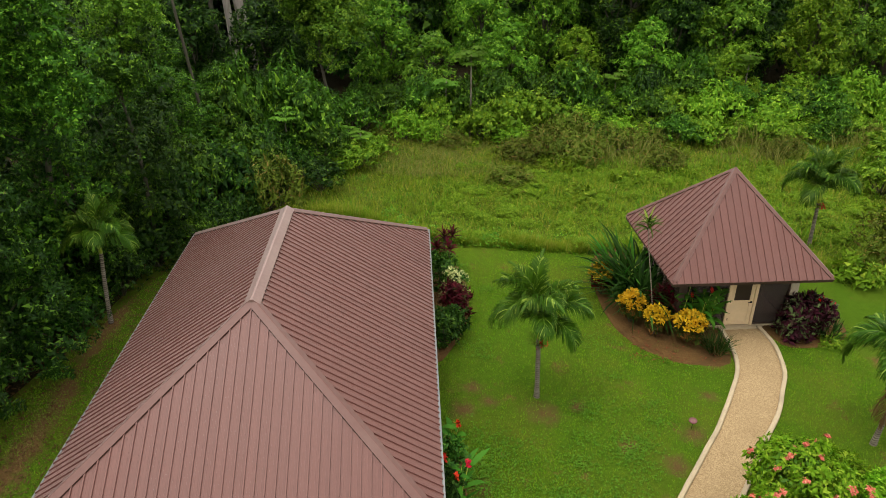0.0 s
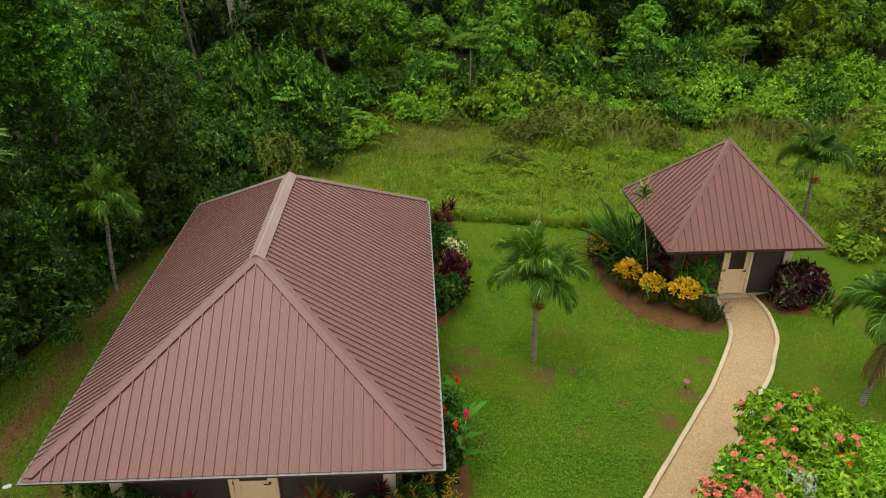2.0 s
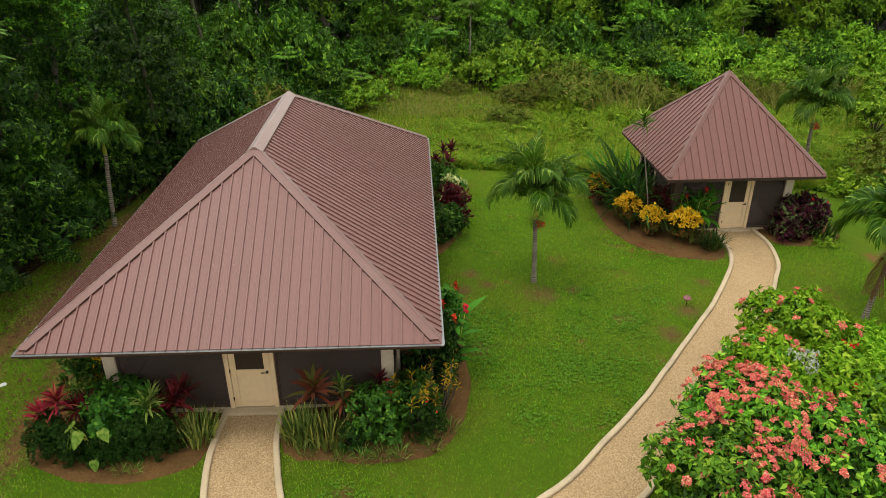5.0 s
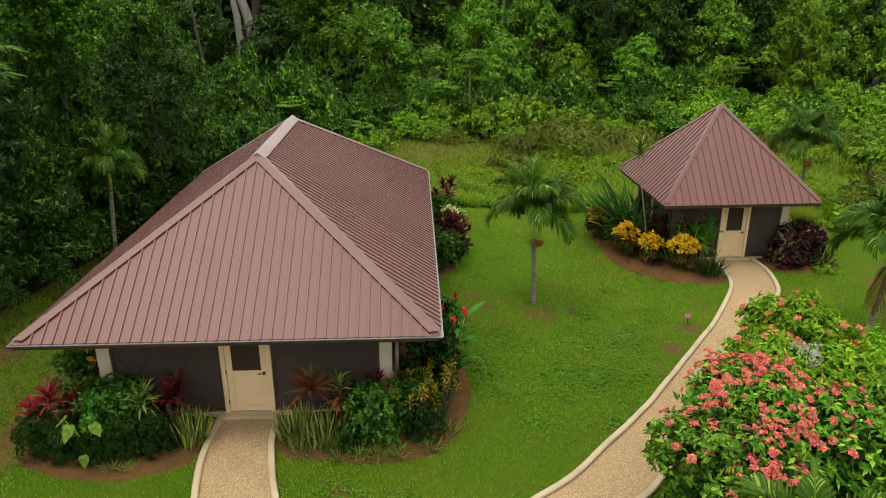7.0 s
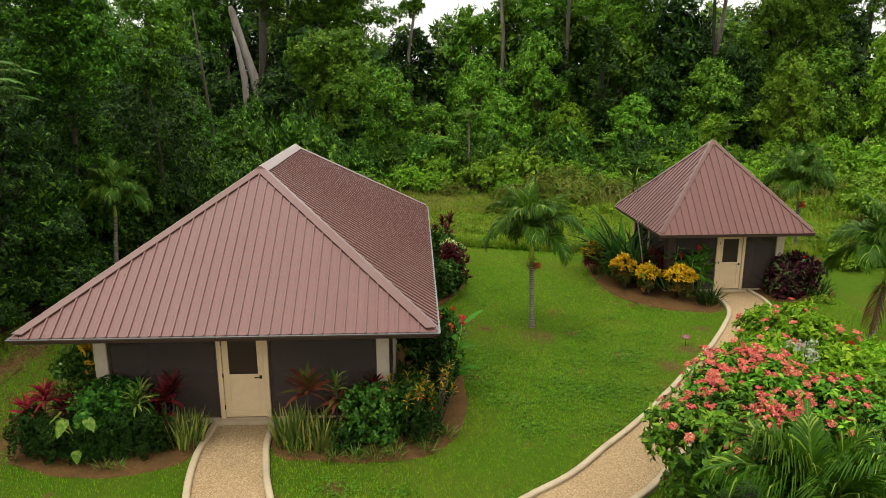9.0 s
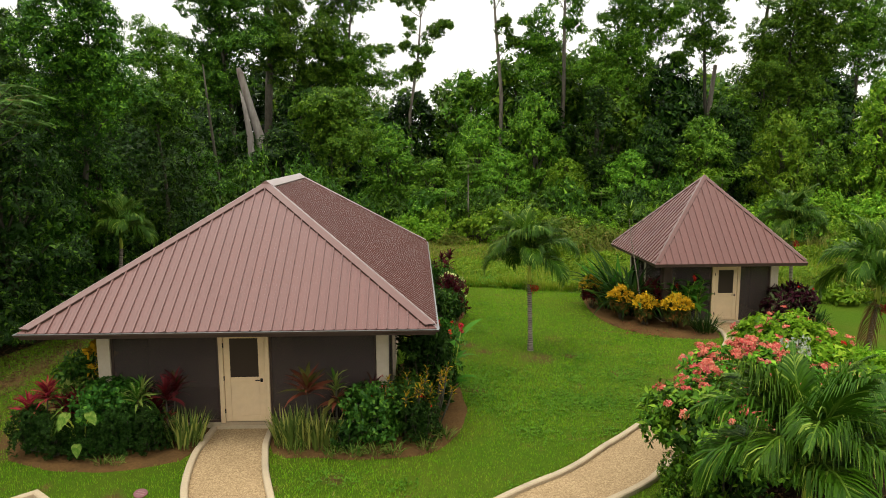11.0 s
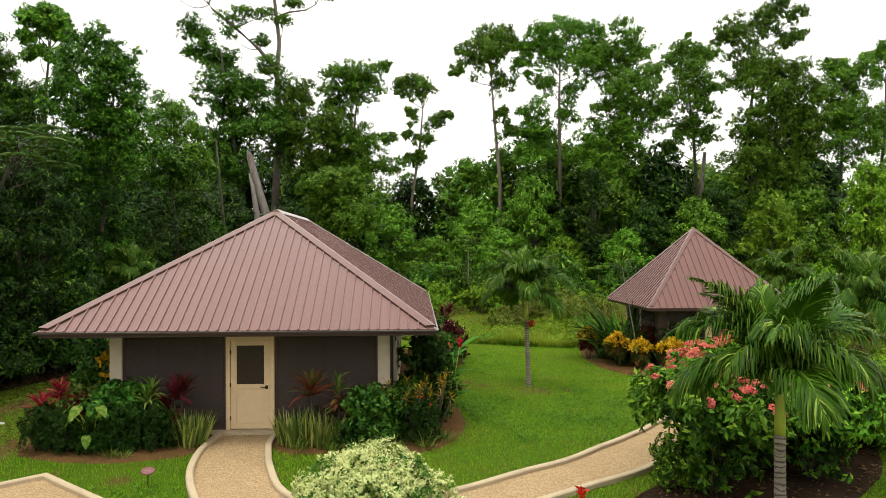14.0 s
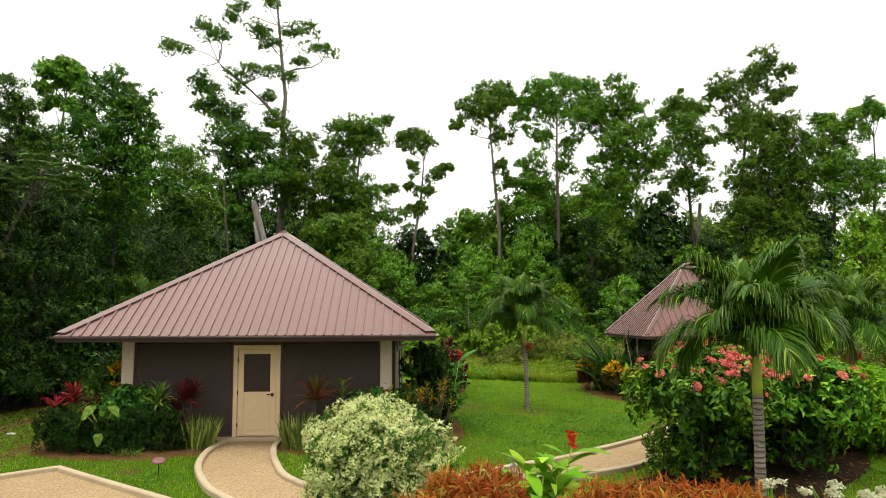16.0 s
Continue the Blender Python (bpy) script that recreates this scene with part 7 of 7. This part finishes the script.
ginger(99, 12.6, 9.3, 1.35, "broad-leaved heliconia before the pavilion", 1, 40, 0.18)
clump(100, "grass_clump", "dark green fountain grass beside the path", "plant", L_BOX, 13.35, 7.85, 0.3, 150, 0.8, 0.028, (0.8, 1.5), (0.3, 1.3))
# pavilion, right bed
for i, (x, y, r, h) in enumerate(((16.25, 8.55, 0.55, 1.05), (16.95, 8.8, 0.6, 1.4), (16.5, 9.0, 0.5, 1.3))):
    garden_shrub(104 + i, "dark purple croton shrub with green undersides", L_PURPLE, x, y, r, h, 0.24, 0.36, 18, 7, F_RED if i == 1 else None, 3, 0.06, name="croton")
clump(108, "grass_clump", "dark strap-leaved clump under the purple croton", "plant", L_BOX, 17.5, 8.5, 0.3, 70, 0.7, 0.04, (0.7, 1.4), (0.3, 1.3))


def sapling():
    t = thing("sapling", "thin leaning sapling with a tuft of strap leaves", "tree", at=(11.71, 9.12, -0.15))
    vs, fs = tube([(0, 0, -0.1), (-0.2, 0.2, 1.5), (-0.42, 0.44, 3.0), (-0.5, 0.53, 3.8)], [0.022, 0.02, 0.017, 0.014], 7)
    under("stem", mesh_of("stem", vs, fs, PALMTRUNK, True), t)
    rng = np.random.default_rng(9)
    n = 56
    base = np.tile([-0.5, 0.53, 3.8], (n, 1)) + np.stack([np.zeros(n), np.zeros(n), rng.uniform(-0.2, 0.15, n)], -1)
    s = blades(rng, base, np.arange(n) * 2.4, rng.uniform(-0.2, 1.4, n), np.full(n, 0.55), np.full(n, 0.045), rng.uniform(0.3, 1.2, n), 5)
    under("leaves", strips_mesh("leaves", s, L_PALM), t)


sapling()
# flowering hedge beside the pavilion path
# darker core leaves paint in the shade inside; near-black in the first three
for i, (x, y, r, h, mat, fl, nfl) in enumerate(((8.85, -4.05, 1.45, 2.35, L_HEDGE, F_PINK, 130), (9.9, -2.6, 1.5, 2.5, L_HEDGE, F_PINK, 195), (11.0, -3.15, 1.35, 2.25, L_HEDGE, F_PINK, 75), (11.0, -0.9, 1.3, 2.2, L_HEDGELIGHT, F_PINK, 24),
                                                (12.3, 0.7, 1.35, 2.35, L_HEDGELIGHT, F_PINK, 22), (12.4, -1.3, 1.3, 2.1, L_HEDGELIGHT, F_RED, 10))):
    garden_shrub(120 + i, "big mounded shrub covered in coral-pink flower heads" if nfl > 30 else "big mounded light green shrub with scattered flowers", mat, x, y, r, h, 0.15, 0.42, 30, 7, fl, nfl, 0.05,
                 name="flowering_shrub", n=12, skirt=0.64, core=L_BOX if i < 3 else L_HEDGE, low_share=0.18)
for i, (x, y, r, h) in enumerate(((13.6, 1.6, 0.9, 1.4), (14.6, 0.2, 1.1, 1.6), (13.9, -1.2, 1.1, 1.8))):
    garden_shrub(134 + i, "bright green narrow-leaved shrub behind the flowering shrubs", L_HEDGELIGHT, x, y, r, h, 0.17, 0.26, 34, 8, name="flowering_shrub", n=11)
garden_shrub(132, "small-leaved low shrub at the foot of the flowering shrubs", L_HEDGE, 8.3, -3.75, 0.6, 0.95, 0.07, 0.45, 50, 7)
garden_shrub(133, "small-leaved low shrub beside the path kerb", L_HEDGELIGHT, 9.15, -2.75, 0.5, 0.8, 0.07, 0.45, 50, 7)
garden_shrub(130, "silver-white dusty shrub among the pink flowers", L_SILVER, 11.36, -1.4, 0.36, 2.5, 0.07, 0.4, 60, 6, n=4)
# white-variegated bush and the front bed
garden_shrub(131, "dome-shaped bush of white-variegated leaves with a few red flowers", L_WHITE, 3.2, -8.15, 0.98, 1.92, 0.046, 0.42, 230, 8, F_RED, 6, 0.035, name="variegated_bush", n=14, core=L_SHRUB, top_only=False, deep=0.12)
for i, (x, y, h) in enumerate(((4.05, -8.7, 1.15), (4.45, -8.9, 1.25), (3.8, -9.2, 1.0), (4.7, -8.5, 1.05), (5.5, -9.4, 1.15), (5.95, -9.3, 1.2), (6.4, -9.35, 1.22), (6.85, -9.3, 1.15), (7.2, -9.2, 1.12), (6.1, -9.8, 1.15), (6.7, -9.85, 1.15))):
    tagged(garden_shrub(140 + i, "", L_ORANGE, x, y, 0.42, h - 0.04, 0.16, 0.13, 75, 8, name="croton", n=8), "orange-red narrow-leaved croton in the front bed", "shrub", "orange crotons")
garden_shrub(152, "small grey-green shrub beside the orange crotons", L_SILVER, 4.85, -8.2, 0.3, 1.15, 0.07, 0.4, 30, 6, n=4)
ginger(153, 5.2, -8.5, 1.35, "broad-leaved ginger with a red flower spike in the front bed", 1, 60, 0.16, L_HEDGELIGHT)
ginger(154, 5.0, -8.8, 1.3, "broad-leaved ginger in the front bed", 0, 50, 0.2, L_HEDGELIGHT)
for i, (x, y) in enumerate(((7.75, -9.1), (8.25, -9.25), (8.7, -9.1))):
    c = clump(155 + i, "spider_lily", "light green grassy clump with cream flowers", "plant", L_CLOVER, x, y, 0.25, 90, 1.15, 0.03, (0.9, 1.5), (0.3, 1.3), "cream-flowered clumps")
    rng = np.random.default_rng(i)
    p = np.stack([rng.uniform(-0.2, 0.2, 3), rng.uniform(-0.2, 0.2, 3), rng.uniform(1.0, 1.12, 3)], -1)
    for q in p:
        under("flower_head", flower_head(F_CREAM, 0.046), c, "cream flower").location = q


# ---------------------------------------------------------------- small things
def plaque(x, y, turn_z, height=0.3, radius=0.105, tilt=28):
    t = thing("garden_sign", "small oval maroon plaque tilted on a thin stake in the lawn", "sign", "lawn plaques", at=(x, y, float(ground_z(x, y))), turn=turn_z)
    part("stake", box(-0.008, 0.008, -0.006, 0.006, -0.1, height - 0.004), HANDLE, t)
    tip = pose(0, 0, height, tilt, 0, 0)
    bm = bmesh.new()
    bmesh.ops.create_cone(bm, cap_ends=True, segments=28, radius1=radius, radius2=radius * 0.96, depth=0.014, matrix=tip @ Matrix.Diagonal((1.12, 0.9, 1, 1)))
    board = part("plaque", bm, PLAQUE, t, "tilted oval maroon plaque")
    for h, w in ((0.035, 0.05), (0.0, 0.075), (-0.035, 0.055)):
        bm = box(-w, w, h - 0.006, h + 0.006, 0.0072, 0.009)
        bmesh.ops.transform(bm, matrix=tip, verts=bm.verts[:])
        part("writing_bar", bm, PLAQUE_BAR, board)


plaque(-0.95, -3.55, 10)
plaque(11.3, 4.3, -15)
for x, y, s in ((-6.2, 1.2, 0.08), (-5.6, 3.4, 0.05)):
    bm = bmesh.new()
    bmesh.ops.create_icosphere(bm, subdivisions=2, radius=s)
    for v in bm.verts:
        v.co = Vector((v.co.x * 1.3, v.co.y, v.co.z * 0.5)) * (1 + 0.25 * math.sin(v.co.x * 40) * math.sin(v.co.y * 33))
    me = bpy.data.meshes.new("stone")
    bm.to_mesh(me)
    bm.free()
    me.materials.append(LITTER)
    ob = tagged(new("stone", me), "pale stone lying in the grass", "stone")
    ob.location = (x, y, 0.03)


# ---------------------------------------------------------------- grass
def inside(px, py, poly):
    c = np.zeros(len(px), dtype=bool)
    n = len(poly)
    for i in range(n):
        x0, y0 = poly[i]
        x1, y1 = poly[(i + 1) % n]
        hit = ((y0 > py) != (y1 > py)) & (px < (x1 - x0) * (py - y0) / (y1 - y0 + 1e-9) + x0)
        c ^= hit
    return c


def keep_off(px, py):
    bad = np.zeros(len(px), dtype=bool)
    for rim in BED_LINES.values():
        bad |= inside(px, py, rim)
    for l, r in ((HOUSE_L, HOUSE_R), (PAV_L, PAV_R)):
        bad |= inside(px, py, np.concatenate([smooth_line(l, 0.4), smooth_line(r, 0.4)[::-1]]))
    bad |= inside(px, py, [(-9, -9), *YARD[:4], (4.2, -5.7), (2, -9)])
    bad |= (np.abs(px) < 3.2) & (py > -0.1) & (py < 11.2)
    bad |= (np.abs(px - 14.43) < 2.2) & (np.abs(py - 11.06) < 2.1)
    return bad


def grass_stuff(name, seed, n, x0, x1, y0, y1, length, width, material, label, accept, lift=(0.7, 1.5), droop=(0.2, 1.2), k=3):
    rng = np.random.default_rng(seed)
    px, py = rng.uniform(x0, x1, n), rng.uniform(y0, y1, n)
    ok = accept(px, py) & ~keep_off(px, py)
    px, py = px[ok], py[ok]
    m = len(px)
    base = np.stack([px, py, ground_z(px, py) + 0.01], -1)
    s = blades(rng, base, rng.uniform(0, 2 * math.pi, m), rng.uniform(*lift, m), length * rng.uniform(0.5, 1.3, m), np.full(m, width), rng.uniform(*droop, m), k)
    tagged(new(name, (spikes_mesh if k == 2 else strips_mesh)(name, s, material)), label, "grass", kind="stuff")


def on_lawn(px, py):
    return (px > lawn_left(py)) & (py < lawn_back(px))


def grassy(px, py):
    """Lawn where the grass still stands: thin on the worn spots."""
    r = np.random.default_rng(70).uniform(0, 1, len(px))
    bare = np.zeros(len(px))
    for x, y, radius in WORN:
        d = np.hypot(px - x, py - y) / radius
        bare = np.maximum(bare, 0.85 * np.clip(1.35 - d, 0, 1))
    ripple = np.sin(px * 3.1 + py * 1.3) * np.sin(py * 2.3 - px) + 0.6 * np.sin(py * 5.1 + px * 4.0)
    for line in (-4.8, -6.9, -8.6):
        bare = np.maximum(bare, np.clip(0.75 - np.abs(px - line) / 0.7 + 0.35 * ripple, 0, 0.8) * (px < -4))
    return on_lawn(px, py) & (r > bare)


grass_stuff("lawn_grass", 71, 330000, -9, 18, -9, 16, 0.075, 0.034, L_GRASS, "short mown grass blades of the lawn", grassy, k=2)


crng = np.random.default_rng(72)
spots = [(crng.uniform(4.8, 10), crng.uniform(-0.8, 4.2), crng.uniform(0.12, 0.45)) for _ in range(34)] + [(crng.uniform(-4, 14), crng.uniform(-5, 14), crng.uniform(0.1, 0.4)) for _ in range(60)]
cx = np.concatenate([crng.normal(x, 1.3 * r, int(330 * r)) for x, y, r in spots])
cy = np.concatenate([crng.normal(y, r * 1.1, int(330 * r)) for x, y, r in spots])
ok = on_lawn(cx, cy) & ~keep_off(cx, cy)
cx, cy = cx[ok], cy[ok]
pts = np.stack([cx, cy, ground_z(cx, cy) + crng.uniform(0.03, 0.07, len(cx))], -1)
tagged(new("clover", quads_mesh("clover", rosettes(crng, pts, np.tile([0, 0, 1.0], (len(cx), 1)), 4, 0.045, 0.8, 0.7, 0.0), L_CLOVER)), "pale green clover patches in the lawn", "grass", kind="stuff")


def in_meadow(px, py):
    return (py > lawn_back(px) - 0.1) & (py < 31) & (px > -3 + (py - 18) * 0.28)


def in_reeds(px, py):
    return in_meadow(px, py) & (np.sin(px * 0.9) + np.sin(px * 2.3 + py * 1.7) > 0.2)


grass_stuff("meadow_grass", 73, 26000, -3, 32, 11, 31, 0.42, 0.055, L_TALL, "tall rough grass of the meadow behind the lawn", in_meadow, (0.3, 1.3), (0.0, 0.1), 2)
grass_stuff("meadow_weeds", 74, 24000, 2, 26, 14.5, 26, 0.24, 0.1, L_CREEPER, "broad-leaved green weeds at the meadow's near edge", in_meadow, (0.1, 1.0), (0.0, 0.1), 2)


def meadow_tufts(name, seed, clumps, per, length, width, material, label, lift, spread, edge):
    """Tall growth in clumps of uneven height; edge: share of the clumps that stand along the lawn's border."""
    rng = np.random.default_rng(seed)
    cx, cy = rng.uniform(-2.5, 30, clumps), rng.uniform(13, 30.5, clumps)
    at_edge = rng.uniform(0, 1, clumps) < edge
    cy = np.where(at_edge, lawn_back(cx) + 0.15 + np.abs(rng.normal(0, 0.14 if edge == 1 else 0.35, clumps)), cy)
    tall = np.clip(0.75 + 0.35 * np.sin(cx * 0.9 + 1) * np.sin(cy * 0.8) + 0.25 * np.sin(cx * 2.1 + cy * 1.4) + rng.normal(0, 0.15, clumps), 0.35, 1.5)
    ok = in_meadow(cx, cy) & ~keep_off(cx, cy)
    cx, cy, tall = (np.repeat(v[ok], per) for v in (cx, cy, tall))
    m = len(cx)
    a, d = rng.uniform(0, 2 * math.pi, m), spread * np.sqrt(rng.uniform(0, 1, m))
    px, py = cx + d * np.cos(a), cy + d * np.sin(a)
    base = np.stack([px, py, ground_z(px, py)], -1)
    s = blades(rng, base, a + rng.normal(0, 0.5, m), rng.uniform(*lift, m), length * tall * rng.uniform(0.6, 1.2, m), width * rng.uniform(0.8, 1.2, m), rng.uniform(0.1, 0.4, m), 2)
    tagged(new(name, spikes_mesh(name, s, material)), label, "grass", kind="stuff")


meadow_tufts("meadow_tufts", 81, 2300, 16, 0.55, 0.06, L_TALL, "yellow-green clumps of tall grass in the meadow", (0.7, 1.5), 0.22, 0.3)
meadow_tufts("meadow_weeds", 82, 1500, 14, 0.3, 0.13, L_CREEPER, "broad-leaved weeds and creepers in the meadow", (0.2, 1.4), 0.26, 0.25)
meadow_tufts("meadow_border", 84, 1300, 18, 0.68, 0.06, L_TALL, "tall fringe of unmown grass along the lawn's edge", (0.8, 1.5), 0.2, 1.0)
meadow_tufts("meadow_border", 85, 800, 14, 0.4, 0.13, L_HEDGE, "leafy weeds along the lawn's edge", (0.2, 1.4), 0.22, 1.0)
meadow_tufts("meadow_weeds", 83, 1100, 14, 0.34, 0.13, L_HEDGE, "dark broad-leaved weeds in the meadow", (0.2, 1.4), 0.28, 0.2)


def weed_carpet(seed, n, x0, x1, y0, y1, material, label, accept, size=0.13, tall=0.55):
    """Low leafy growth over the meadow, heaped into uneven mounds with gaps between them."""
    rng = np.random.default_rng(seed)
    hubs = rng.uniform((x0, y0), (x1, y1), (int((x1 - x0) * (y1 - y0) * 1.6), 2))
    span = rng.uniform(0.25, 0.75, len(hubs))
    pick = rng.integers(0, len(hubs), n)
    off = rng.normal(0, 0.45, (n, 2))
    p = hubs[pick] + off * span[pick][:, None]
    far = np.linalg.norm(off, axis=1)
    ok = accept(p[:, 0], p[:, 1]) & ~keep_off(p[:, 0], p[:, 1])
    high = tall * span * rng.uniform(0.5, 1.3, len(hubs))
    z = ground_z(p[:, 0], p[:, 1]) + np.maximum(0.04, high[pick] * (1.1 - far ** 2) - np.abs(rng.normal(0, 0.05, n)))
    c = np.concatenate([p, z[:, None]], 1)[ok]
    up = unit(np.concatenate([off * 0.9, np.ones((n, 1))], 1) + rng.normal(0, 0.2, (n, 3)))[ok]
    tagged(new("meadow_weeds", leaves_mesh("meadow_weeds", rosettes(rng, c, up, 6, size, 0.55, 0.7), material)), label, "weeds", kind="stuff")


weed_carpet(91, 27000, 4, 26, 15, 25, L_CREEPER, "lush low creepers heaped over the meadow", lambda px, py: in_meadow(px, py) & (px > 3.5 + (py - 15) * 0.25), 0.09)
weed_carpet(92, 8000, -3, 26, 15, 18.5, L_HEDGE, "leafy green weeds along the meadow's near edge", lambda px, py: in_meadow(px, py) & (py < lawn_back(px) + 1.3), 0.085, 0.6)
weed_carpet(93, 9000, -2, 12, 18, 30, L_CREEPER, "sparse low weeds among the meadow's grass", in_meadow, 0.075, 0.25)


def in_dry(px, py):
    return in_meadow(px, py) & (((px - 4.8) / 4.2) ** 2 + ((py - 26.5) / 3.2) ** 2 < 1)


grass_stuff("dry_grass", 77, 12000, 0, 10, 23, 30, 0.3, 0.03, L_STRAW, "yellowing dry grass on the bare part of the meadow", in_dry, (0.5, 1.4), (0.4, 1.4))
grass_stuff("reeds", 75, 2200, 12, 30, 24.0, 29.5, 1.3, 0.035, L_STRAW, "tall straw-coloured grass behind the pavilion", in_reeds, (1.0, 1.5), (0.2, 1.2), 4)
grass_stuff("lawn_thatch", 86, 16000, -9, 18, -6, 16, 0.09, 0.05, L_STRAW, "dry yellowed blades lying in the lawn", on_lawn, (0.05, 0.5), (0.0, 0.1), 2)
grass_stuff("lawn_tufts", 87, 45000, -9, 18, -6, 16, 0.09, 0.05, L_GRASS, "coarser tufts of grass in the lawn", lambda px, py: on_lawn(px, py) & (np.sin(px * 5.3 + 2 * np.sin(py * 2.1)) * np.sin(py * 4.7 + 2 * np.sin(px * 1.7)) > 0.25), (0.4, 1.3), (0.0, 0.1), 2)
grass_stuff("lawn_thatch", 88, 14000, -9, -4.3, -5, 12, 0.1, 0.05, L_STRAW, "dry yellow-brown grass beside the house", lambda px, py: on_lawn(px, py) & (np.sin(px * 1.9 + py * 0.7) + np.sin(py * 1.3 - px) > 0.1), (0.05, 0.7), (0.0, 0.1), 2)
# fallen leaves on the pavilion bed and beside the wood
lrng = np.random.default_rng(76)
for x0, x1, y0, y1, n, what in ((10.5, 13.4, 7.3, 9.2, 190, "pavilion bed"), (-9.2, -4.3, -3, 15, 5200, "grass beside the wood"), (7.0, 13.5, -8, 1.5, 2600, "mulch under the flowering shrubs")):
    px, py = lrng.uniform(x0, x1, n), lrng.uniform(y0, y1, n)
    if y1 == 1.5:
        ok = inside(px, py, BED_LINES["hedge"])
        px, py, n = px[ok], py[ok], int(ok.sum())
    p = np.stack([px, py, ground_z(px, py) + (0.09 if x0 > 0 else 0.05)], -1)
    q = rosettes(lrng, p, np.tile([0, 0, 1.0], (n, 1)), 1, 0.11, 0.4, 0.9, 0.1)
    tagged(new("fallen_leaves", quads_mesh("fallen_leaves", q, L_BRONZE if x0 > 10 else L_DEADPALM)), "dry fallen leaves lying on the " + what, "leaf litter", kind="stuff")
